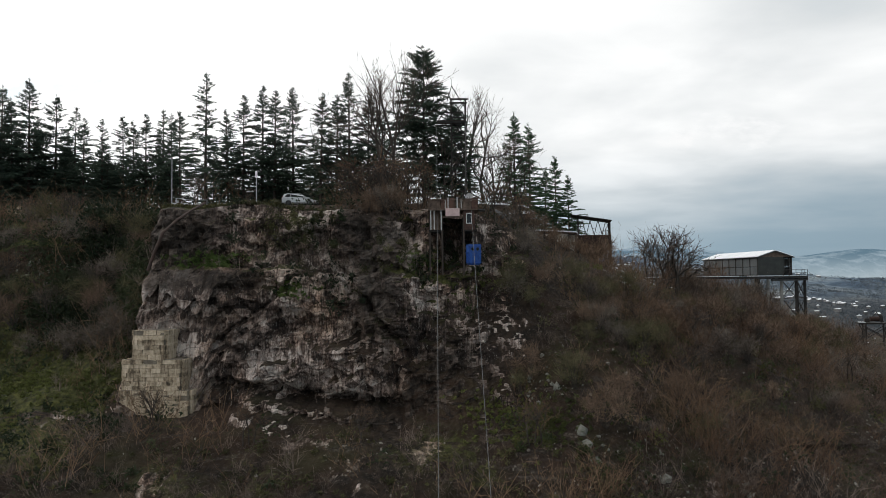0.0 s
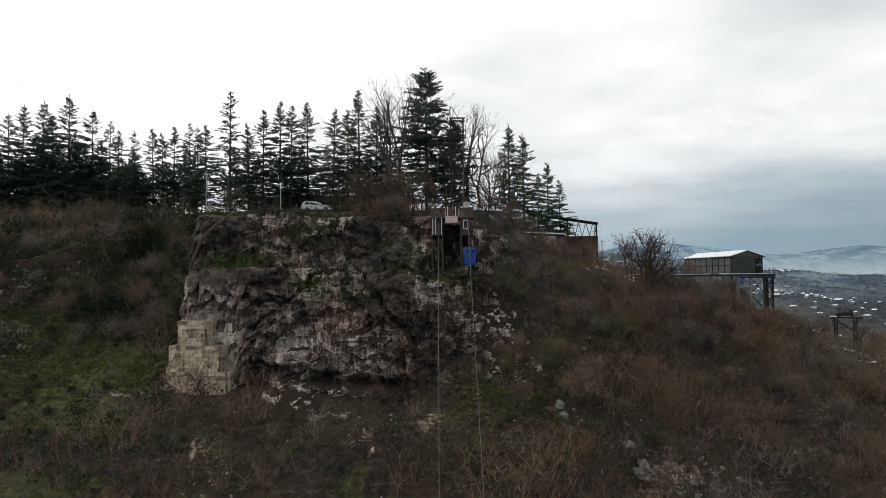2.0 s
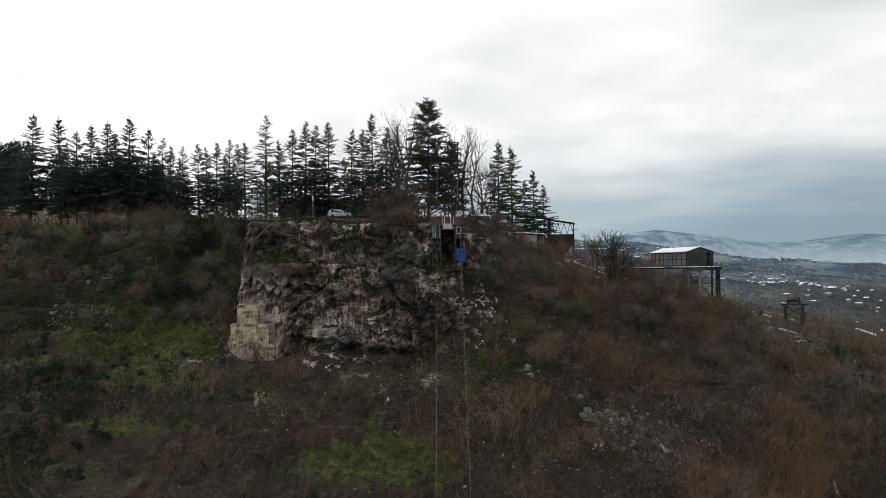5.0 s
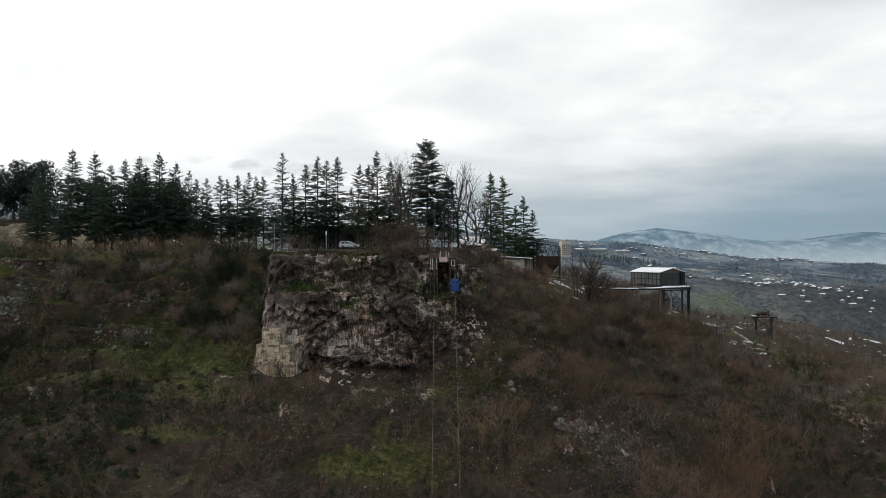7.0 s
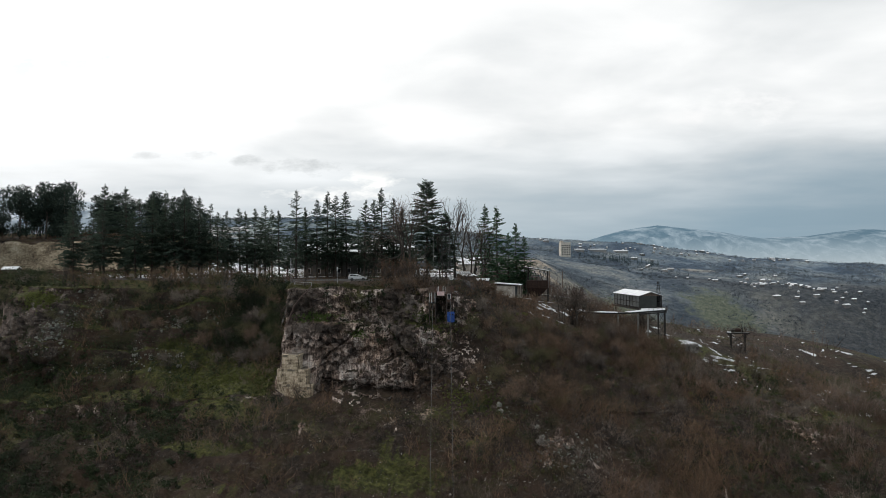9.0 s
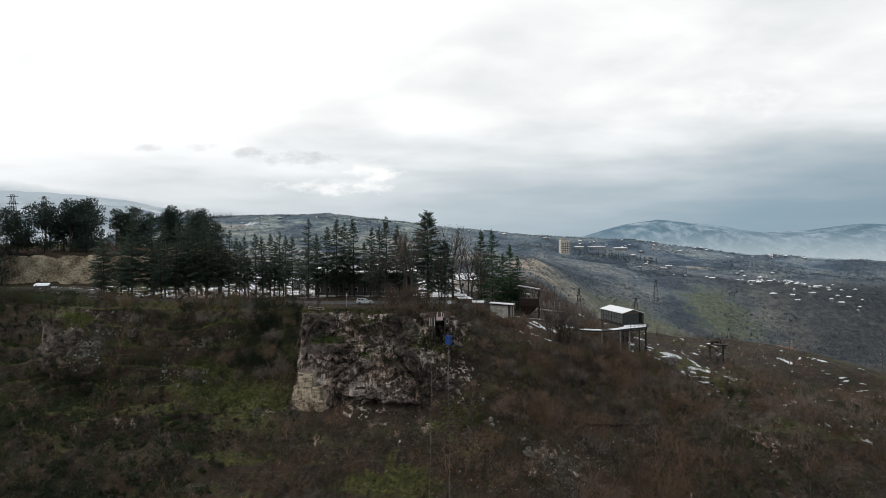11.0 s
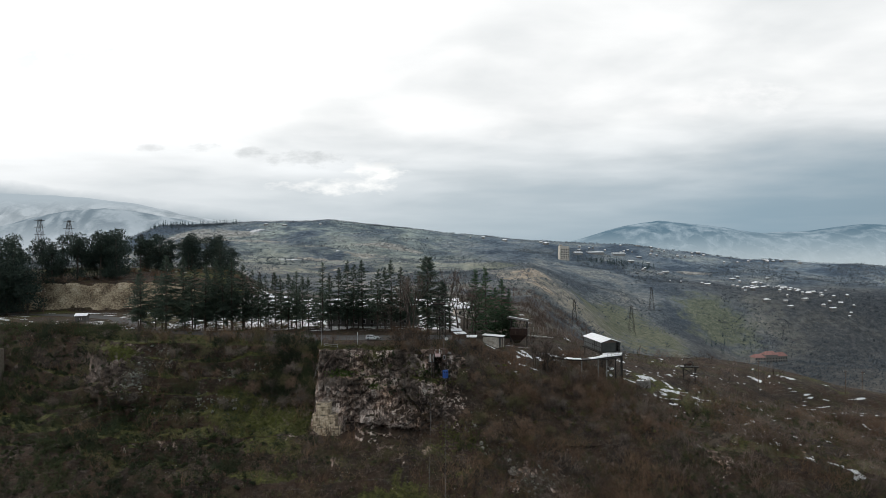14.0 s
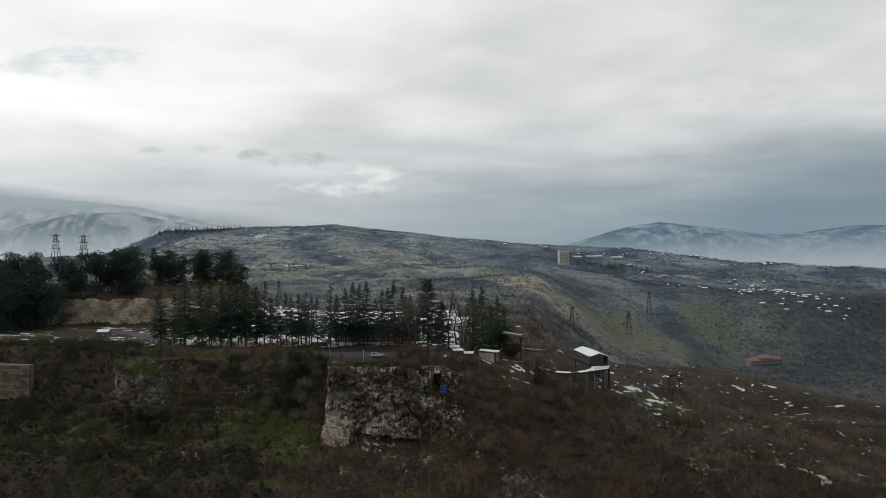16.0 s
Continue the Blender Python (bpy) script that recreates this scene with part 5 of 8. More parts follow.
# round-headed pines on the hill over the road cut
def pine_meshes(name, seed, tall, spread):
    """A round-headed pine: bare lower trunk and a crown of dense needle lobes."""
    r = np.random.default_rng(seed)
    steps = [k / 6 for k in range(7)]
    trunk = stem([(0.3 * math.sin(q * 3 + seed), 0.2 * q, tall * 0.9 * q - (0.5 if q == 0 else 0)) for q in steps], [0.26 * (1 - q) + 0.05 for q in steps])
    arms, verts = Shape(), []
    for k in range(32):
        q = r.uniform(0.10, 1.0)
        ang = r.uniform(0, 2 * math.pi)
        rad = spread * r.uniform(0.15, 0.80) * math.sqrt(max(0.05, 1 - ((q - 0.42) / 0.60) ** 2))
        c = np.array([math.cos(ang) * rad, math.sin(ang) * rad, tall * q])
        arms.tube((0, 0, max(0.3 * tall, tall * q - 1.4)), c, 0.06, 0.02, 3, caps=False)
        n = 100
        d = r.normal(0, 1, (n, 3))
        d /= np.linalg.norm(d, axis=-1, keepdims=True)
        base = c + d * (r.random((n, 1)) ** 0.4) * spread * 0.36 * np.array([1, 1, 0.55])
        verts.append(blades(base, base + d * 0.5 + r.normal(0, 0.2, (n, 3)), r.uniform(0.26, 0.48, n), r.uniform(0, 6, n)))
    v = np.concatenate(verts)
    crown = mesh_arrays(name + "_crown", v, np.arange(len(v)).reshape(-1, 3), PINE, np.repeat(np.clip(r.normal(0.5, 0.2, len(v) // 3), 0, 1), 3))
    return trunk.mesh(name + "_trunk", BARK, True), with_limbs(crown, arms, BARK)


PINES = [pine_meshes("pine", 300 + k, 16.0, 6.0) for k in range(3)]
for k, (x, y, top) in enumerate([(-157.2, 219, 39), (-149.8, 218.4, 37.7), (-163, 225, 37), (-168, 219, 38), (-154, 228, 40), (-160, 235, 39), (-172, 230, 36), (-178, 224, 37), (-176, 212, 34), (-184, 218, 36), (-190, 205, 31), (-181, 195, 27), (-174, 188, 24), (-187, 186, 26), (-196, 196, 30), (-205, 215, 37), (-212, 222, 38), (-200, 224, 38), (-218, 212, 36), (-208, 205, 34), (-222, 225, 37), (-214, 200, 31), (-196, 212, 36), (-166, 240, 37), (-183, 189, 22), (-190, 178, 21), (-199, 182, 24), (-206, 190, 26)]):
    g = height(x, y)
    plant("pine", PINES[k % 3], NAMES3, "dark round-headed pine on the hill above the road cut", "tree", "pines on the hill", x, y, max(9, top - g), 16.0, k * 1.9)
for k in range(15):
    x, y = -156 + k * 3.3 + rng.normal(0, 1.2), 262 + 9 * math.sin(k * 1.3) + rng.normal(0, 3)
    plant("pine", PINES[k % 3], NAMES3, "slender pine on the snowy ground behind the cedar stand", "tree", "distant pines", x, y, 18.0 + rng.normal(0, 1.8) - 0.22 * k, 16.0, k * 0.7)


def shrub_meshes(seed, mat, tall=5.0, spread=2.7, count=1300):
    """A tall leafless shrub: a few stems that fan out, and a rounded haze of twigs in several lobes."""
    r = np.random.default_rng(seed)
    limbs, verts = Shape(), []
    trunk = stem([(0, 0, -0.4), (0.08, 0.05, tall * 0.2), (-0.05, 0.1, tall * 0.42), (0.05, 0, tall * 0.62)], [0.09, 0.075, 0.055, 0.02], 6)
    for k in range(12):
        ang, out = r.uniform(0, 2 * math.pi), spread * r.uniform(0.1, 1.0)
        c = np.array([math.cos(ang) * out, math.sin(ang) * out, tall * r.uniform(0.22, 0.9) * (1 - 0.25 * out / spread)])
        mid = c * np.array([0.4, 0.4, 0.55])
        limbs.tube((0.1 * math.cos(ang), 0.1 * math.sin(ang), -0.4), mid, 0.06, 0.045, 4, caps=False)
        limbs.tube(mid, c, 0.045, 0.02, 3, caps=False)
        n = count // 12
        d = r.normal(0, 1, (n, 3)) + np.array([0, 0, 0.35])
        d /= np.linalg.norm(d, axis=-1, keepdims=True)
        base = c + d * (r.random((n, 1)) ** 0.55) * spread * r.uniform(0.18, 0.46) * np.array([1, 1, 0.85])
        tip = base + (d + r.normal(0, 0.6, (n, 3)) + np.array([0, 0, 0.25])) * r.uniform(0.3, 1.1, (n, 1))
        verts.append(blades(base, tip, r.uniform(0.022, 0.055, n), r.uniform(0, 6, n)))
    v = np.concatenate(verts)
    crown = mesh_arrays("shrub_crown", v, np.arange(len(v)).reshape(-1, 3), mat, np.repeat(np.clip(r.normal(0.5, 0.25, len(v) // 3), 0, 1), 3))
    return trunk.mesh("shrub_trunk", BARK, True), with_limbs(crown, limbs, BARK)


SHRUBS = [shrub_meshes(400 + k, mt) for k, mt in enumerate((RUST_SHRUB, GREY_SHRUB, RUST_SHRUB, OLIVE_SHRUB, GREY_SHRUB, OLIVE_SHRUB, RUST_SHRUB))]
SHRUB_LABEL = ["tall rust-brown leafless shrub on the slope", "tall grey-brown leafless shrub on the slope", "tall rust-brown leafless shrub on the slope", "tall olive-leaved shrub on the slope",
               "tall grey-brown leafless shrub on the slope", "tall straw-brown shrub on the slope", "tall rust-brown leafless shrub on the slope"]
sr = random.Random(41)


def plant_shrubs(count, x0, x1, front, back, low, high, kinds, base=None):
    """Shrubs between the foot and the rim: front and back are shares of the way up, 1 the rim."""
    for k in range(count):
        x = sr.uniform(x0, x1)
        q = sr.uniform(front, back)
        y = np.interp(x, KNOT, FOOT_Y) * (1 - q) + np.interp(x, KNOT, RIM_Y) * q
        kind = sr.choice(kinds)
        plant("tall_shrub", SHRUBS[kind], NAMES3, SHRUB_LABEL[kind], "shrub", "tall shrubs", x, float(y), sr.uniform(low, high), 5.0, sr.uniform(0, 6.28))


plant_shrubs(34, 7, 34, 0.35, 0.85, 2.2, 3.8, (0, 1, 2, 3, 4, 5, 6))
plant_shrubs(34, 34, 62, 0.45, 1.12, 3.2, 5.6, (0, 0, 1, 2, 3, 4, 5, 6))
plant_shrubs(24, 8, 90, 0.0, 0.5, 2.5, 4.5, (0, 1, 2, 4, 5))
plant_shrubs(16, 60, 112, 0.6, 1.2, 2.0, 4.0, (0, 1, 3, 5, 6))
plant_shrubs(30, -64, -34.5, 0.45, 1.1, 2.5, 5.0, (1, 3, 4, 4, 5, 1, 0))
plant_shrubs(20, -120, -64, 0.3, 1.1, 2.2, 4.5, (1, 3, 4, 5))
plant_shrubs(6, -11, -4, 1.0, 1.1, 2.8, 4.0, (0, 1, 2, 6))
for x, y, tall, kind in ((10.5, 97, 3.2, 0), (12.2, 98.5, 3.4, 2), (13.8, 99, 3.0, 6), (15.4, 100, 2.4, 0), (17.0, 101, 2.3, 2), (18.8, 102, 2.4, 6), (20.5, 104, 2.8, 0), (23.5, 107, 4.0, 6), (9.0, 95, 3.0, 1), (14.6, 96, 3.0, 6), (36.0, 113, 5.0, 0), (38.5, 114, 5.2, 4), (34.0, 112, 4.6, 6), (40.5, 113, 4.6, 1), (41, 121, 4.5, 1), (44, 119.5, 5.0, 0), (47, 120, 5.5, 6), (50, 121, 5.5, 0), (53, 123, 6.0, 2), (50, 116, 5.0, 6), (54, 118, 4.0, 2), (46, 114, 4.5, 1), (42, 116, 4.2, 6), (52, 130, 8.0, 1), (56, 134, 8.0, 4), (47, 128, 8.0, 0), (43, 126, 7.0, 2)):
    plant("tall_shrub", SHRUBS[kind], NAMES3, SHRUB_LABEL[kind], "shrub", "tall shrubs", x, y, tall, 5.0, x)


def scatter(count, weight, seed):
    """Places on the sheet, by area times weight; returns positions and row/column."""
    r = np.random.default_rng(seed)
    e1 = np.stack([GX[:-1, 1:] - GX[:-1, :-1], GY[:-1, 1:] - GY[:-1, :-1], GZ[:-1, 1:] - GZ[:-1, :-1]], -1)
    e2 = np.stack([GX[1:, :-1] - GX[:-1, :-1], GY[1:, :-1] - GY[:-1, :-1], GZ[1:, :-1] - GZ[:-1, :-1]], -1)
    area = np.linalg.norm(np.cross(e1, e2), axis=-1) * weight[:-1, :-1]
    p = area.ravel() / area.sum()
    pick = r.choice(len(p), count, p=p)
    i, j = np.unravel_index(pick, area.shape)
    u, v = r.random((2, count, 1))
    base = np.stack([GX[i, j], GY[i, j], GZ[i, j]], -1)
    return base + e1[i, j] * u + e2[i, j] * v


def patchy(places, seed, r):
    """Colour of a plant: like its neighbours', with some spread."""
    return np.clip(0.5 + 2.6 * fbm(places[:, 0] * 0.06, places[:, 1] * 0.06, places[:, 2] * 0.06, seed, 3) + r.normal(0, 0.16, len(places)), 0, 1)


def lumpy(places, seed, lo, hi):
    """Sizes of plants: tall in the middle of a clump, low between the clumps."""
    k = smooth(0.25, 0.75, vnoise(places[:, 0] * 0.15, places[:, 1] * 0.15, places[:, 2] * 0.15, seed))
    return lo + (hi - lo) * k * np.random.default_rng(seed).uniform(0.6, 1.1, len(places))


def scrub(name, label, category, places, size, mat, seed, stems=11, width=0.042, upright=0.75, side=6):
    """Leafless bushes as one mesh: bent stems with side twigs. size: metres, one for each place."""
    r = np.random.default_rng(seed)
    n = len(places)
    root = places[:, None, :] + r.normal(0, 0.22, (n, stems, 3)) * size[:, None, None] * np.array([1, 1, 0.1])
    d = np.stack([r.normal(0, 0.55, (n, stems)), r.normal(0, 0.55, (n, stems)) - 0.1, upright + r.random((n, stems)) * 0.5], -1)
    d /= np.linalg.norm(d, axis=-1, keepdims=True)
    long = size[:, None] * r.uniform(0.5, 1.1, (n, stems))
    mid = root + d * long[..., None] * 0.5
    d2 = d + r.normal(0, 0.28, d.shape)
    tip = mid + d2 * long[..., None] * 0.55
    flat = lambda a: a.reshape(-1, 3)
    wid = (width * r.uniform(0.6, 1.3, (n, stems)) * (0.6 + 0.2 * size[:, None])).ravel()
    out = [blades(flat(root), flat(root + (mid - root) * 1.5), wid * 1.15, r.uniform(0, 6, n * stems)), blades(flat(mid - d * long[..., None] * 0.12), flat(tip), wid, r.uniform(0, 6, n * stems))]
    plant_t = patchy(places, seed, r)
    tints = [np.repeat(plant_t, stems * 3), np.repeat(plant_t, stems * 3)]
    for k in range(side):
        u = r.uniform(0.15, 1.0, (n, stems, 1))
        p = np.where(u < 0.5, root + (mid - root) * 2 * u, mid + (tip - mid) * (2 * u - 1))
        q = p + (d * 0.5 + r.normal(0, 0.6, d.shape)) * long[..., None] * r.uniform(0.18, 0.42, (n, stems, 1))
        out.append(blades(flat(p), flat(q), wid * 0.75, r.uniform(0, 6, n * stems)))
        tints.append(np.repeat(plant_t, stems * 3))
    v = np.concatenate(out)
    me = mesh_arrays(name, v, np.arange(len(v)).reshape(-1, 3), mat, np.concatenate(tints))
    return tagged(new(name, me), label, category, kind="stuff")


def bushes(name, label, category, places, size, mat, seed, leaves=70, leaf=0.17):
    """Leafy evergreen bushes and ivy as one mesh of small leaves."""
    r = np.random.default_rng(seed)
    n = len(places)
    d = r.normal(0, 1, (n, leaves, 3))
    d /= np.linalg.norm(d, axis=-1, keepdims=True)
    rad = r.random((n, leaves, 1)) ** 0.4
    lump = 1 + 0.35 * np.sin(d[..., :1] * 5 + r.uniform(0, 6, (n, 1, 1))) * np.cos(d[..., 2:] * 4)
    c = places[:, None, :] + np.array([0, 0, 0.45]) * size[:, None, None] + d * rad * lump * size[:, None, None] * np.array([0.65, 0.65, 0.6])
    t = c + r.normal(0, leaf, (n, leaves, 3))
    v = blades(c.reshape(-1, 3), t.reshape(-1, 3), (leaf * r.uniform(0.6, 1.4, (n, leaves))).ravel(), r.uniform(0, 6, n * leaves))
    me = mesh_arrays(name, v, np.arange(len(v)).reshape(-1, 3), mat, np.repeat(patchy(places, seed, r), leaves * 3))
    return tagged(new(name, me), label, category, kind="stuff")


def grow_scrub():
    x, y, z = GX, GY, GZ
    rim = np.interp(GS, KNOT, RIM_Y)[None, :]
    seen = (np.abs(GS) < 190)[None, :] * (GY > 44) * (GK < 3)
    clump = smooth(0.30, 0.62, vnoise(x * 0.09, y * 0.09, z * 0.09, 61))
    right = smooth(4, 20, x)
    onface = (GK == 1) * GC[None, :]
    slope = seen * (GK < 2) * (1 - onface)
    lawn = np.exp(-((x + 58) / 22) ** 2 - ((z + 15) / 3.0) ** 2) + np.exp(-((x + 9) / 12) ** 2 - ((z + 28) / 3.5) ** 2) * (GK == 0)
    turf = np.exp(-((x + 47) / 12) ** 4 - ((z + 17.8) / 2.4) ** 2) + np.exp(-((x + 60) / 5) ** 2 - ((z + 10.8) / 1.0) ** 2) + np.exp(-((x + 96) / 4.5) ** 4 - ((z + 1.6) / 2.2) ** 4)
    turf = np.clip(turf, 0, 1) * (GK < 3) * (1 - GC[None, :])
    crag = np.exp(-((x + 59) / 4) ** 2 - ((z + 13) / 1.5) ** 2) + np.exp(-((x + 84) / 4) ** 2 - ((z + 3) / 2.5) ** 2) + np.exp(-((x + 89) / 3) ** 2 - ((z + 9) / 4) ** 2)
    open_rock = (1 - 0.92 * turf) * (1 - 0.6 * np.clip(crag, 0, 1)) * (1 - 0.85 * np.exp(-((x + 98) / 11) ** 4 - ((z + 5) / 8) ** 4) * (GK < 3))
    seen = seen * open_rock
    slope = slope * open_rock
    brow = open_rock * (GK == 2) * (GY < rim + 7) * (1 - smooth(-34, -32, x) * (1 - smooth(-15, -12, x)) * 0.9) * (x < 60) * (x > -180)
    under = (GK == 2) * (GY < 132) * (GY > rim + 4) * (x < -36) * (x > -120) * ((GY > 124) + 0.35 * (x < -50))
    upper = onface * smooth(-9.5, -6.5, z) * smooth(0.35, 0.55, vnoise(x * 0.16, z * 0.2, 0, 63)) * smooth(-30, -18, x) + 0.5 * onface * smooth(-13, -9, x) * smooth(-13, -8, z) * smooth(0.3, 0.5, vnoise(x * 0.2, z * 0.2, 0, 67))
    slope = slope * (1 - 0.6 * np.exp(-((x - 22) / 9) ** 2 - ((z + 27.5) / 4.5) ** 2))
    w = slope * (0.25 + clump) * (1 - 0.75 * smooth(-56, -80, x)) * (1 + 1.2 * right + 1.5 * smooth(-33, -36, x) * smooth(-64, -52, x) * smooth(-20, -14, z)) * (1 - 0.85 * np.clip(lawn, 0, 1)) + 1.6 * brow * (1 - 0.88 * smooth(9, 12, x) * smooth(36, 30, x)) + 0.06 * onface + 0.9 * upper + 0.5 * under + 1.2 * brow * (x > 2) * (1 - 0.9 * smooth(9, 12, x) * smooth(36, 30, x)) + seen * (GK == 2) * right * (1.1 - 0.6 * smooth(116, 128, GY) * (x > 55)) * clump * (GY < 200) * (1 - 0.75 * np.exp(-((x - 26) / 9) ** 4 - ((GY - 114) / 12) ** 4))
    p = scatter(4200, w, 1)
    s = lumpy(p, 2, 0.8, 4.6) * (0.8 + 0.35 * smooth(0, 30, p[:, 0]))
    scrub("bare_scrub", "dense leafless grey-brown scrub covering the valley side", "scrub", p, s, TWIGS, 3, 10, 0.034, 0.75, 5)
    p = scatter(2900, slope * right * (1 - 0.7 * smooth(44, 66, x)) * (0.2 + clump) + 0.18 * slope * (1 - right) * clump + 0.5 * brow + 0.3 * under, 4)
    s = lumpy(p, 5, 1.3, 5.6)
    scrub("russet_scrub", "rust-brown leafless thicket on the slope", "scrub", p, s, RUSSET, 6, 10, 0.038, 0.75, 5)
    gate = smooth(0.42, 0.66, vnoise(x * 0.06, y * 0.06, z * 0.06, 62))
    w = slope * (1 - 0.75 * right) * (0.15 + gate + 0.9 * smooth(-55, -80, x)) * (1 - 0.8 * np.clip(lawn, 0, 1)) + 0.14 * onface * gate + 0.9 * upper + 0.7 * brow * (x < 10) + 0.9 * under
    p = scatter(3600, w, 7)
    s = lumpy(p, 8, 0.4, 3.0) * (0.8 + 0.4 * (p[:, 2] > 0.5))
    bushes("evergreen_scrub", "dark evergreen bushes and ivy on the rocky slope", "scrub", p, s, GREENS, 9, 52, 0.205)

    dark = slope * (GK == 1) * smooth(-34, -37, x) * smooth(-95, -70, x) * smooth(-11, -5, z) + 1.2 * brow * (x < -36) * (x > -100)
    dark = dark * smooth(0.42, 0.62, vnoise(x * 0.11, y * 0.11, z * 0.11, 66)) + 0.8 * slope * smooth(-60, -80, x) * smooth(-18, -30, z) + 0.9 * slope * (GK == 1) * smooth(-56, -76, x) * smooth(0.35, 0.6, vnoise(x * 0.07, y * 0.07, z * 0.07, 96))
    dark = dark + 1.4 * slope * (GK == 1) * smooth(-33, -35, x) * smooth(-62, -50, x) * smooth(-16, -10, z)
    p = scatter(1100, dark, 20)
    s = lumpy(p, 21, 0.8, 3.4)
    bushes("rim_thicket", "dark overgrown thicket of evergreen bushes along the rim", "thicket", p, s, GREENS, 22, 80, 0.24)
    p = scatter(2100, slope * smooth(-36, -60, x) * smooth(-10, -18, z) * (0.2 + gate), 26)
    bushes("shade_scrub", "dark evergreen bushes low on the valley side", "scrub", p, lumpy(p, 27, 0.8, 3.2), GREENS, 28, 46, 0.27)
    w = slope * (GK == 1) * smooth(-33.2, -34.2, x) * smooth(-50, -44, x) * smooth(-15, -11, z) + 1.2 * (GK == 2) * (x < -34) * (x > -48) * (GY < rim + 4)
    p = scatter(300, w, 87)
    bushes("recess_thicket", "dark evergreen thicket filling the recess beside the cliff", "thicket", p, lumpy(p, 88, 1.4, 3.6), GREENS, 89, 110, 0.24)
    mottle = smooth(0.45, 0.65, vnoise(x * 0.07, y * 0.07, z * 0.07, 64))
    p = scatter(1700, slope * (0.08 + mottle) * (0.35 + right) + 0.3 * brow * mottle + seen * (GK == 2) * right * 0.3 * mottle * (GY < 200), 17)
    s = np.random.default_rng(18).uniform(0.6, 2.4, len(p))
    bushes("olive_scrub", "olive and yellow-green leafy bushes among the bare scrub", "scrub", p, s, OLIVE, 19, 60, 0.15)
    w = seen * (GK < 2) * (1 - 0.95 * onface) + seen * (GK == 2) * (GY < 200) * ((GY < rim + 6) + right)
    p = scatter(4200, w, 14)
    s = np.random.default_rng(15).uniform(0.25, 0.85, len(p))
    scrub("dead_grass", "tufts of dead grass and bramble on the slope", "grass", p, s, LITTER, 16, stems=5, width=0.045, upright=0.5, side=2)

    p = scatter(1500, turf * (0.15 + smooth(0.35, 0.6, vnoise(x * 0.2, y * 0.2, z * 0.2, 147))), 148)
    bushes("shelf_grass", "mossy green grass tufts on shelves of the slope", "grass", p, lumpy(p, 149, 0.2, 0.45), MOSSY, 150, 26, 0.12)

    w = (GK < 2) * (1 - GC[None, :]) * (np.exp(-((x - 7) / 4.5) ** 2 - ((z + 19.5) / 1.3) ** 2) + 0.6 * np.exp(-((x - 2) / 3) ** 2 - ((z + 7) / 1.6) ** 2))
    p = scatter(420, w, 155)
    bushes("foot_grass", "mossy green grass beside the cliff foot", "grass", p, lumpy(p, 156, 0.2, 0.5), MOSSY, 157, 30, 0.11)
    lea = np.exp(-((x + 11) / 9) ** 2 - ((z + 28.9) / 1.9) ** 2) * (GK == 0)
    foot = (1 - 0.9 * lea) * seen * ((GK == 0) + (GK == 1) * (1 - GC[None, :]) * 0.4) * smooth(-44, -34, x) * smooth(60, 44, x) * smooth(34, 50, GY)
    p = scatter(1900, foot * (0.12 + smooth(0.38, 0.62, vnoise(x * 0.16, y * 0.16, z * 0.16, 125))), 126)
    scrub("foot_scrub", "low tangled grey-brown bushes below the cliff foot", "scrub", p, lumpy(p, 127, 0.35, 1.9), TWIGS, 128, 8, 0.036, 0.6, 5)
    p = scatter(700, foot * (0.2 + mottle), 129)
    bushes("foot_weeds", "low olive weeds and brambles below the cliff foot", "weeds", p, lumpy(p, 130, 0.2, 0.8), OLIVE, 131, 34, 0.12)
    p = scatter(900, slope * smooth(46, 62, x) * smooth(140, 120, x) * (0.15 + gate), 141)
    bushes("shade_bushes", "dark olive bushes low on the far side of the slope", "scrub", p, lumpy(p, 142, 0.5, 2.2), GREENS, 143, 44, 0.2)
    p = scatter(190, (GK == 2) * (GY < rim + 9) * smooth(-165, -150, x) * smooth(-102, -108, x), 144)
    bushes("brow_thicket", "tall dark bushes along the edge of the road terrace", "thicket", p, lumpy(p, 145, 1.4, 3.4), GREENS, 146, 90, 0.24)
    p = scatter(46, slope * (GK == 1) * smooth(10, 16, x) * smooth(74, 60, x), 132)
    bushes("bright_bushes", "yellow-green leafy bushes dotted over the brown slope", "bushes", p, lumpy(p, 133, 0.7, 1.7), LIME, 134, 110, 0.13)
    w = (GK == 3) * (GY < 580) * (GX > 15) * (GX < 230) + (GK == 2) * (GY > 196) * (GX > 18) * (GX < 150)
    p = scatter(2000, w * (0.15 + clump), 23)
    scrub("valley_scrub", "bare grey-brown scrub woods falling away behind the hopper", "scrub", p, lumpy(p, 24, 2.0, 6.5), TWIGS, 25, 7, 0.09, 0.9, 4)

    p = scatter(220, (GK == 2) * (GY < rim + 3.5) * (x > -33.5) * (x < -11), 32)
    bushes("brink_tufts", "low olive bushes and tufts along the cliff brink", "bushes", p, lumpy(p, 33, 0.25, 1.0), OLIVE, 34, 40, 0.14)
    on = lambda cx, cz, wide, high: np.exp(-((x - cx) / wide) ** 2 - ((z - cz) / high) ** 2)
    w = (GK == 1) * np.clip(on(-25.5, -4.2, 4.0, 0.7) + 0.8 * on(-15.5, -7.3, 2.0, 0.8) + 0.5 * on(-3, -4.6, 2.5, 1.0) - 0.1, 0, 1)
    p = scatter(260, w, 75)
    bushes("ledge_grass", "bright green grass and weeds on ledges of the cliff", "grass", p, lumpy(p, 76, 0.25, 0.6), TURF, 77, 40, 0.11)
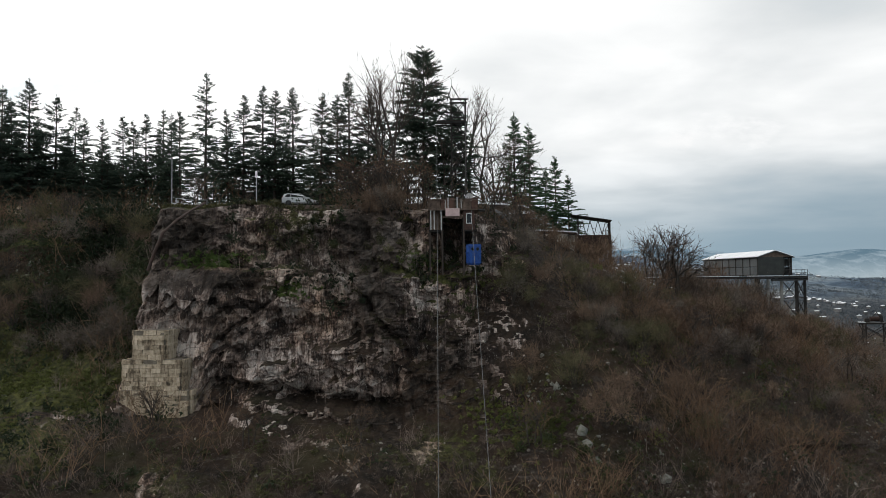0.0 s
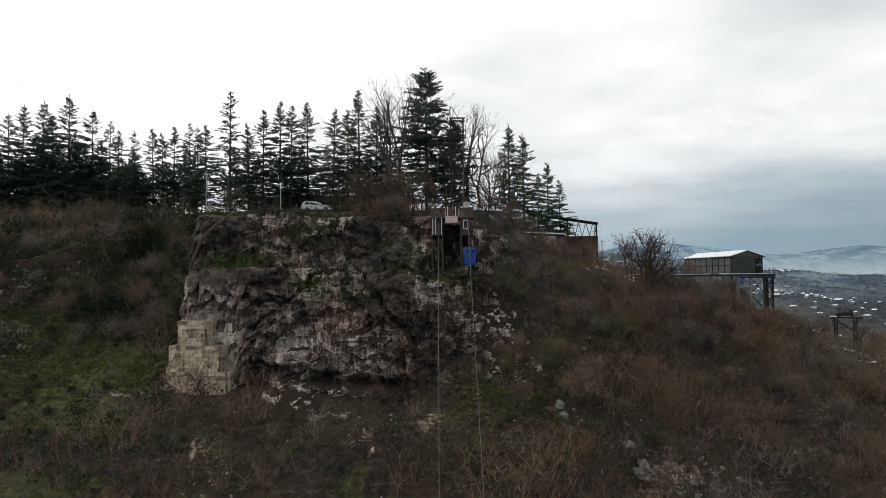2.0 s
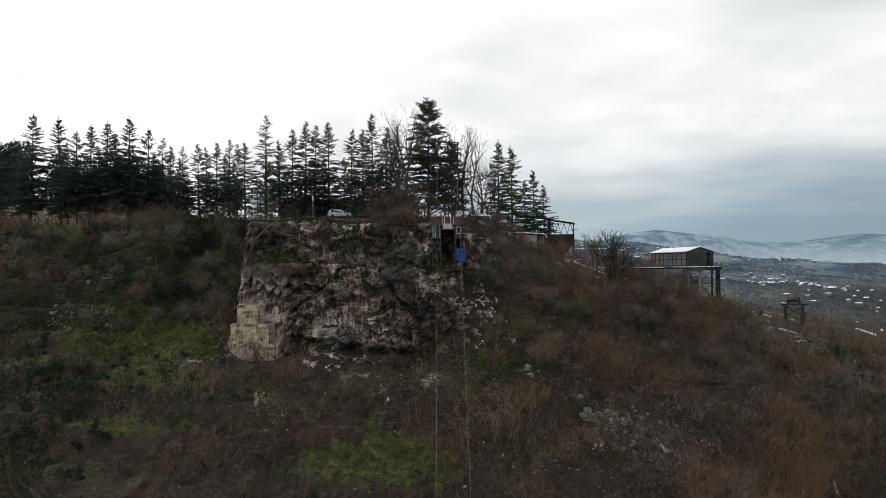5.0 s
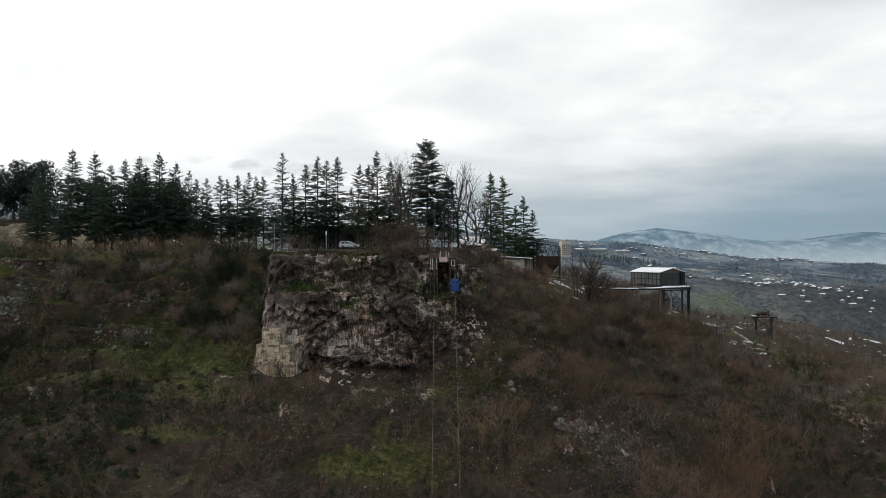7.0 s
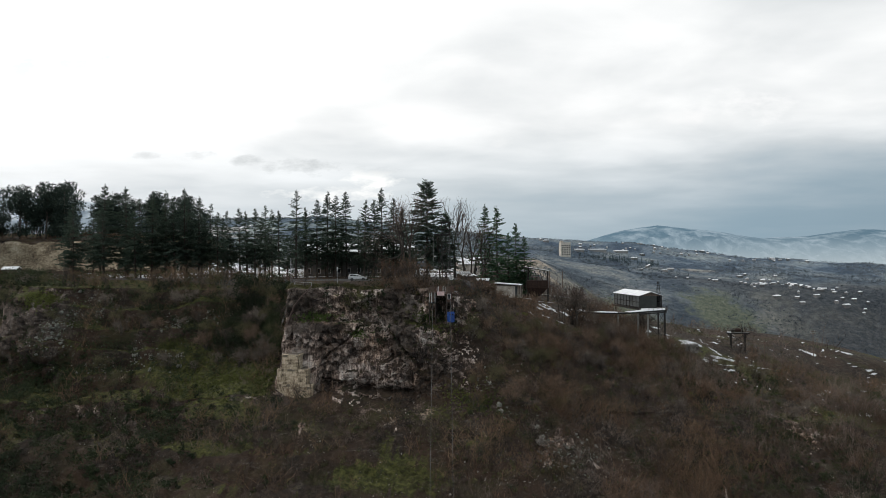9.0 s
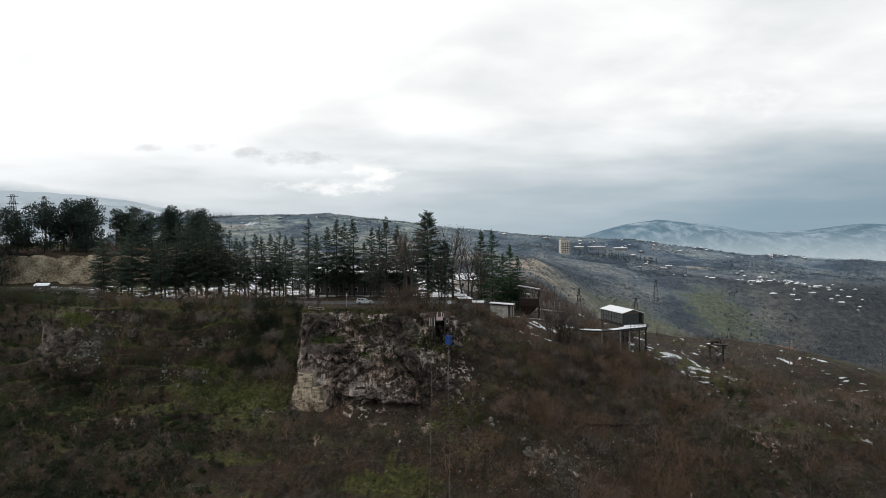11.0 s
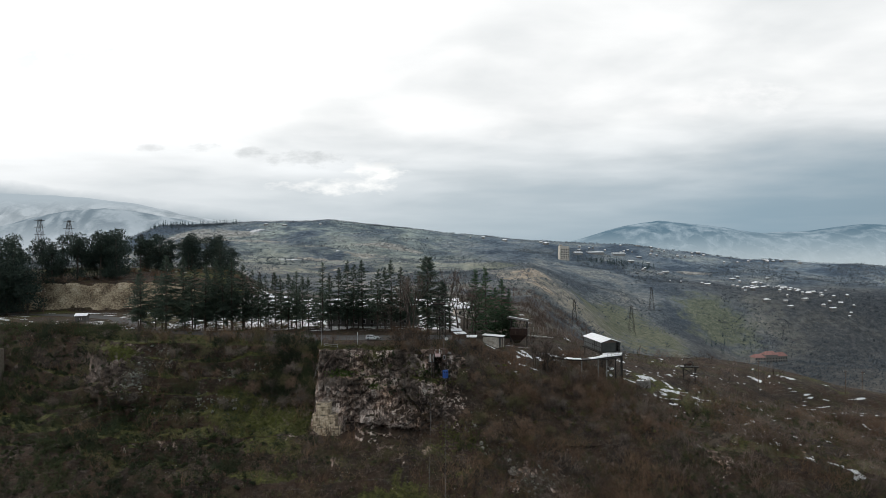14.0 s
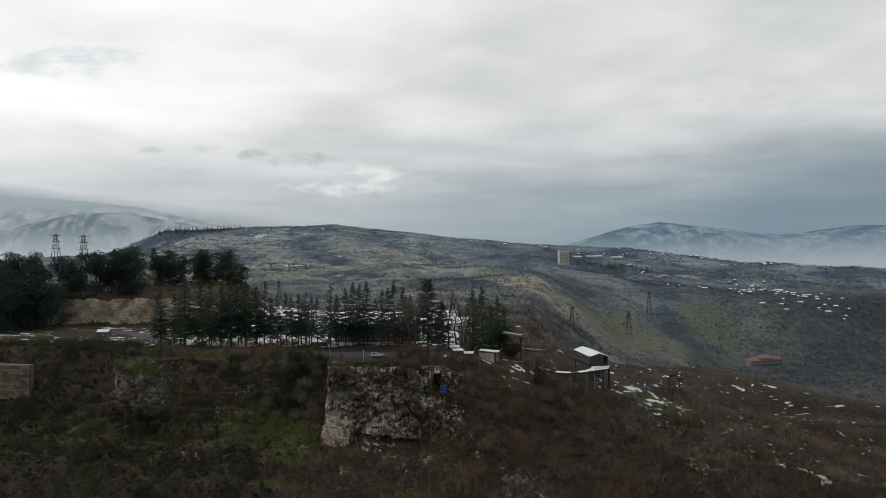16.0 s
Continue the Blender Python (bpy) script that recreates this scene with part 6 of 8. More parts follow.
    w = onface * np.exp(-((x + 16) / 3.2) ** 2 - ((z + 0.8) / 2.6) ** 2) + 0.35 * onface * np.exp(-((x + 6) / 3.0) ** 2 - ((z + 3.5) / 2.5) ** 2)
    p = scatter(90, w, 71)
    bushes("cliff_ivy", "dark green ivy and bushes hanging over the cliff face", "bushes", p, lumpy(p, 72, 0.6, 1.6), OLIVE, 73, 70, 0.15)
    w = (GK == 2) * (GY > 196) * (GY < 262) * (GX > -230) * (GX < -70) * (GZ > 6.5)
    p = scatter(700, w * (0.2 + clump), 29)
    scrub("hilltop_scrub", "brown bare scrub on the hill above the road cut", "scrub", p, lumpy(p, 30, 1.0, 3.6), RUSSET, 31, 8, 0.07, 0.75, 4)


grow_scrub()

# ---- loose stones and far woods ----
def stones(name, label, places, size, seed, mat=BOULDER):
    """Angular boulders as one mesh."""
    r = np.random.default_rng(seed)
    t = (1 + 5 ** 0.5) / 2
    ico = np.array([(-1, t, 0), (1, t, 0), (-1, -t, 0), (1, -t, 0), (0, -1, t), (0, 1, t), (0, -1, -t), (0, 1, -t), (t, 0, -1), (t, 0, 1), (-t, 0, -1), (-t, 0, 1)]) / 1.9
    tri = np.array([(0, 11, 5), (0, 5, 1), (0, 1, 7), (0, 7, 10), (0, 10, 11), (1, 5, 9), (5, 11, 4), (11, 10, 2), (10, 7, 6), (7, 1, 8), (3, 9, 4), (3, 4, 2), (3, 2, 6), (3, 6, 8), (3, 8, 9), (4, 9, 5), (2, 4, 11), (6, 2, 10), (8, 6, 7), (9, 8, 1)])
    n = len(places)
    v = ico[None] * (1 + r.normal(0, 0.32, (n, 12, 1))) * r.uniform(0.6, 1.3, (n, 1, 3)) * size[:, None, None] + places[:, None, :]
    f = tri[None] + (np.arange(n) * 12)[:, None, None]
    return tagged(new(name, mesh_arrays(name, v.reshape(-1, 3), f.reshape(-1, 3), mat)), label, "rocks", kind="stuff")


def lay_stones():
    x, y, z = GX, GY, GZ
    seen = (np.abs(GS) < 170)[None, :] * (GY > 46) * (GK < 2)
    outc = smooth(0.45, 0.7, vnoise(x * 0.10, y * 0.10, z * 0.10, 71)) + 2.0 * np.exp(-((x - 24) / 9) ** 2 - ((z + 27) / 5) ** 2) + 0.6 * np.exp(-((x + 88) / 10) ** 2)
    p = scatter(3200, seen * (1 - (GK == 1) * np.minimum(1, GC[None, :] * 3)) * (0.05 + outc + 0.5 * smooth(0, 8, x) * smooth(75, 50, x)), 11)
    s = np.random.default_rng(12).exponential(0.11, len(p)) + 0.05
    stones("loose_stones", "pale limestone stones and boulders lying on the slope", p, np.minimum(s * 0.6, 0.17), 13)
    bump = lambda cx, cz, w, h: np.exp(-((x - cx) / w) ** 2 - ((z - cz) / h) ** 2)
    crag = bump(-59, -13, 3.5, 1.4) + bump(-84, -3, 4, 2.2) + 0.7 * bump(-89, -9, 3, 4) + 0.5 * bump(-60, -6.5, 3, 1) + 0.4 * bump(-50, -4.5, 3, 1) + 0.35 * bump(-68, -14, 4, 2) + 0.3 * bump(-78, -17, 10, 1) + 0.5 * bump(20, -24.5, 3, 1.4) + 0.5 * bump(25, -28, 4, 2) + 0.4 * bump(9, -17, 2.5, 1.2) + 0.3 * bump(14, -21, 3, 1.2)
    p = scatter(1150, (GK < 3) * (1 - GC[None, :]) * crag * smooth(0.3, 0.55, vnoise(x * 0.35, y * 0.35, z * 0.35, 151)), 152)
    stones("crag_rocks", "lichened grey limestone rocks breaking out of the slope", p, np.random.default_rng(153).exponential(0.10, len(p)).clip(0.02, 0.42) + 0.06, 154, LICHEN)
    foot = seen * (GK == 0) * smooth(-44, -34, x) * smooth(50, 40, x) * smooth(34, 50, y)
    p = scatter(650, foot * (0.03 + smooth(0.5, 0.7, vnoise(x * 0.12, y * 0.12, 0, 135))), 136)
    stones("scree", "small pale stones strewn below the cliff", p, np.random.default_rng(137).exponential(0.045, len(p)).clip(0.02, 0.16) + 0.03, 138)
    for k, (bx, by, w) in enumerate([(19.9, 61.9, 1.1), (19.4, 59.6, 0.7)]):
        bz = height(bx, by)
        bm = bmesh.new()
        bmesh.ops.create_icosphere(bm, subdivisions=3, radius=1.0)
        for v in bm.verts:
            q = v.co * 1.3 + Vector((k * 7.0, 0, 0))
            v.co *= w * (0.6 + 0.5 * noise.fractal(q, 0.8, 2.0, 4) + 0.6 * noise.cell(q * 1.9))
            v.co.z *= 0.75
        me = bpy.data.meshes.new("boulder")
        bm.to_mesh(me)
        bm.free()
        me.materials.append(BOULDER)
        ob = tagged(new("boulder", me), "large pale weathered limestone boulder on the slope", "boulder", "boulders")
        ob.matrix_world = pose(bx, by, bz + 0.2 * w, 0, 0, k * 40)


lay_stones()


def far_woods():
    """Bare woods and single trees on the far hills: many small upright clumps."""
    r = np.random.default_rng(31)
    band = (GK == 3) * (GY > 520) * (GY < 1800) * (np.abs(GS) < 200)[None, :]
    hill = smooth(140, -20, GX) * smooth(700, 860, GY)
    dens = smooth(0.44, 0.60, vnoise(GX * 0.012, GY * 0.012, 0, 72)) * (1 - 0.45 * hill) + 0.09 + 0.8 * smooth(330, 420, GX) * smooth(1150, 900, GY)
    hedge = np.clip(1 - np.abs(vnoise(GX * 0.012, GY * 0.016, 0, 73) - 0.5) * 14, 0, 1)
    blot = lambda cx, cy, w, d: np.exp(-((GX - cx) / w) ** 2 - ((GY - cy) / d) ** 2)
    meadow = blot(180, 720, 62, 140) + blot(240, 780, 55, 110) + blot(370, 930, 80, 85) + 0.8 * blot(40, 930, 90, 45) + blot(75, 655, 55, 65)
    crest = np.exp(-((GY - 1420) / 40) ** 2)
    p = scatter(36000, band * (dens + 0.45 * crest * (0.2 + 1.6 * smooth(0.4, 0.6, vnoise(GX * 0.02, GY * 0.02, 0, 74))) + 0.4 * hedge * hill + 1.5 * blot(-526, 1390, 90, 60)) * (1 - 0.62 * np.clip(meadow, 0, 1)), 32)
    n, m = len(p), 4
    tall = r.uniform(1.4, 4.0, (n, 1)) * (1 + 0.4 * (r.random((n, 1)) > 0.9))
    root = p[:, None, :] + r.normal(0, 1.6, (n, m, 3)) * np.array([1, 1, 0.1])
    tip = root + np.stack([r.normal(0, 0.75, (n, m)), r.normal(0, 0.75, (n, m)), np.ones((n, m))], -1) * (tall * r.uniform(0.35, 0.85, (n, m)))[..., None]
    v = blades(tip.reshape(-1, 3), (root + np.array([0, 0, -0.3])).reshape(-1, 3), r.uniform(0.4, 1.3, n * m), r.uniform(0, 6, n * m))
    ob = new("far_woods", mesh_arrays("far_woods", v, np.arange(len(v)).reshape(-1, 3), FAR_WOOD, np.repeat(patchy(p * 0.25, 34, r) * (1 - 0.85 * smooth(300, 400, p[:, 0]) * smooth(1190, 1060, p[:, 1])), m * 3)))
    tagged(ob, "leafless grey woods scattered over the far hills", "woods", kind="stuff")

    # dark conifers round the tower block and along the ridge
    q = np.concatenate([np.stack([r.uniform(225, 365, 90), r.normal(1215, 14, 90)], -1), np.stack([r.uniform(-620, -440, 120), r.normal(1400, 22, 120)], -1), np.stack([r.uniform(330, 420, 16), r.uniform(820, 900, 16)], -1)])
    base = np.array([(x, y, height(x, y)) for x, y in q])
    n, m = len(base), 26
    tall = r.uniform(6, 12, (n, 1))
    u = r.random((n, m))
    ang = r.uniform(0, 2 * math.pi, (n, m))
    wide = (1 - u) * tall * 0.20 + 0.2
    inner = base[:, None, :] + np.stack([0 * u, 0 * u, u * tall + 0.4], -1)
    outer = inner + np.stack([np.cos(ang) * wide, np.sin(ang) * wide, -0.25 * wide], -1)
    v = blades(inner.reshape(-1, 3), outer.reshape(-1, 3), np.repeat(tall[:, 0] * 0.16, m), r.uniform(0, 6, n * m))
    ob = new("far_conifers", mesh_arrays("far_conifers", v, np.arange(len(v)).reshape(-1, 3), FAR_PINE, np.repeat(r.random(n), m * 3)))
    tagged(ob, "dark blue-green conifers on the far ridge", "woods", kind="stuff")


far_woods()

# ---- the road and the things of the plateau ----
def road_mesh():
    spine = [(9, 99.5), (-8, 100), (-30, 101), (-60, 110.5), (-88, 119), (-106, 140), (-126, 168), (-150, 184), (-182, 193), (-230, 197), (-300, 196)]
    half = [5.0, 6.5, 6.0, 3.6, 3.8, 4.0, 4.0, 4.0, 4.0, 4.0, 4.0]
    px, py = zip(*spine)
    k = np.linspace(0, len(spine) - 1, 130)
    x, y, w = (np.interp(k, range(len(spine)), c) for c in (px, py, half))
    dx, dy = np.gradient(x), np.gradient(y)
    n = np.hypot(dx, dy)
    out = Shape()
    cols = 9
    for i in range(len(k)):
        for j in range(cols):
            o = (j / (cols - 1) * 2 - 1) * w[i]
            a, b = x[i] - dy[i] / n[i] * o, y[i] + dx[i] / n[i] * o
            out.v.append((a, b, height(a, b) + 0.07))
    out.f = [(i * cols + j, i * cols + j + 1, (i + 1) * cols + j + 1, (i + 1) * cols + j) for i in range(len(k) - 1) for j in range(cols - 1)]
    return out.mesh("road", ASPHALT, True)


tagged(new("road", road_mesh()), "wet dark asphalt road and parking strip on the cliff top", "road", kind="structure")


def masonry_pier():
    """Stepped stone pier that holds up the corner of the cliff."""
    ob = thing("masonry_pier", "stepped pale stone pier built against the foot of the cliff", "pier", pose(-31.0, 74.6, -20.4, 0, 0, -6))
    tiers = [(-1.2, 6.0, 0.0, 3.4, 0.0), (-1.05, 5.0, 3.4, 6.4, 0.25), (-0.1, 3.2, 6.4, 9.3, 0.5)]
    core = Shape()
    for x0, x1, z0, z1, back in tiers:
        core.box((x1 - x0 - 0.1, 5.0, z1 - z0), ((x0 + x1) / 2, 2.5 + back + 0.12, (z0 + z1) / 2))
    part("core", core, MORTAR, ob)
    r = random.Random(4)
    meshes = []
    for k in range(6):
        bm = bmesh.new()
        bmesh.ops.create_cube(bm, size=1.0)
        for v in bm.verts:
            v.co *= 0.99
        bmesh.ops.bevel(bm, geom=bm.edges[:], offset=0.02, segments=1, affect="EDGES")
        for v in bm.verts:
            v.co += Vector((r.uniform(-0.03, 0.03), r.uniform(-0.09, 0.09), r.uniform(-0.035, 0.035)))
        me = bpy.data.meshes.new("stone_block")
        bm.to_mesh(me)
        bm.free()
        me.materials.append(PIER_STONE)
        meshes.append(me)
    for x0, x1, z0, z1, back in tiers:
        rows = max(1, round((z1 - z0) / 0.46))
        hz = (z1 - z0) / rows
        for j in range(rows):
            x = x0 - r.uniform(0, 0.5) * (j % 2)
            while x < x1 - 0.15:
                w = min(r.uniform(0.5, 1.5), x1 - max(x, x0))
                a = max(x, x0)
                w = min(x + w, x1) - a
                if w > 0.2:
                    part("stone_block", r.choice(meshes), None, ob, at=Matrix.Translation((a + w / 2, back + 0.22 + 0.05 * j * hz + r.uniform(-0.09, 0.09), z0 + (j + 0.5) * hz)) @ Matrix.Rotation(r.uniform(-0.02, 0.02), 4, "Y") @ Matrix.Diagonal((w - 0.012, 0.6, hz * r.uniform(0.95, 1.0), 1)))
                x = a + w
            for side, xs in ((-1, x0), (1, x1)):
                for m in range(3):
                    part("stone_block", r.choice(meshes), None, ob, at=Matrix.Translation((xs + side * 0.02, back + 0.95 + 1.2 * m, z0 + (j + 0.5) * hz)) @ Matrix.Diagonal((0.4, 1.2, hz, 1)))
    return ob


masonry_pier()


def retaining_wall():
    ob = thing("retaining_wall", "tall brown stone retaining wall on the slope beside bushes", "wall", pose(-145.5, 122.4, -14.5, 0, 0, -12))
    core = Shape().box((26, 2.0, 12.5), (-13, 1.2, 6.2))
    part("core", core, MORTAR, ob)
    r = random.Random(9)
    base = Shape().box((1, 1, 1), chamfer=0.03).mesh("stone_block", PIER_STONE)
    brown = plain("brown_wall_stone", (0.055, 0.041, 0.028), (0.17, 0.128, 0.088), 0.95, 0.0, 0.9, 0.5, 8.0, 0.4)
    base.materials.clear()
    base.materials.append(brown)
    for j in range(12):
        x = -26 + r.uniform(0, 1)
        while x < -0.3:
            w = min(r.uniform(1.6, 2.8), -x)
            part("stone_block", base, None, ob, at=Matrix.Translation((x + w / 2, 0.1 + r.uniform(-0.06, 0.06), 0.5 + j)) @ Matrix.Diagonal((w * 0.97, 0.5, 0.95, 1)))
            x += w
    return ob


retaining_wall()


def cable_station():
    """Little timber and steel cable station hung on the cliff edge. Local x along the front, y into the cliff, z up from the landing floor."""
    ob = thing("cable_station", "ramshackle brown timber cable station on the cliff edge", "cable station", pose(0.0, 79.4, -1.0))
    for k, (x, y) in enumerate([(-1.2, 0.2), (0.1, 0.2), (2.4, 0.2), (3.6, 0.4), (-1.2, 4.4), (3.6, 4.4)]):
        part("post", Shape().box((0.18, 0.18, 6.4), (x, y, -1.6)), DARK_WOOD, ob)
    part("landing_floor", Shape().box((1.3, 5.0, 0.18), (-0.65, 2.4, -0.1)).box((1.4, 5.0, 0.18), (3.1, 2.4, -0.1)), DOCK_SHADE, ob)
    dock = Shape()
    dock.box((0.14, 4.0, 5.6), (0.16, 2.4, -1.3)).box((0.14, 4.0, 5.6), (2.36, 2.4, -1.3)).box((2.2, 0.14, 5.6), (1.26, 4.2, -1.3))
    # near-black panel drawn for the unlit hollow under the dock
    part("dock_skirt", Shape().box((2.1, 0.12, 2.4), (1.26, 3.6, -2.5)), DOCK_SHADE, ob)
    part("dock_shell", dock, DOCK_SHADE, ob, "dark dock walls, coloured as in the shade of the opening")
    part("left_wall", Shape().box((1.2, 0.1, 2.0), (-0.55, 1.6, 1.0)), RED_WOOD, ob)
    for k, x in enumerate((-1.1, -0.75, 0.0)):
        part("white_upright", Shape().box((0.09, 0.09, 2.1), (x, 0.05, 1.0)), WHITE, ob, "peeling white upright")
    right = Shape().box((0.35, 0.12, 2.1), (2.55, 0.2, 1.05)).box((0.35, 0.12, 2.1), (3.4, 0.2, 1.05)).box((0.5, 0.12, 0.65), (2.97, 0.2, 0.32)).box((0.5, 0.12, 0.35), (2.97, 0.2, 1.93))
    part("right_wall", right, RED_WOOD, ob)
    win = part("window", Shape().box((0.62, 0.07, 0.08), (2.97, 0.12, 0.68)).box((0.62, 0.07, 0.08), (2.97, 0.12, 1.74)).box((0.08, 0.07, 1.1), (2.7, 0.12, 1.2)).box((0.08, 0.07, 1.1), (3.24, 0.12, 1.2)), WHITE, ob, "white-painted window frame")
    part("pane", Shape().box((0.5, 0.03, 1.05), (2.97, 0.18, 1.2)), GLASS, win)
    part("upper_floor", Shape().box((5.4, 4.6, 0.14), (1.3, 2.2, 2.14)), OLD_WOOD, ob)
    for k, (x, w, tone) in enumerate([(-0.75, 1.25, OLD_WOOD), (0.22, 0.5, RED_WOOD), (1.0, 0.9, RED_WOOD), (1.95, 0.55, OLD_WOOD), (2.75, 0.9, OLD_WOOD), (3.6, 0.7, RED_WOOD)]):
        part("parapet_panel", Shape().box((w, 0.06, 1.0 + 0.12 * (k % 3)), (x, -0.02, 2.75)), tone, ob)
    for k in range(7):
        part("baluster", Shape().box((0.06, 0.06, 0.95), (-1.25 + k * 0.85, -0.08, 2.72)), WHITE if k in (2, 4) else OLD_WOOD, ob)
    part("parapet_rail", Shape().box((5.3, 0.10, 0.09), (1.25, -0.08, 3.22)), OLD_WOOD, ob)
    for x in (0.75, 1.72):
        part("white_jamb", Shape().box((0.09, 0.09, 1.15), (x, -0.12, 2.85)), WHITE, ob, "peeling white jamb")
    for k in range(9):
        part("wall_board", Shape().box((0.12, 0.03, 1.9 - 0.1 * (k % 3)), (-1.15 + k * 0.14, 1.53, 1.0)), OLD_WOOD, ob)
    part("lintel", Shape().box((2.3, 0.16, 0.16), (1.26, 0.12, 1.36)), OLD_WOOD, ob)
    part("sign_board", Shape().box((1.5, 0.07, 0.85), (1.22, -0.10, 1.85), chamfer=0.015), SIGN, ob, "faded pink-white sign board")
    roof = Shape().box((1.9, 2.2, 0.08), (2.9, 2.8, 3.1), Matrix.Rotation(radians(5), 4, "Y")).box((1.7, 2.4, 0.08), (-0.3, 3.0, 3.3), Matrix.Rotation(radians(-4), 4, "X"))
    part("roof", roof, RUST, ob, "rusty sheet roof")
    part("side_canopy", Shape().box((1.3, 2.2, 0.07), (4.1, 1.4, 2.2), Matrix.Rotation(radians(8), 4, "Y")), GREY_STEEL, ob)
    for x in (-0.45, 3.2):
        part("sheave", Shape().tube((x - 0.06, 0.3, 2.35), (x + 0.06, 0.3, 2.35), 0.35, n=16), STEEL, ob)
    return ob


cable_station()


def lattice(ob, corners, z0, z1, bays, w=0.14, mat=None, name="leg"):
    """Legs, rings and diagonals of a lattice tower between two heights; corners in plan at foot and head."""
    mat = mat or STEEL
    n = len(corners[0])
    at = lambda k, q: Vector((corners[0][k][0] * (1 - q) + corners[1][k][0] * q, corners[0][k][1] * (1 - q) + corners[1][k][1] * q, z0 + (z1 - z0) * q))
    for k in range(n):
        part(name, Shape().beam(at(k, 0), at(k, 1), w), mat, ob)
    for b in range(bays):
        q0, q1 = b / bays, (b + 1) / bays
        for k in range(n):
            part("brace", Shape().beam(at(k, q0), at((k + 1) % n, q1), w * 0.5), mat, ob)
            part("brace", Shape().beam(at((k + 1) % n, q0), at(k, q1), w * 0.5), mat, ob)
            part("ring_bar", Shape().beam(at(k, q1), at((k + 1) % n, q1), w * 0.6), mat, ob)


def rope_tower():
    ob = thing("rope_tower", "tall dark steel lattice ropeway tower behind the station", "tower", pose(0, 0, 0))
    sq = [(1.4, 93.2), (3.2, 93.2), (3.2, 95.0), (1.4, 95.0)]
    lattice(ob, (sq, sq), 2.6, 16.4, 6, 0.17)
    for x0, x1, z, y in ((-0.4, 3.3, 13.5, 93.1), (-0.4, 3.3, 13.5, 95.1), (0.8, 2.9, 14.7, 93.1), (1.2, 3.5, 16.4, 93.1), (1.2, 3.5, 16.4, 95.1)):
        part("cross_arm", Shape().beam((x0, y, z), (x1, y, z), 0.19), STEEL, ob)
    part("gantry", Shape().beam((0.9, 94, 16.4), (1.5, 94, 18.3), 0.09).beam((3.1, 94, 15.6), (1.5, 94, 18.3), 0.09), STEEL, ob)
    part("stay", Shape().beam((-0.4, 93.1, 13.5), (1.5, 93.1, 16.0), 0.09), STEEL, ob)
    for k in range(6):
        part("deck_joist", Shape().beam((-0.3 + 0.68 * k, 93.0, 13.62), (-0.3 + 0.68 * k, 95.2, 13.62), 0.10), STEEL, ob)
    for k in range(4):
        part("deck_plank", Shape().box((3.5, 0.34, 0.06), (1.4, 93.3 + 0.55 * k, 13.71)), RUST, ob)
    part("lightning_rod", Shape().beam((1.5, 94, 18.2), (1.5, 94, 19.2), 0.04), STEEL, ob)
    return ob


rope_tower()


def rope(name, label, pts, r=0.024, mat=None):
    out = Shape()
    n = 6
    ring = [(math.cos(k * 2 * math.pi / n) * r, math.sin(k * 2 * math.pi / n) * r) for k in range(n)]
    out.v = [(p[0] + a, p[1] + b * 0.7, p[2] + b * 0.7) for p in pts for a, b in ring]
    out.f = [(j * n + k, j * n + (k + 1) % n, (j + 1) * n + (k + 1) % n, (j + 1) * n + k) for j in range(len(pts) - 1) for k in range(n)]
    return tagged(new(name, out.mesh(name, mat or ROPE, True)), label, "cable", "ropeway cables")


# two carrying ropes run down from the tower into the valley
def fall(x0, x1, y0, z0, slope):
    pts = []
    for k in range(61):
        q = k / 60
        y = y0 - 118 * q
        pts.append((x0 + (x1 - x0) * q, y, z0 - slope * 118 * q - 5.0 * q * (1 - q)))
    return pts


rope("ropeway_cable", "pale steel ropeway cable stretched down into the valley", fall(-0.45, -0.25, 93.0, 12.9, 0.87))
rope("ropeway_cable", "pale steel ropeway cable that carries the blue bucket", fall(3.2, 3.9, 80.0, 1.7, 0.87))
rope("ropeway_cable", "steel cable between the tower arm and the station sheave", [(3.2 - 0.05 * k, 93.1 - 1.31 * k, 13.4 - 1.17 * k) for k in range(11)], 0.02)


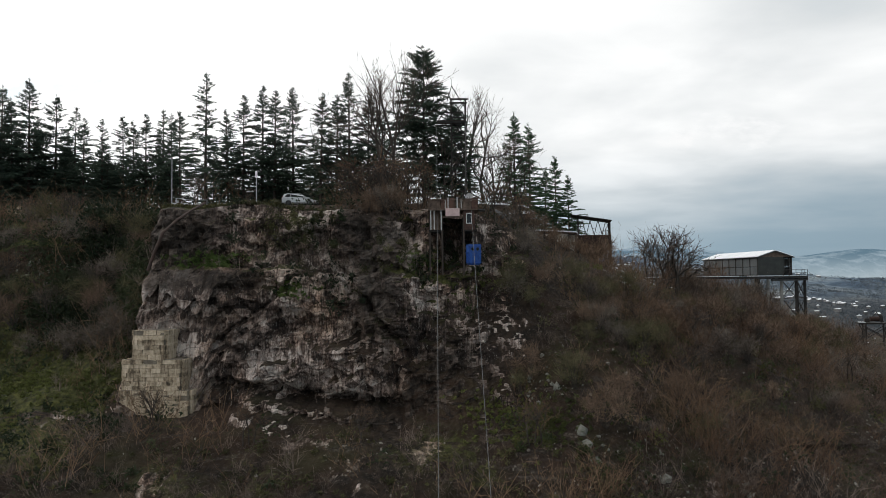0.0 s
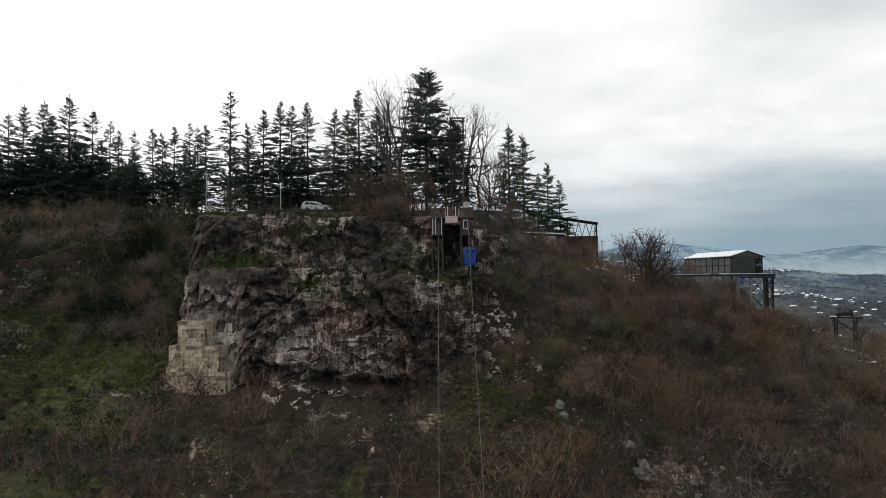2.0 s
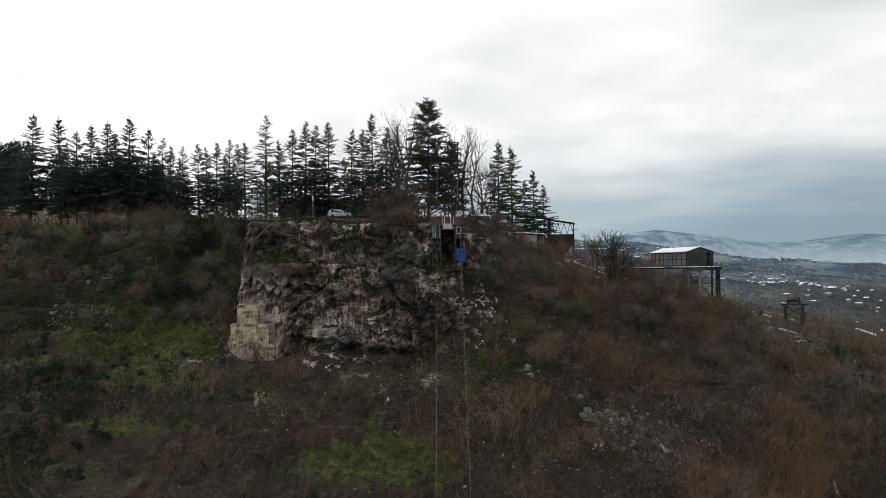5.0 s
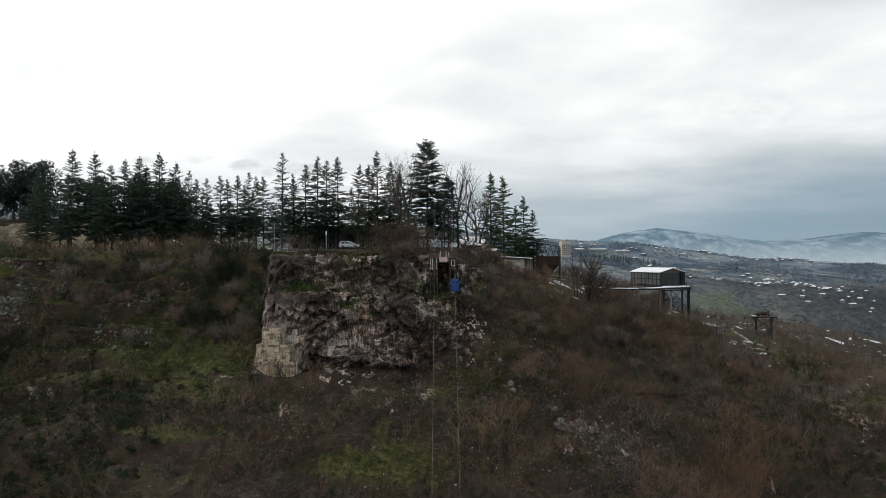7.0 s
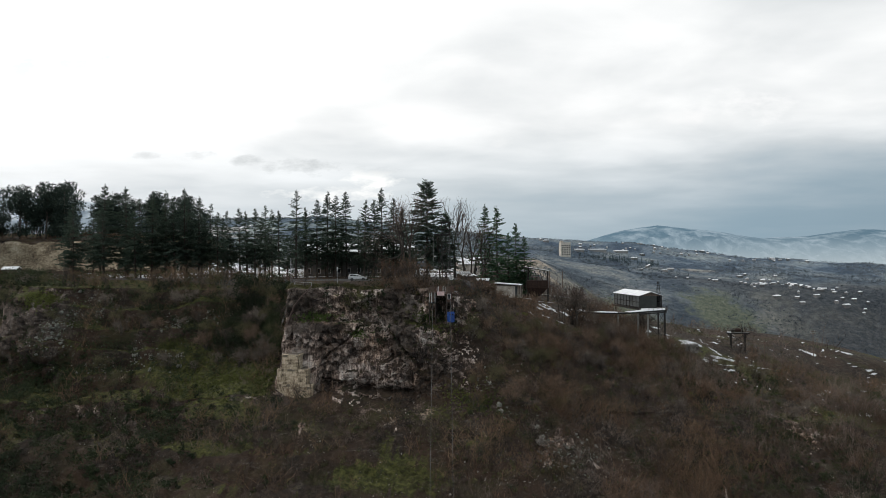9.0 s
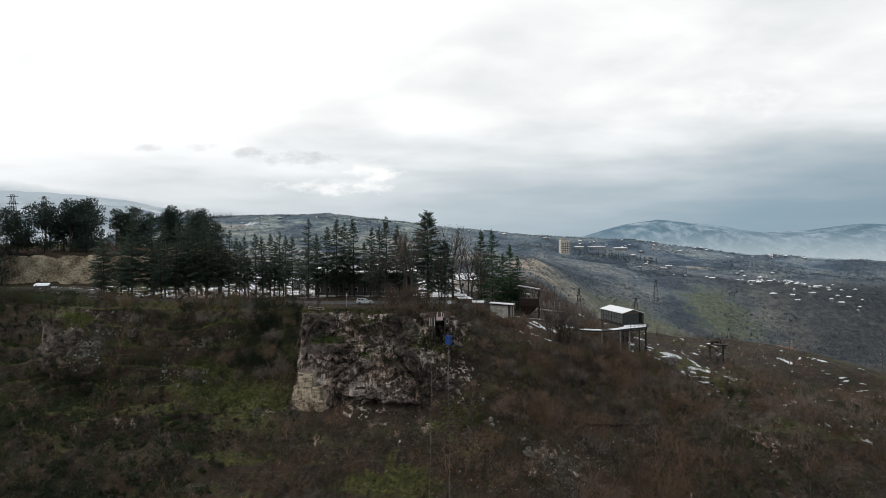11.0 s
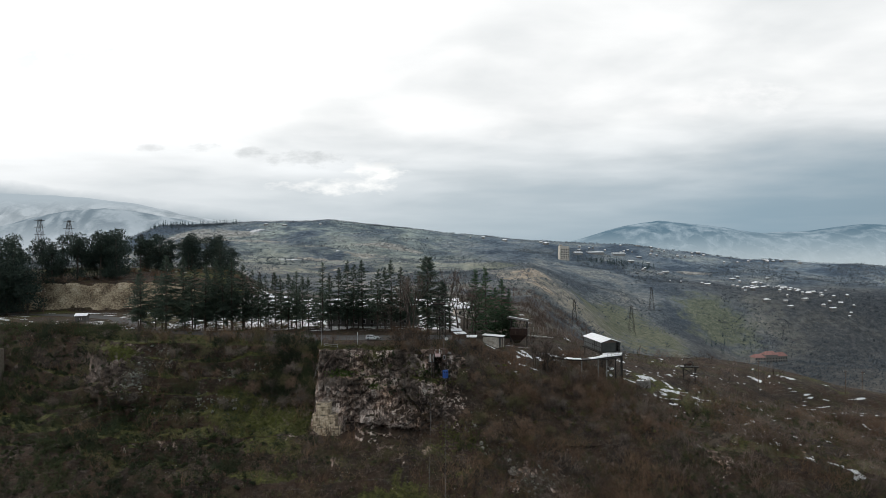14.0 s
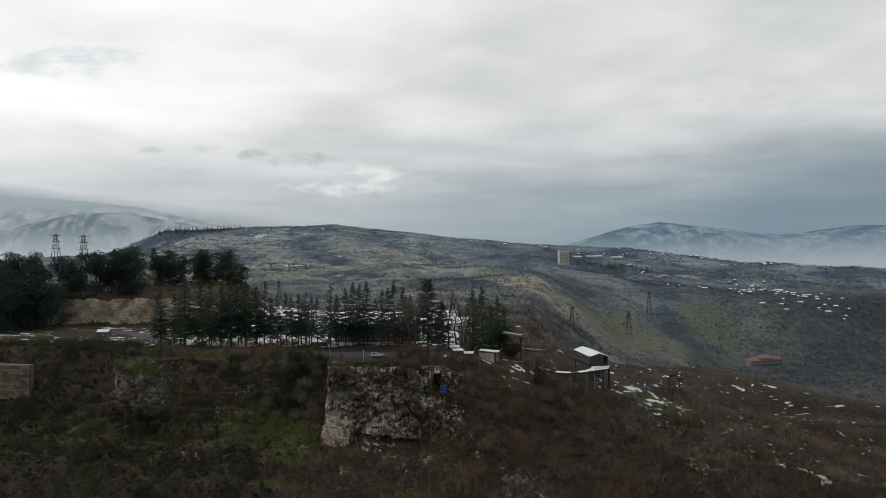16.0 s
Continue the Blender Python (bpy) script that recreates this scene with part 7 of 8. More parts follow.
def bucket():
    """Closed blue ropeway cabin: staved body with bands, portholes, hanger and two small wheels."""
    ob = thing("ropeway_cabin", "small blue painted metal ropeway cabin with two portholes", "cable car", pose(3.28, 76.2, -4.85, 0, 0, 12) @ Matrix.Diagonal((0.88, 0.88, 1.0, 1)))
    body = Shape()
    for z0, z1, a, b in ((0, 0.15, 0.58, 0.68), (0.15, 1.9, 0.68, 0.72), (1.9, 2.05, 0.72, 0.66)):
        body.add([(-a, -a, z0), (a, -a, z0), (a, a, z0), (-a, a, z0), (-b, -b, z1), (b, -b, z1), (b, b, z1), (-b, b, z1)], [(0, 1, 5, 4), (1, 2, 6, 5), (2, 3, 7, 6), (3, 0, 4, 7)] + ([(3, 2, 1, 0)] if z0 == 0 else []))
    part("body", body, BLUE, ob)
    part("roof", Shape().box((1.42, 1.42, 0.08), (0, 0, 2.06), chamfer=0.02), BLUE, ob)
    for k in range(5):
        for sy in (-1, 1):
            part("stave", Shape().beam((-0.58 + 0.29 * k, sy * 0.71, 0.2), (-0.58 + 0.29 * k, sy * 0.735, 1.3), 0.06), BLUE, ob)
            part("stave", Shape().beam((sy * 0.71, -0.58 + 0.29 * k, 0.2), (sy * 0.735, -0.58 + 0.29 * k, 1.3), 0.06), BLUE, ob)
    for z in (0.2, 1.32, 1.9):
        part("band", Shape().box((1.5, 0.06, 0.07), (0, -0.74, z)).box((1.5, 0.06, 0.07), (0, 0.74, z)).box((0.06, 1.42, 0.07), (-0.74, 0, z)).box((0.06, 1.42, 0.07), (0.74, 0, z)), BLUE, ob)
    for x in (-0.3, 0.3):
        hole = part("porthole", Shape().tube((x, -0.68, 1.6), (x, -0.75, 1.6), 0.17, n=14), STEEL, ob, "round dark porthole")
        part("pane", Shape().tube((x, -0.75, 1.6), (x, -0.76, 1.6), 0.13, n=14), GLASS, hole)
    part("hanger", Shape().beam((0, 0, 2.15), (0, 0, 3.1), 0.1), STEEL, ob)
    part("carriage", Shape().box((0.16, 0.9, 0.14), (0, 0, 3.1), Matrix.Rotation(radians(41), 4, "X")), STEEL, ob)
    for y in (-0.3, 0.3):
        part("wheel", Shape().tube((-0.05, y, 3.22 + y * 0.87), (0.05, y, 3.22 + y * 0.87), 0.13, n=12), RUST, ob)
    return ob


bucket()


def car():
    """Silver-white station wagon. Local x forwards."""
    ob = thing("parked_car", "silver-white station wagon parked on the cliff-top road", "car", pose(-18.0, 94.6, height(-18.0, 94.6) + 0.09, 0, 0, 4))
    prof = [(-2.12, 0.35), (-2.14, 0.85), (-2.02, 1.0), (-1.85, 1.42), (-1.5, 1.50), (0.2, 1.46), (0.95, 1.02), (1.95, 0.86), (2.12, 0.68), (2.12, 0.35)]
    n = len(prof)

    def skin(prof, half, tuck):
        s = Shape()
        for sy in (-1, 1):
            s.v += [(x, sy * (half - (tuck if z > 1.05 else 0.03 if z < 0.5 else 0)), z) for x, z in prof]
        m = len(prof)
        s.f = [tuple(range(m)), tuple(range(2 * m - 1, m - 1, -1))] + [(k, k + m, (k + 1) % m + m, (k + 1) % m) for k in range(m)]
        return s

    part("body", skin(prof, 0.87, 0.16), CAR_PAINT, ob)
    for sy in (-1, 1):
        for x0, x1 in ((-1.72, -1.05), (-0.95, -0.2), (-0.1, 0.55)):
            part("side_window", Shape().add([(x0, sy * 0.86, 1.04), (x1, sy * 0.86, 1.04), (x1 - (0.25 if x1 > 0.4 else 0), sy * 0.735, 1.40), (x0 + (0.12 if x0 < -1.5 else 0), sy * 0.735, 1.40)], [(0, 1, 2, 3), (3, 2, 1, 0)]), GLASS, ob)
        for x in (-1.3, 1.32):
            wheel = part("wheel", Shape().tube((x, sy * 0.68, 0.32), (x, sy * 0.90, 0.32), 0.32, n=18), RUBBER, ob)
            part("rim", Shape().tube((x, sy * 0.89, 0.32), (x, sy * 0.915, 0.32), 0.2, n=14), GREY_STEEL, wheel)
        part("headlight", Shape().box((0.1, 0.3, 0.14), (2.09, sy * 0.62, 0.70), chamfer=0.02), PALE_GLASS, ob)
        part("tail_light", Shape().box((0.08, 0.16, 0.4), (-2.08, sy * 0.72, 0.95), chamfer=0.02), RED_ROOF, ob)
        part("mirror", Shape().box((0.12, 0.18, 0.12), (0.62, sy * 0.95, 1.08), chamfer=0.02), CAR_PAINT, ob)
        part("roof_rail", Shape().beam((-1.5, sy * 0.62, 1.53), (0.1, sy * 0.62, 1.51), 0.04), STEEL, ob)
    part("windscreen", Shape().add([(0.30, -0.68, 1.43), (0.30, 0.68, 1.43), (0.93, 0.76, 1.05), (0.93, -0.76, 1.05)], [(0, 1, 2, 3), (3, 2, 1, 0)]), GLASS, ob, at=Matrix.Translation((0.012, 0, 0.012)))
    part("bumper", Shape().box((0.12, 1.6, 0.22), (2.12, 0, 0.45), chamfer=0.03), GREY_STEEL, ob)
    return ob


car()


def post_and_rail():
    ob = thing("lamp_post", "short white-topped post standing at the cliff edge", "post", pose(-21.4, 86.2, height(-21.4, 86.2) - 0.2))
    part("pole", Shape().tube((0, 0, 0), (0, 0, 3.6), 0.055, 0.05), PALE_STEEL, ob)
    part("lamp_head", Shape().box((0.22, 0.2, 0.8), (0, 0, 3.9), chamfer=0.04), WHITE, ob)
    z = height(-32.0, 88.4)
    ob = thing("flag_pole", "slim grey metal pole beside the railing", "pole", pose(-32.0, 88.4, z - 0.2))
    part("pole", Shape().tube((0, 0, 0), (0, 0, 6.6), 0.06, 0.05), PALE_STEEL, ob)
    part("finial", Shape().tube((0, 0, 6.6), (0, 0, 6.75), 0.07, 0.03), PALE_STEEL, ob)
    ob = thing("railing", "low pale steel pipe railing along the cliff edge", "railing", pose(0, 0, 0))
    pts = [(-34.2, 86.4), (-32.4, 86.2), (-30.6, 86.0), (-28.8, 85.9), (-27.0, 85.8)]
    tops = [Vector((x, y, height(x, y) + 1.05)) for x, y in pts]
    for p in tops:
        part("baluster", Shape().tube(p - Vector((0, 0, 1.3)), p, 0.035, n=6), PALE_STEEL, ob)
    for a, b in zip(tops, tops[1:]):
        part("top_rail", Shape().tube(a, b, 0.035, n=6), PALE_STEEL, ob)
        part("lower_rail", Shape().tube(a - Vector((0, 0, 0.5)), b - Vector((0, 0, 0.5)), 0.025, n=6), PALE_STEEL, ob)
    pipe = [(-26.4, 83.0, 2.5), (-26.9, 80.4, 1.5), (-27.9, 78.6, 0.3), (-28.9, 77.4, -1.1), (-29.6, 76.9, -3.2), (-30.1, 76.6, -5.0)]
    rope("drain_pipe", "rusty bent pipe hanging down the cliff face", pipe, 0.20, RUST)["category"] = "pipe"


post_and_rail()


def dish():
    ob = thing("satellite_dish", "white round satellite dish on a pole near the station", "satellite dish", pose(3.5, 91.6, height(3.5, 91.6) - 0.2))
    part("pole", Shape().tube((0, 0, 0), (0, 0, 1.3), 0.05), GREY_STEEL, ob)
    s = Shape()
    n, rings = 20, 5
    for j in range(rings + 1):
        r = 0.5 * j / rings
        s.v += [(r * math.cos(k * 2 * math.pi / n), -0.28 * (j / rings) ** 2 * 0.6, 1.4 + r * math.sin(k * 2 * math.pi / n)) for k in range(n)]
    s.f = [(j * n + k, j * n + (k + 1) % n, (j + 1) * n + (k + 1) % n, (j + 1) * n + k) for j in range(rings) for k in range(n)]
    part("reflector", s, WHITE, ob)
    part("feed_arm", Shape().beam((0, -0.1, 0.8), (0, -0.7, 1.35), 0.04), STEEL, ob)


dish()


def hut():
    """Plastered hut with a flat, snow-covered roof, open at one end."""
    g = -2.5
    ob = thing("snowy_hut", "stained white plaster hut with thick snow on its roof", "hut", pose(15.0, 119.6, g, 0, 0, -14))
    part("front_wall", Shape().box((5.2, 0.25, 3.4), (2.6, 0, 1.6)), PLASTER, ob)
    part("back_wall", Shape().box((6.6, 0.25, 3.6), (3.3, 3.4, 1.7)), PLASTER, ob)
    part("side_wall", Shape().box((0.25, 3.2, 3.5), (0.12, 1.7, 1.65)), PLASTER, ob)
    part("inner_wall", Shape().box((0.25, 3.2, 3.3), (5.1, 1.7, 1.65)), WALL_GREY, ob)
    for y in (0.0, 3.3):
        part("corner_post", Shape().box((0.2, 0.2, 3.5), (6.5, y, 1.6)), OLD_WOOD, ob)
    part("roof", Shape().box((7.0, 4.4, 0.2), (3.2, 1.6, 3.55), Matrix.Rotation(radians(4), 4, "Y")), RUST, ob)
    part("roof_snow", Shape().box((6.9, 4.3, 0.22), (3.2, 1.6, 3.77), Matrix.Rotation(radians(4), 4, "Y"), 0.06), ROOF_SNOW, ob, "thick white snow layer")
    return ob


hut()


def hopper():
    """Rusty ore hopper on legs with an open roofed loading floor."""
    g = height(30, 138)
    ob = thing("ore_hopper", "dark rusty steel ore hopper on legs under a sheet roof", "hopper", pose(24.9, 136.4, -3.8, 0, 0, -10))
    w, d = 6.1, 5.6
    z1, z0 = 5.4, 2.0
    binn = Shape().add([(0, 0, 3.2), (w, 0, 3.2), (w, d, 3.2), (0, d, 3.2), (0, 0, z1), (w, 0, z1), (w, d, z1), (0, d, z1)], [(0, 1, 5, 4), (1, 2, 6, 5), (2, 3, 7, 6), (3, 0, 4, 7), (4, 5, 6, 7)])
    binn.add([(0, 0, 3.2), (w, 0, 3.2), (w, d, 3.2), (0, d, 3.2), (1.4, 1.8, 0.3), (w - 3.0, 1.8, 0.3), (w - 3.0, d - 1.8, 0.3), (1.4, d - 1.8, 0.3)], [(1, 0, 4, 5), (2, 1, 5, 6), (3, 2, 6, 7), (0, 3, 7, 4), (7, 6, 5, 4)])
    part("bin", binn, RUST, ob)
    for k in range(7):
        part("stiffener", Shape().box((0.09, 0.09, 2.2), (0.3 + k * 0.85, -0.05, 4.3)), RUST, ob)
    for x in (0.2, w - 0.2):
        for y in (0.2, d - 0.2):
            part("leg", Shape().beam((x, y, -1.0), (x, y, 3.7), 0.26), STEEL, ob)
            part("roof_post", Shape().beam((x, y, z1), (x, y, 9.2 if x < 1 else 8.0), 0.2), STEEL, ob)
    part("tie_beam", Shape().beam((0.2, 0.2, 1.2), (w - 0.2, 0.2, 1.2), 0.16), STEEL, ob)
    part("tie_beam", Shape().beam((w - 0.2, 0.2, 1.2), (w - 0.2, d - 0.2, 1.2), 0.16), STEEL, ob)
    for k in range(4):
        a, b = 0.2 + k * (w - 0.4) / 4, 0.2 + (k + 1) * (w - 0.4) / 4
        part("truss_bar", Shape().beam((a, 0.2, z1), ((a + b) / 2, 0.2, 8.1), 0.12), STEEL, ob)
        part("truss_bar", Shape().beam(((a + b) / 2, 0.2, 8.1), (b, 0.2, z1), 0.12), STEEL, ob)
        part("truss_bar", Shape().beam((w - 0.2, 0.2 + k * 1.4, z1), (w - 0.2, 0.9 + k * 1.4, 7.9), 0.08), STEEL, ob)
    part("roof", Shape().box((w + 1.3, d + 0.8, 0.14), (w / 2 - 0.5, d / 2, 8.58), Matrix.Rotation(radians(9.5), 4, "Y")), STEEL, ob)
    part("roof_snow", Shape().box((w + 0.8, 1.2, 0.08), (w / 2 - 0.3, d - 0.4, 8.68), Matrix.Rotation(radians(9.5), 4, "Y")), ROOF_SNOW, ob, "thin strip of snow")
    return ob


hopper()


def pavilion():
    """Steel-framed viewing hall on a raised platform."""
    ob = thing("viewing_hall", "grey steel-framed hall with snow-covered gable roof", "hall", pose(55.6, 131.2, -6.2, 0, 0, 8))
    W, L, H = 6.6, 19.5, 3.3
    for k in range(9):
        y = 0.1 + k * (L - 0.2) / 8
        for x in (0.08, W - 0.08):
            part("column", Shape().box((0.16, 0.16, H), (x, y, H / 2)), STEEL, ob)
    for z in (0.15, 1.6, H - 0.1):
        part("side_rail", Shape().box((0.1, L, 0.12), (0.05, L / 2, z)), STEEL, ob)
        part("side_rail", Shape().box((0.1, L, 0.12), (W - 0.05, L / 2, z)), STEEL, ob)
    for k in range(8):
        y = 0.1 + (k + 0.5) * (L - 0.2) / 8
        for z, h in ((0.87, 1.3), (2.4, 1.4)):
            part("glazed_panel", Shape().box((0.05, (L - 0.2) / 8 - 0.18, h), (0.1, y, z)), PALE_GLASS, ob)
            part("glazed_panel", Shape().box((0.05, (L - 0.2) / 8 - 0.18, h), (W - 0.1, y, z)), PALE_GLASS, ob)
    part("gable_wall", Shape().box((4.9, 0.1, H), (2.55, 0.05, H / 2)), DARK_SHEET, ob, "dull dark green-grey sheet gable")
    gable = Shape().add([(0, 0.02, H), (W, 0.02, H), (W * 0.5, 0.02, H + 1.05), (0, 0.1, H), (W, 0.1, H), (W * 0.5, 0.1, H + 1.05)], [(0, 1, 2), (5, 4, 3), (0, 3, 4, 1), (1, 4, 5, 2), (2, 5, 3, 0)])
    part("gable_board", gable, OLD_WOOD, ob)
    part("back_wall", Shape().box((W, 0.1, H), (W / 2, L - 0.05, H / 2)), GREY_STEEL, ob)
    for x in (5.1, 6.0):
        part("door_mullion", Shape().box((0.1, 0.1, H), (x, 0.05, H / 2)), STEEL, ob)
    a = math.atan2(1.05, W / 2)
    for side in (-1, 1):
        roof = Matrix.Rotation(side * a, 4, "Y")
        cx = W / 2 + side * (W / 4 + 0.12)
        part("roof_slope", Shape().box((W / 2 / math.cos(a) + 0.35, L + 0.8, 0.1), (cx, L / 2, H + 0.5), roof), GREY_STEEL, ob)
        part("roof_snow", Shape().box((W / 2 / math.cos(a) + 0.25, L + 0.6, 0.16), (cx, L / 2, H + 0.63), roof, 0.05), ROOF_SNOW, ob, "even white snow on the roof")
    return ob


pavilion()


def deck():
    """Raised curved viewing platform: slab, snow, railing and tall legs."""
    ob = thing("viewing_platform", "raised curved concrete viewing platform covered with snow", "platform", pose(0, 0, 0))
    Z = -6.3
    outer = [(35.6, 131), (36.6, 126.5), (38.2, 122.2), (40.4, 118.8), (43.2, 116.6), (46.4, 115.9), (49.6, 116.8), (52.6, 118.9), (55.6, 121.2), (58.4, 122.8), (61.2, 124.6)]
    inner = [(38.3, 131), (39.2, 127.2), (40.6, 123.8), (42.4, 121.2), (44.4, 119.6), (46.6, 119.0), (48.8, 119.6), (51.4, 121.6), (53.6, 124.2), (55.0, 127.0), (55.6, 130.6)]
    for k in range(len(outer) - 1):
        quad = [outer[k], outer[k + 1], inner[k + 1], inner[k]]
        part("deck_slab", Shape().slab(quad, Z - 0.34, Z), STEEL, ob)
        if k not in (2, 5):
            cx, cy = sum(p[0] for p in quad) / 4, sum(p[1] for p in quad) / 4
            small = [(cx + (x - cx) * 0.93, cy + (y - cy) * 0.86) for x, y in quad]
            part("snow", Shape().slab(small, Z + 0.004, Z + 0.12), SNOW, ob, "patch of trodden snow")
    part("deck_slab", Shape().slab([(55.6, 130.6), (61.2, 124.6), (64.0, 133.0), (61.6, 151.5), (52.5, 151.0)], Z - 0.45, Z - 0.004), STEEL, ob)
    part("snow", Shape().slab([(56.4, 129.6), (60.9, 125.4), (62.6, 131.0), (57.4, 130.6)], Z + 0.004, Z + 0.12), SNOW, ob, "patch of trodden snow")
    for k, (x, y) in enumerate([(37.2, 125.5), (40.8, 119.4), (46.4, 116.6), (52.2, 119.4), (55.4, 121.7), (58.6, 123.4), (60.8, 125.0), (62.6, 131.5), (55.8, 131.5), (53.2, 150), (61.0, 150), (59.0, 140)]):
        g = height(x, y) - 0.6
        part("leg", Shape().box((0.34, 0.34, Z - 0.45 - g), (x, y, (Z - 0.45 + g) / 2)), CONCRETE if k < 5 else STEEL, ob)
    for (x0, y0), (x1, y1) in (((58.6, 123.4), (60.8, 125.0)), ((60.8, 125.0), (62.6, 131.5)), ((55.4, 121.7), (58.6, 123.4))):
        for k in range(3):
            za, zb = Z - 0.6 - 3 * k, Z - 3.6 - 3 * k
            part("cross_brace", Shape().beam((x0, y0, za), (x1, y1, zb), 0.09), STEEL, ob)
            part("cross_brace", Shape().beam((x1, y1, za), (x0, y0, zb), 0.09), STEEL, ob)
            part("tie_bar", Shape().beam((x0, y0, zb), (x1, y1, zb), 0.1), STEEL, ob)
    rail = outer[:3] + outer[8:] + [(63.4, 131.0)]
    for a, b in list(zip(outer[:3], outer[1:4])) + list(zip(outer[8:], outer[9:])) + [(outer[-1], (63.4, 131.0))]:
        for q in (0.0, 0.5):
            x, y = a[0] + (b[0] - a[0]) * q, a[1] + (b[1] - a[1]) * q
            part("railing_post", Shape().beam((x, y + 0.1, Z), (x, y + 0.1, Z + 1.05), 0.06), STEEL, ob)
        for z in (0.55, 1.05):
            part("handrail", Shape().beam((a[0], a[1] + 0.1, Z + z), (b[0], b[1] + 0.1, Z + z), 0.05), STEEL, ob)
    part("edge_beam", Shape().beam((52.6, 119.0, Z - 0.6), (61.1, 124.7, Z - 0.6), 0.3), STEEL, ob)
    return ob


deck()


def trestle():
    x, y = 96.0, 166.0
    g = height(x, y)
    ob = thing("winch_trestle", "blackened steel trestle with an old winch on top", "trestle", pose(x, y, g, 0, 0, -14))
    H = 5.4
    for px in (-2.1, 2.1):
        for py in (-1.2, 1.2):
            part("leg", Shape().beam((px, py, -0.8), (px, py, H), 0.28), STEEL, ob)
    for py in (-1.2, 1.2):
        part("cross_brace", Shape().beam((-2.1, py, 2.2), (2.1, py, H - 0.5), 0.14), STEEL, ob)
        part("cross_brace", Shape().beam((2.1, py, 2.2), (-2.1, py, H - 0.5), 0.14), STEEL, ob)
    part("platform", Shape().box((7.0, 3.0, 0.35), (0, 0, H + 0.15)), STEEL, ob)
    part("winch_drum", Shape().tube((-0.9, 0, H + 1.1), (0.9, 0, H + 1.1), 0.55, n=16), RUST, ob)
    part("winch_frame", Shape().beam((-1.6, 0, H + 0.3), (0.5, 0, H + 2.5), 0.16).beam((1.9, 0, H + 0.3), (0.5, 0, H + 2.5), 0.16).beam((-1.3, 0.4, H + 0.3), (-1.3, 0.4, H + 1.6), 0.16), STEEL, ob)
    for px in (-2.9, 2.9):
        for py in (-1.0, 1.0):
            part("strut", Shape().beam((px, py, H), (px * 0.72, py, H - 1.9), 0.16), STEEL, ob)
    for px in (-2.1, 2.1):
        part("end_brace", Shape().beam((px, -1.2, 1.4), (px, 1.2, H - 0.3), 0.12).beam((px, 1.2, 1.4), (px, -1.2, H - 0.3), 0.12), STEEL, ob)
        part("sill_beam", Shape().box((0.3, 3.2, 0.3), (px, 0, 1.2)), STEEL, ob)
    part("gear_wheel", Shape().tube((1.2, 0, H + 1.2), (1.45, 0, H + 1.2), 0.95, n=20), STEEL, ob)
    part("brake_lever", Shape().beam((2.3, 0.3, H + 0.3), (2.8, 0.3, H + 1.7), 0.12), STEEL, ob)
    part("motor_box", Shape().box((1.0, 0.9, 0.9), (-1.5, 0.2, H + 0.8), chamfer=0.08), STEEL, ob)
    part("snow", Shape().box((1.2, 1.6, 0.14), (-2.6, 0, H + 0.38)), SNOW, ob, "small snow patch")


trestle()


def pole(x, y, tall, arms=2, label="weathered wooden utility pole on the slope"):
    ob = thing("utility_pole", label, "utility pole", pose(x, y, height(x, y) - 0.4), "utility poles")
    part("shaft", Shape().tube((0, 0, 0), (0, 0, tall), 0.15, 0.10), OLD_WOOD, ob)
    for k in range(arms):
        part("cross_arm", Shape().box((1.8, 0.12, 0.14), (0, 0, tall - 0.5 - 0.7 * k)), OLD_WOOD, ob)
        for xx in (-0.75, 0.75):
            part("insulator", Shape().tube((xx, 0, tall - 0.43 - 0.7 * k), (xx, 0, tall - 0.2 - 0.7 * k), 0.07, n=8), WHITE, ob)


for x, y, tall in ((134.7, 196, 10.0), (179, 211, 10.5), (198, 232, 9.5), (42.9, 188, 9.0), (33.6, 152, 9.0), (97, 148, 8.0), (-168, 190, 11.0), (-120, 168, 10.0)):
    pole(x, y, tall, 2 if tall > 9 else 1)


def fence():
    ob = thing("picket_fence", "row of grey concrete fence posts behind the hopper", "fence", pose(0, 0, 0))
    for k in range(9):
        x, y = 35.5 + k * 2.1, 176 + 1.6 * k
        z = height(x, y)
        part("fence_post", Shape().box((0.22, 0.22, 3.0), (x, y, z + 1.2)), CONCRETE, ob)
    ob = thing("concrete_trough", "snow-topped pale concrete box on the slope", "concrete box", pose(71.2, 137.6, height(71.2, 137.6) - 0.3, 0, 0, -8))
    part("shell", Shape().box((4.8, 2.2, 2.4), (0, 0, 1.2), chamfer=0.05), CONCRETE, ob)
    part("snow", Shape().box((2.2, 1.8, 0.14), (-0.9, 0, 2.48), chamfer=0.03), SNOW, ob, "thin snow cap")
    for k, (x, y, a, w) in enumerate([(7.5, 103, 20, 3.2), (10.2, 104.5, -8, 4.5), (6.4, 107.5, 5, 3.0)]):
        g = height(x, y)
        shed = thing("low_shed", "low wooden shed with snow lying on its sloping roof", "shed", pose(x, y, g - 0.2, 0, 0, a), "low sheds")
        part("wall_block", Shape().box((w, 2.2, 1.5), (0, 0, 0.7)), OLD_WOOD, shed)
        part("roof", Shape().box((w + 0.5, 2.7, 0.1), (0, 0, 1.6), Matrix.Rotation(radians(9), 4, "X")), RUST, shed)
        part("roof_snow", Shape().box((w + 0.4, 2.6, 0.14), (0, 0, 1.73), Matrix.Rotation(radians(9), 4, "X"), 0.04), ROOF_SNOW, shed, "white snow layer")


fence()


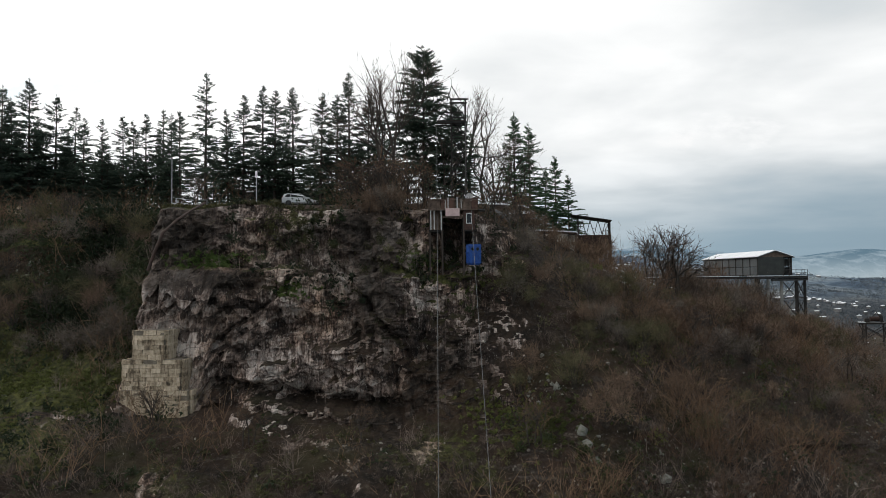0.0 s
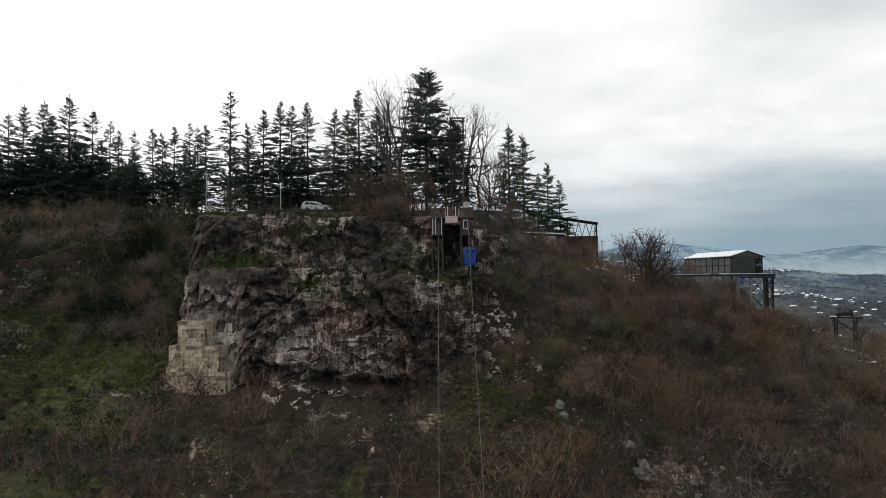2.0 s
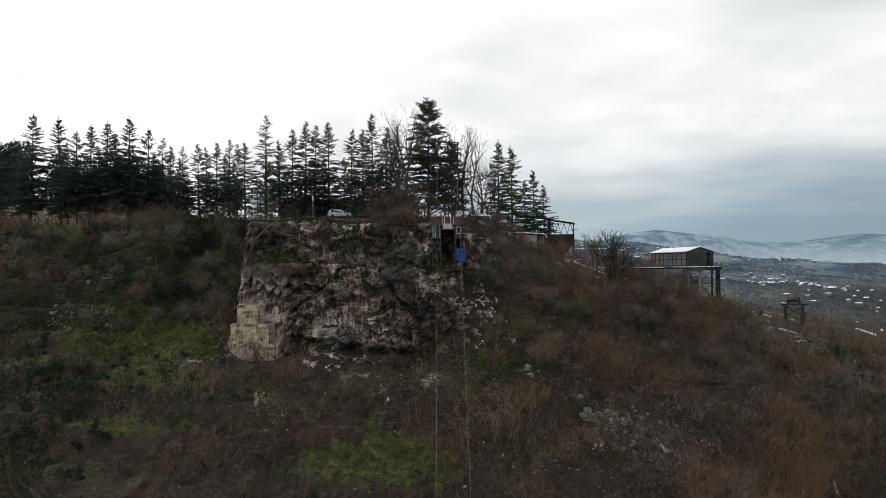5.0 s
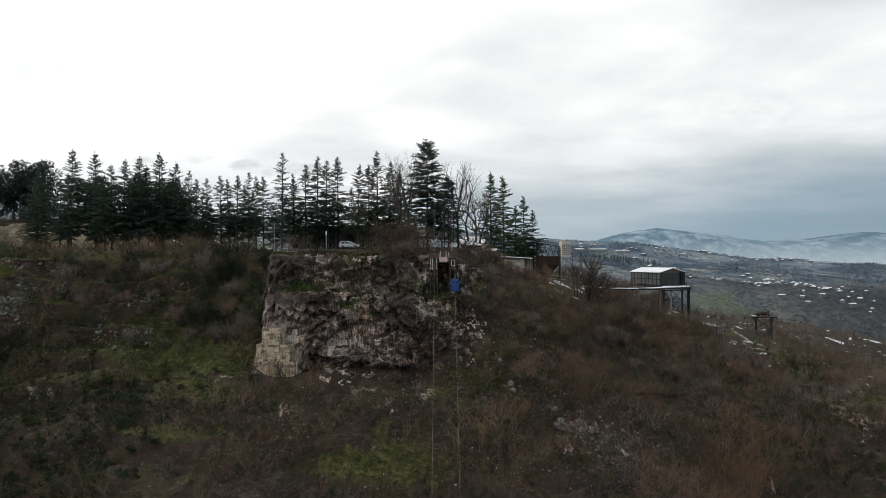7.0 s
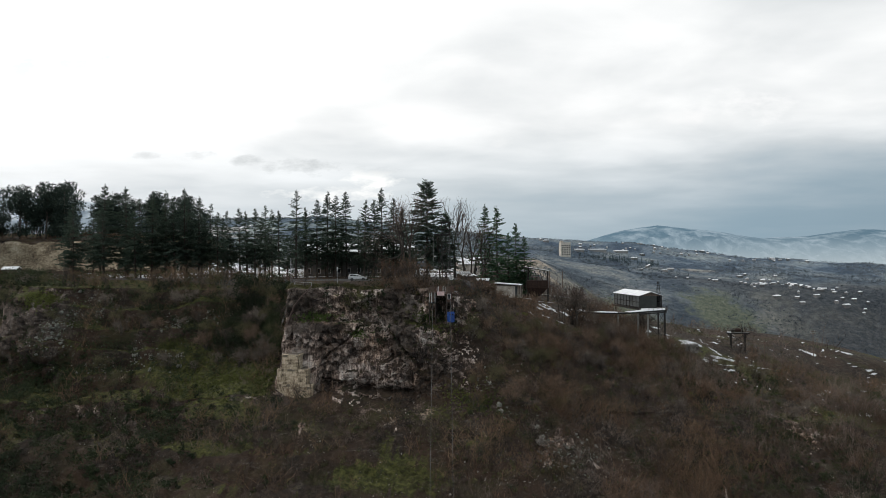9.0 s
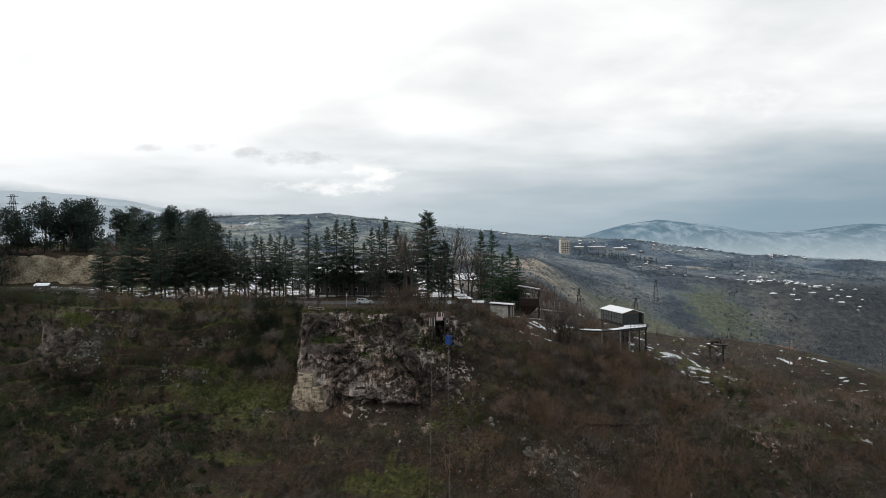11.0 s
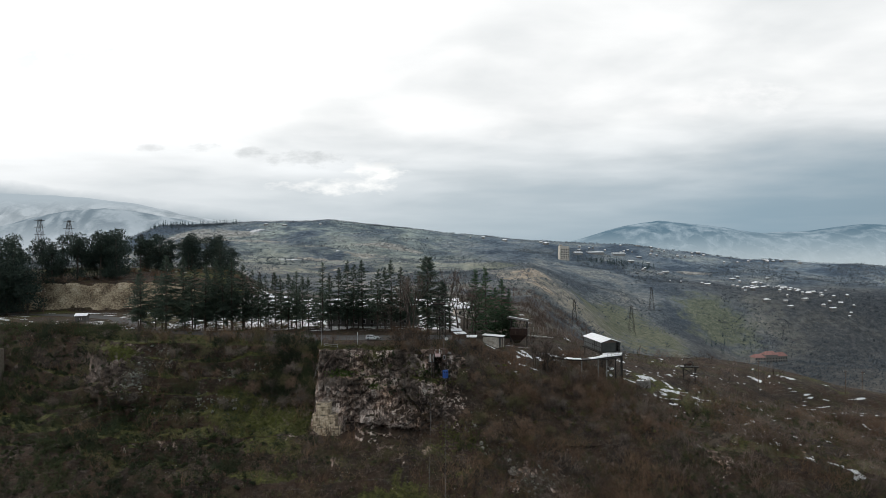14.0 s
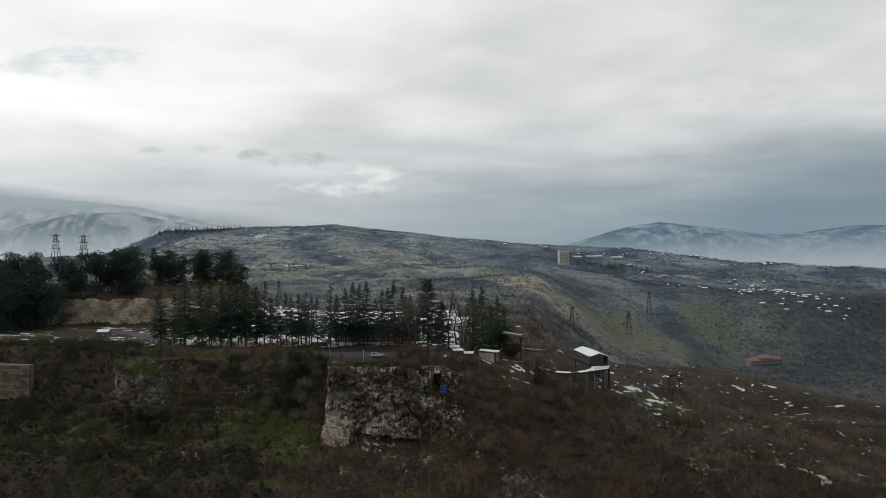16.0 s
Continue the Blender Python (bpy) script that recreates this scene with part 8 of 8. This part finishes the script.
def yard_clutter():
    """A low wall beyond the hopper and old timbers left beside it."""
    a, b = Vector((32.5, 163.5)), Vector((44.0, 168.0))
    ob = thing("low_wall", "low pale concrete yard wall beyond the hopper", "wall", pose(0, 0, 0))
    for k in range(5):
        p, q = a.lerp(b, k / 5), a.lerp(b, (k + 1) / 5)
        z = height((p.x + q.x) / 2, (p.y + q.y) / 2)
        part("wall_panel", Shape().beam((p.x, p.y, z + 0.6), (q.x, q.y, z + 0.6), 2.0, 0.25), CONCRETE, ob)
    r = random.Random(15)
    for k in range(7):
        x, y, turn = 22.5 + 1.35 * k + r.uniform(-0.4, 0.4), 127.5 + 0.6 * k + r.uniform(-0.8, 0.8), r.uniform(8, 26)
        long = r.uniform(3.0, 6.0)
        ob = thing("timber_beam", "weathered timber beam lying on the ground by the hopper", "beam", pose(x, y, height(x, y) + 0.05, 0, 0, turn), "loose timbers")
        part("beam", Shape().box((long, 0.24, 0.22), (0, 0, 0.1), chamfer=0.03), OLD_WOOD, ob)
        part("snow", Shape().box((long * 0.4, 0.18, 0.05), (long * r.uniform(-0.2, 0.2), 0, 0.235), chamfer=0.01), SNOW, ob, "thin strip of snow")


yard_clutter()


def house(name, label, category, m, w, d, h, rise, wall, roof, snow, cols, floors, group="", win=(0.9, 1.3)):
    """A house with gable roof and windows set into its front and side. Local front faces -y."""
    ob = thing(name, label, category, m, group)
    part("wall_block", Shape().box((w, d, h + 0.6), (0, 0, h / 2 - 0.3)), wall, ob)
    g = Shape().add([(-w / 2, -d / 2, h), (-w / 2, d / 2, h), (-w / 2, 0, h + rise), (w / 2, -d / 2, h), (w / 2, d / 2, h), (w / 2, 0, h + rise)], [(0, 2, 1), (3, 4, 5), (0, 3, 5, 2), (1, 2, 5, 4)])
    part("gable", g, wall, ob)
    a = math.atan2(rise, d / 2)
    for side in (-1, 1):
        mm = Matrix.Rotation(-side * a, 4, "X")
        cy = side * (d / 4 + 0.15)
        rz = h + rise / 2 - 0.05
        part("roof_slope", Shape().box((w + 0.8, d / 2 / math.cos(a) + 0.5, 0.14), (0, cy, rz + 0.1), mm), roof, ob)
        if snow:
            part("roof_snow", Shape().box((w + 0.6, d / 2 / math.cos(a) + 0.35, 0.2), (0, cy, rz + 0.27), mm), ROOF_SNOW, ob, "white snow on the roof")
    for f in range(floors):
        for c in range(cols):
            x = (c + 0.5) * w / cols - w / 2
            z = (f + 0.55) * h / floors
            frame_ob = part("window", Shape().box((win[0] + 0.24, 0.12, 0.12), (x, -d / 2 - 0.03, z - win[1] / 2)).box((win[0] + 0.24, 0.12, 0.12), (x, -d / 2 - 0.03, z + win[1] / 2)).box((0.12, 0.12, win[1]), (x - win[0] / 2, -d / 2 - 0.03, z)).box((0.12, 0.12, win[1]), (x + win[0] / 2, -d / 2 - 0.03, z)), WHITE, ob)
            part("pane", Shape().box((win[0], 0.04, win[1]), (x, -d / 2 - 0.01, z)), GLASS, frame_ob)
    return ob


house("dormitory", "two-storey grey rendered house behind the cedars", "house", pose(-22.5, 139, height(-22.5, 135) - 0.1), 31, 11, 6.6, 2.6, WALL_GREY, RUST, True, 11, 2)
house("white_roof_house", "small house with a snow-white roof among trees", "house", pose(9.3, 176, height(9.3, 172) - 0.1, 0, 0, 8), 7.5, 8, 3.6, 2.0, PLASTER, RUST, True, 2, 1)
house("pink_house", "small pink rendered house half hidden by trees", "house", pose(-11.0, 152, height(-11, 148) - 0.1, 0, 0, -5), 5.0, 6, 4.2, 1.5, PINK_WALL, RUST, True, 2, 1)
for k, (x, y, w, a) in enumerate([(-136, 159, 4.0, 12)]):
    house("roadside_shed", "low roadside shed with snow on its roof", "shed", pose(x, y, height(x, y) - 0.1, 0, 0, a), w, 4, 2.2, 0.7, WALL_GREY, RUST, True, 1, 1, "roadside sheds", (0.6, 0.7))

# loose wires on the slope
def wire(a, b, sag, label):
    a, b = Vector(a), Vector(b)
    return rope("overhead_wire", label, [tuple(a.lerp(b, k / 16) - Vector((0, 0, sag * 4 * (k / 16) * (1 - k / 16)))) for k in range(17)], 0.03, STEEL)


wire((61.2, 124.8, -5.4), (96.0, 166.0, -15.8), 1.0, "thin black wire from the platform to the trestle")
wire((96.0, 166.0, -15.8), (134.7, 196, -20.5), 1.5, "thin black wire from the trestle to a pole")
wire((134.7, 196, -20.5), (179, 211, -30.0), 1.5, "thin black wire between two utility poles")
wire((-91.0, 124.0, 17.0), (-103.0, 127.0, 7.5), 0.3, "pale guy wire hanging beside the cedars")

# ---- far village, pylons and mountains ----
def far_house(m, w, d, h, hip, roof, k):
    ob = thing("far_house", "distant house with a snow-covered roof in the village" if roof is ROOF_SNOW else "distant pale house with a red tiled roof in the valley", "house", m, "village houses")
    part("wall_block", FAR_BOX, None, ob, at=Matrix.Diagonal((w, d, h, 1)))
    part("roof", FAR_HIP if hip else FAR_GABLE, None, ob, at=Matrix.Translation((0, 0, h)) @ Matrix.Diagonal((w * 1.15, d * 1.15, h * 0.42, 1)))
    return ob


FAR_BOX = Shape().box((1, 1, 1.5), (0, 0, 0.25)).mesh("walls", FAR_WALL)
FAR_HIP = Shape().add([(-0.5, -0.5, 0), (0.5, -0.5, 0), (0.5, 0.5, 0), (-0.5, 0.5, 0), (-0.18, 0, 1), (0.18, 0, 1)], [(0, 1, 5, 4), (1, 2, 5), (2, 3, 4, 5), (3, 0, 4), (3, 2, 1, 0)]).mesh("roof", ROOF_SNOW)
FAR_GABLE = Shape().add([(-0.5, -0.5, 0), (0.5, -0.5, 0), (0.5, 0.5, 0), (-0.5, 0.5, 0), (-0.5, 0, 1), (0.5, 0, 1)], [(0, 1, 5, 4), (1, 2, 5), (2, 3, 4, 5), (3, 0, 4), (3, 2, 1, 0)]).mesh("roof", ROOF_SNOW)
vr = random.Random(77)
taken = []
for cx, cy, sx, sy, count in ((505, 1085, 32, 38, 44), (545, 1010, 24, 28, 20), (400, 1340, 90, 18, 16), (560, 1390, 110, 14, 16), (330, 1180, 40, 30, 7), (240, 1330, 50, 30, 6), (400, 1050, 22, 12, 4), (-300, 1370, 40, 12, 3), (60, 1380, 60, 20, 3)):
    made = 0
    while made < count:
        x, y = vr.gauss(cx, sx), vr.gauss(cy, sy)
        if all(abs(x - a) + abs(y - b) > 13 for a, b in taken):
            taken.append((x, y))
            w = vr.choice((2.8, 3.4, 4.0, 4.8, 5.6, 8.5)) * vr.uniform(0.85, 1.15)
            far_house(pose(x, y, height(x, y), 0, 0, vr.uniform(-30, 30)), w, w * vr.uniform(0.7, 1.0), vr.uniform(2.0, 3.6), vr.random() < 0.6, ROOF_SNOW, made)
            made += 1
# the valley house with red roofs
x, y = 398, 815
g = height(x, y)
ob = thing("valley_house", "pale stone house with red tiled roofs in the valley", "house", pose(x, y, g, 0, 0, 12))
for k, (dx, w, h) in enumerate(((-16, 14, 7), (0, 16, 10), (15, 13, 8))):
    part("wing", Shape().box((w, 11, h + 4), (dx, 0, h / 2 - 2)), CONCRETE, ob)
    part("roof", Shape().add([(dx - w * 0.55, -6.2, h), (dx + w * 0.55, -6.2, h), (dx + w * 0.55, 6.2, h), (dx - w * 0.55, 6.2, h), (dx - w * 0.3, 0, h + 4), (dx + w * 0.3, 0, h + 4)], [(0, 1, 5, 4), (1, 2, 5), (2, 3, 4, 5), (3, 0, 4)]), RED_ROOF, ob)
    for c in range(4):
        for f in range(2):
            part("window", Shape().box((1.3, 0.2, 1.8), (dx - w / 2 + (c + 0.5) * w / 4, -5.55, 2.0 + f * 3.4)), GLASS, ob)
# the ruined tower block on the ridge
x, y = 201, 1212
g = height(x, y)
ob = thing("tower_block", "weathered pale tower block standing on the far ridge", "tower block", pose(x, y, g, 0, 0, 10))
part("block", Shape().box((17, 12, 28), (0, 0, 10)), PLASTER, ob)
part("stair_tower", Shape().box((5, 5, 31), (-5, 2, 11.5)), PLASTER, ob)
for f in range(6):
    for c in range(5):
        part("window", Shape().box((1.7, 0.3, 1.7), (-6.4 + c * 3.2, -6.05, 3 + f * 3.1)), GLASS, ob)
for k, (x, y, w, h) in enumerate(((272, 1290, 30, 3.2), (236, 1270, 14, 3.2), (318, 1300, 22, 3.2))):
    far = thing("long_hall", "long low building with snow-white roof on the ridge", "hall", pose(x, y, height(x, y), 0, 0, 6), "ridge halls")
    part("wall_block", Shape().box((w, 14, h + 4), (0, 0, h / 2 - 2)), FAR_WALL, far)
    part("roof", Shape().box((w + 1.5, 15.5, 0.8), (0, 0, h + 0.4), Matrix.Rotation(radians(4), 4, "X")), ROOF_SNOW, far)


def pylon(x, y, tall, k=0):
    ob = thing("power_pylon", "grey steel lattice power pylon on the hillside", "pylon", pose(x, y, height(x, y) - 1), "power pylons")
    a, b = tall * 0.11, tall * 0.02
    lattice(ob, ([(-a, -a), (a, -a), (a, a), (-a, a)], [(-b, -b), (b, -b), (b, b), (-b, b)]), 0, tall, 5, 0.19, STEEL)
    for q in (0.72, 0.85, 0.97):
        part("cross_arm", Shape().beam((-tall * 0.10, 0, tall * q), (tall * 0.10, 0, tall * q), 0.26), STEEL, ob)


for x, y, tall in ((214, 760, 34), (276, 905, 34), (115, 560, 22), (-249, 332, 34), (-234, 338, 34), (-163, 520, 19), (-157, 545, 19), (-185, 330, 24)):
    pylon(x, y, tall)


def hazy(name, snowy, wood, floor_z, top_z, veil_low, veil_high, thin, lost=0.0):
    """Mountains far behind everything; kilometres of mist are painted on as emission in the sky's tones, by height."""
    m, t, b = material(name)
    pos = node(t, "ShaderNodeNewGeometry").outputs["Position"]
    sep = node(t, "ShaderNodeSeparateXYZ", {0: pos})
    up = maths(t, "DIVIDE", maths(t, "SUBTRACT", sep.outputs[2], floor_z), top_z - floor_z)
    lie = node(t, "ShaderNodeAttribute")
    lie.attribute_name = "snow"
    n = node(t, "ShaderNodeTexNoise", {"Vector": pos, "Scale": 0.010, "Detail": 10.0, "Roughness": 0.8}).outputs[0]
    f = maths(t, "ADD", maths(t, "MULTIPLY", lie.outputs["Fac"], 0.42), maths(t, "MULTIPLY", n, 0.75))
    col = ramp(t, f, [(0.50, wood), (0.60, tuple(0.65 * a + 0.35 * c for a, c in zip(wood, snowy))), (0.74, snowy)])
    # painted mist: its share dims the base colour and adds the veil's glow
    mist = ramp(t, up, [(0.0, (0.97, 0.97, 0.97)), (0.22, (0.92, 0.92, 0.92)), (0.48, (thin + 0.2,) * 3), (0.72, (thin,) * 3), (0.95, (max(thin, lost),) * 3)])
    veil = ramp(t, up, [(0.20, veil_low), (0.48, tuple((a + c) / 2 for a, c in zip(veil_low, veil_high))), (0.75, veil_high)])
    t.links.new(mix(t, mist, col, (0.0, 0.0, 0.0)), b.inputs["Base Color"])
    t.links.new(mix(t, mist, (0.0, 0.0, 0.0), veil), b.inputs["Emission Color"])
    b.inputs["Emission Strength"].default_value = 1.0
    b.inputs["Roughness"].default_value = 1.0
    b.inputs["Specular IOR Level"].default_value = 0.0
    return m


def range_mesh(name, xs, crest, near, far, foot, seed):
    """A mountain range: crest heights along x, falling to the foot before and behind, cut by gullies."""
    s = np.linspace(xs[0], xs[-1], 260)
    q = np.linspace(0, 1, 60)
    X = np.tile(s, (60, 1))
    Y = near + (far - near) * q[:, None] + 0 * X
    top = np.interp(s, xs, crest)
    rise = np.where(q < 0.72, smooth(0, 0.72, q) ** 0.9, 1 - 0.8 * smooth(0.72, 1.0, q))[:, None]
    Z = foot + (top - foot)[None, :] * rise
    skew = X + 320 * fbm(X * 0.0021, Y * 0.0021, 0, seed + 3, 3)
    spur = np.abs(fbm(skew * 0.0058 + 1.8 * rise, Y * 0.0030, 0, seed, 5)) * 2
    cut = np.abs(fbm(skew * 0.015 + 2.4 * rise, Y * 0.011, 0, seed + 9, 4)) * 2
    Z = Z - (top - foot)[None, :] * (0.75 * spur + 0.45 * cut) * (rise * (1 - rise)) * 2 + 10 * fbm(X * 0.01, Y * 0.01, 0, seed + 5, 3) * rise
    me = sheet_mesh(name, X, Y, Z)
    lean = np.gradient(Z, axis=1) / np.gradient(X, axis=1)
    at = me.attributes.new("snow", "FLOAT", "POINT")
    at.data.foreach_set("value", np.clip(0.42 - 0.35 * lean + 0.30 * (rise - 0.6) + 1.3 * fbm(skew * 0.014, Y * 0.020, 0, seed + 7, 4), 0, 1).astype(np.float32).ravel())
    return me


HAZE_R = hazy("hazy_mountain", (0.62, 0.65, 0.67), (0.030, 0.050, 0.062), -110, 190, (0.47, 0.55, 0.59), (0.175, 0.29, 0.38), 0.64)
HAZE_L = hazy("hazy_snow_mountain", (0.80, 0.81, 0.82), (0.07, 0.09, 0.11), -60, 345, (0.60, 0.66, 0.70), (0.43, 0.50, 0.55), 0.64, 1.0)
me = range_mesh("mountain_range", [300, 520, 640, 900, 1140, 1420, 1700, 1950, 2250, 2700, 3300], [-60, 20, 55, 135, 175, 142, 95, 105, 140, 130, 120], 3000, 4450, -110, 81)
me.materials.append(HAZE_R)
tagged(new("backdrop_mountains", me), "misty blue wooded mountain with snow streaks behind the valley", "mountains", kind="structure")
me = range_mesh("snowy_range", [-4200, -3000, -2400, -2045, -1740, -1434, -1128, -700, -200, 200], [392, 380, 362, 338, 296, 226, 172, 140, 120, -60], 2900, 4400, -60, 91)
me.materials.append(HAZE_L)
tagged(new("backdrop_snow_range", me), "pale snow-covered mountains fading into cloud", "mountains", kind="structure")

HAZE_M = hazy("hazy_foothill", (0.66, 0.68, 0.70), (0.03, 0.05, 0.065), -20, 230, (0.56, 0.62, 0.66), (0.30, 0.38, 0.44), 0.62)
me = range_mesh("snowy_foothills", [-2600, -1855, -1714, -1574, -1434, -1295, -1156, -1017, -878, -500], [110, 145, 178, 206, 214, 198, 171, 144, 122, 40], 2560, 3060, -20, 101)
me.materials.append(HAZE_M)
tagged(new("backdrop_foothills", me), "snow-streaked grey foothills in front of the snowy range", "hills", kind="structure")
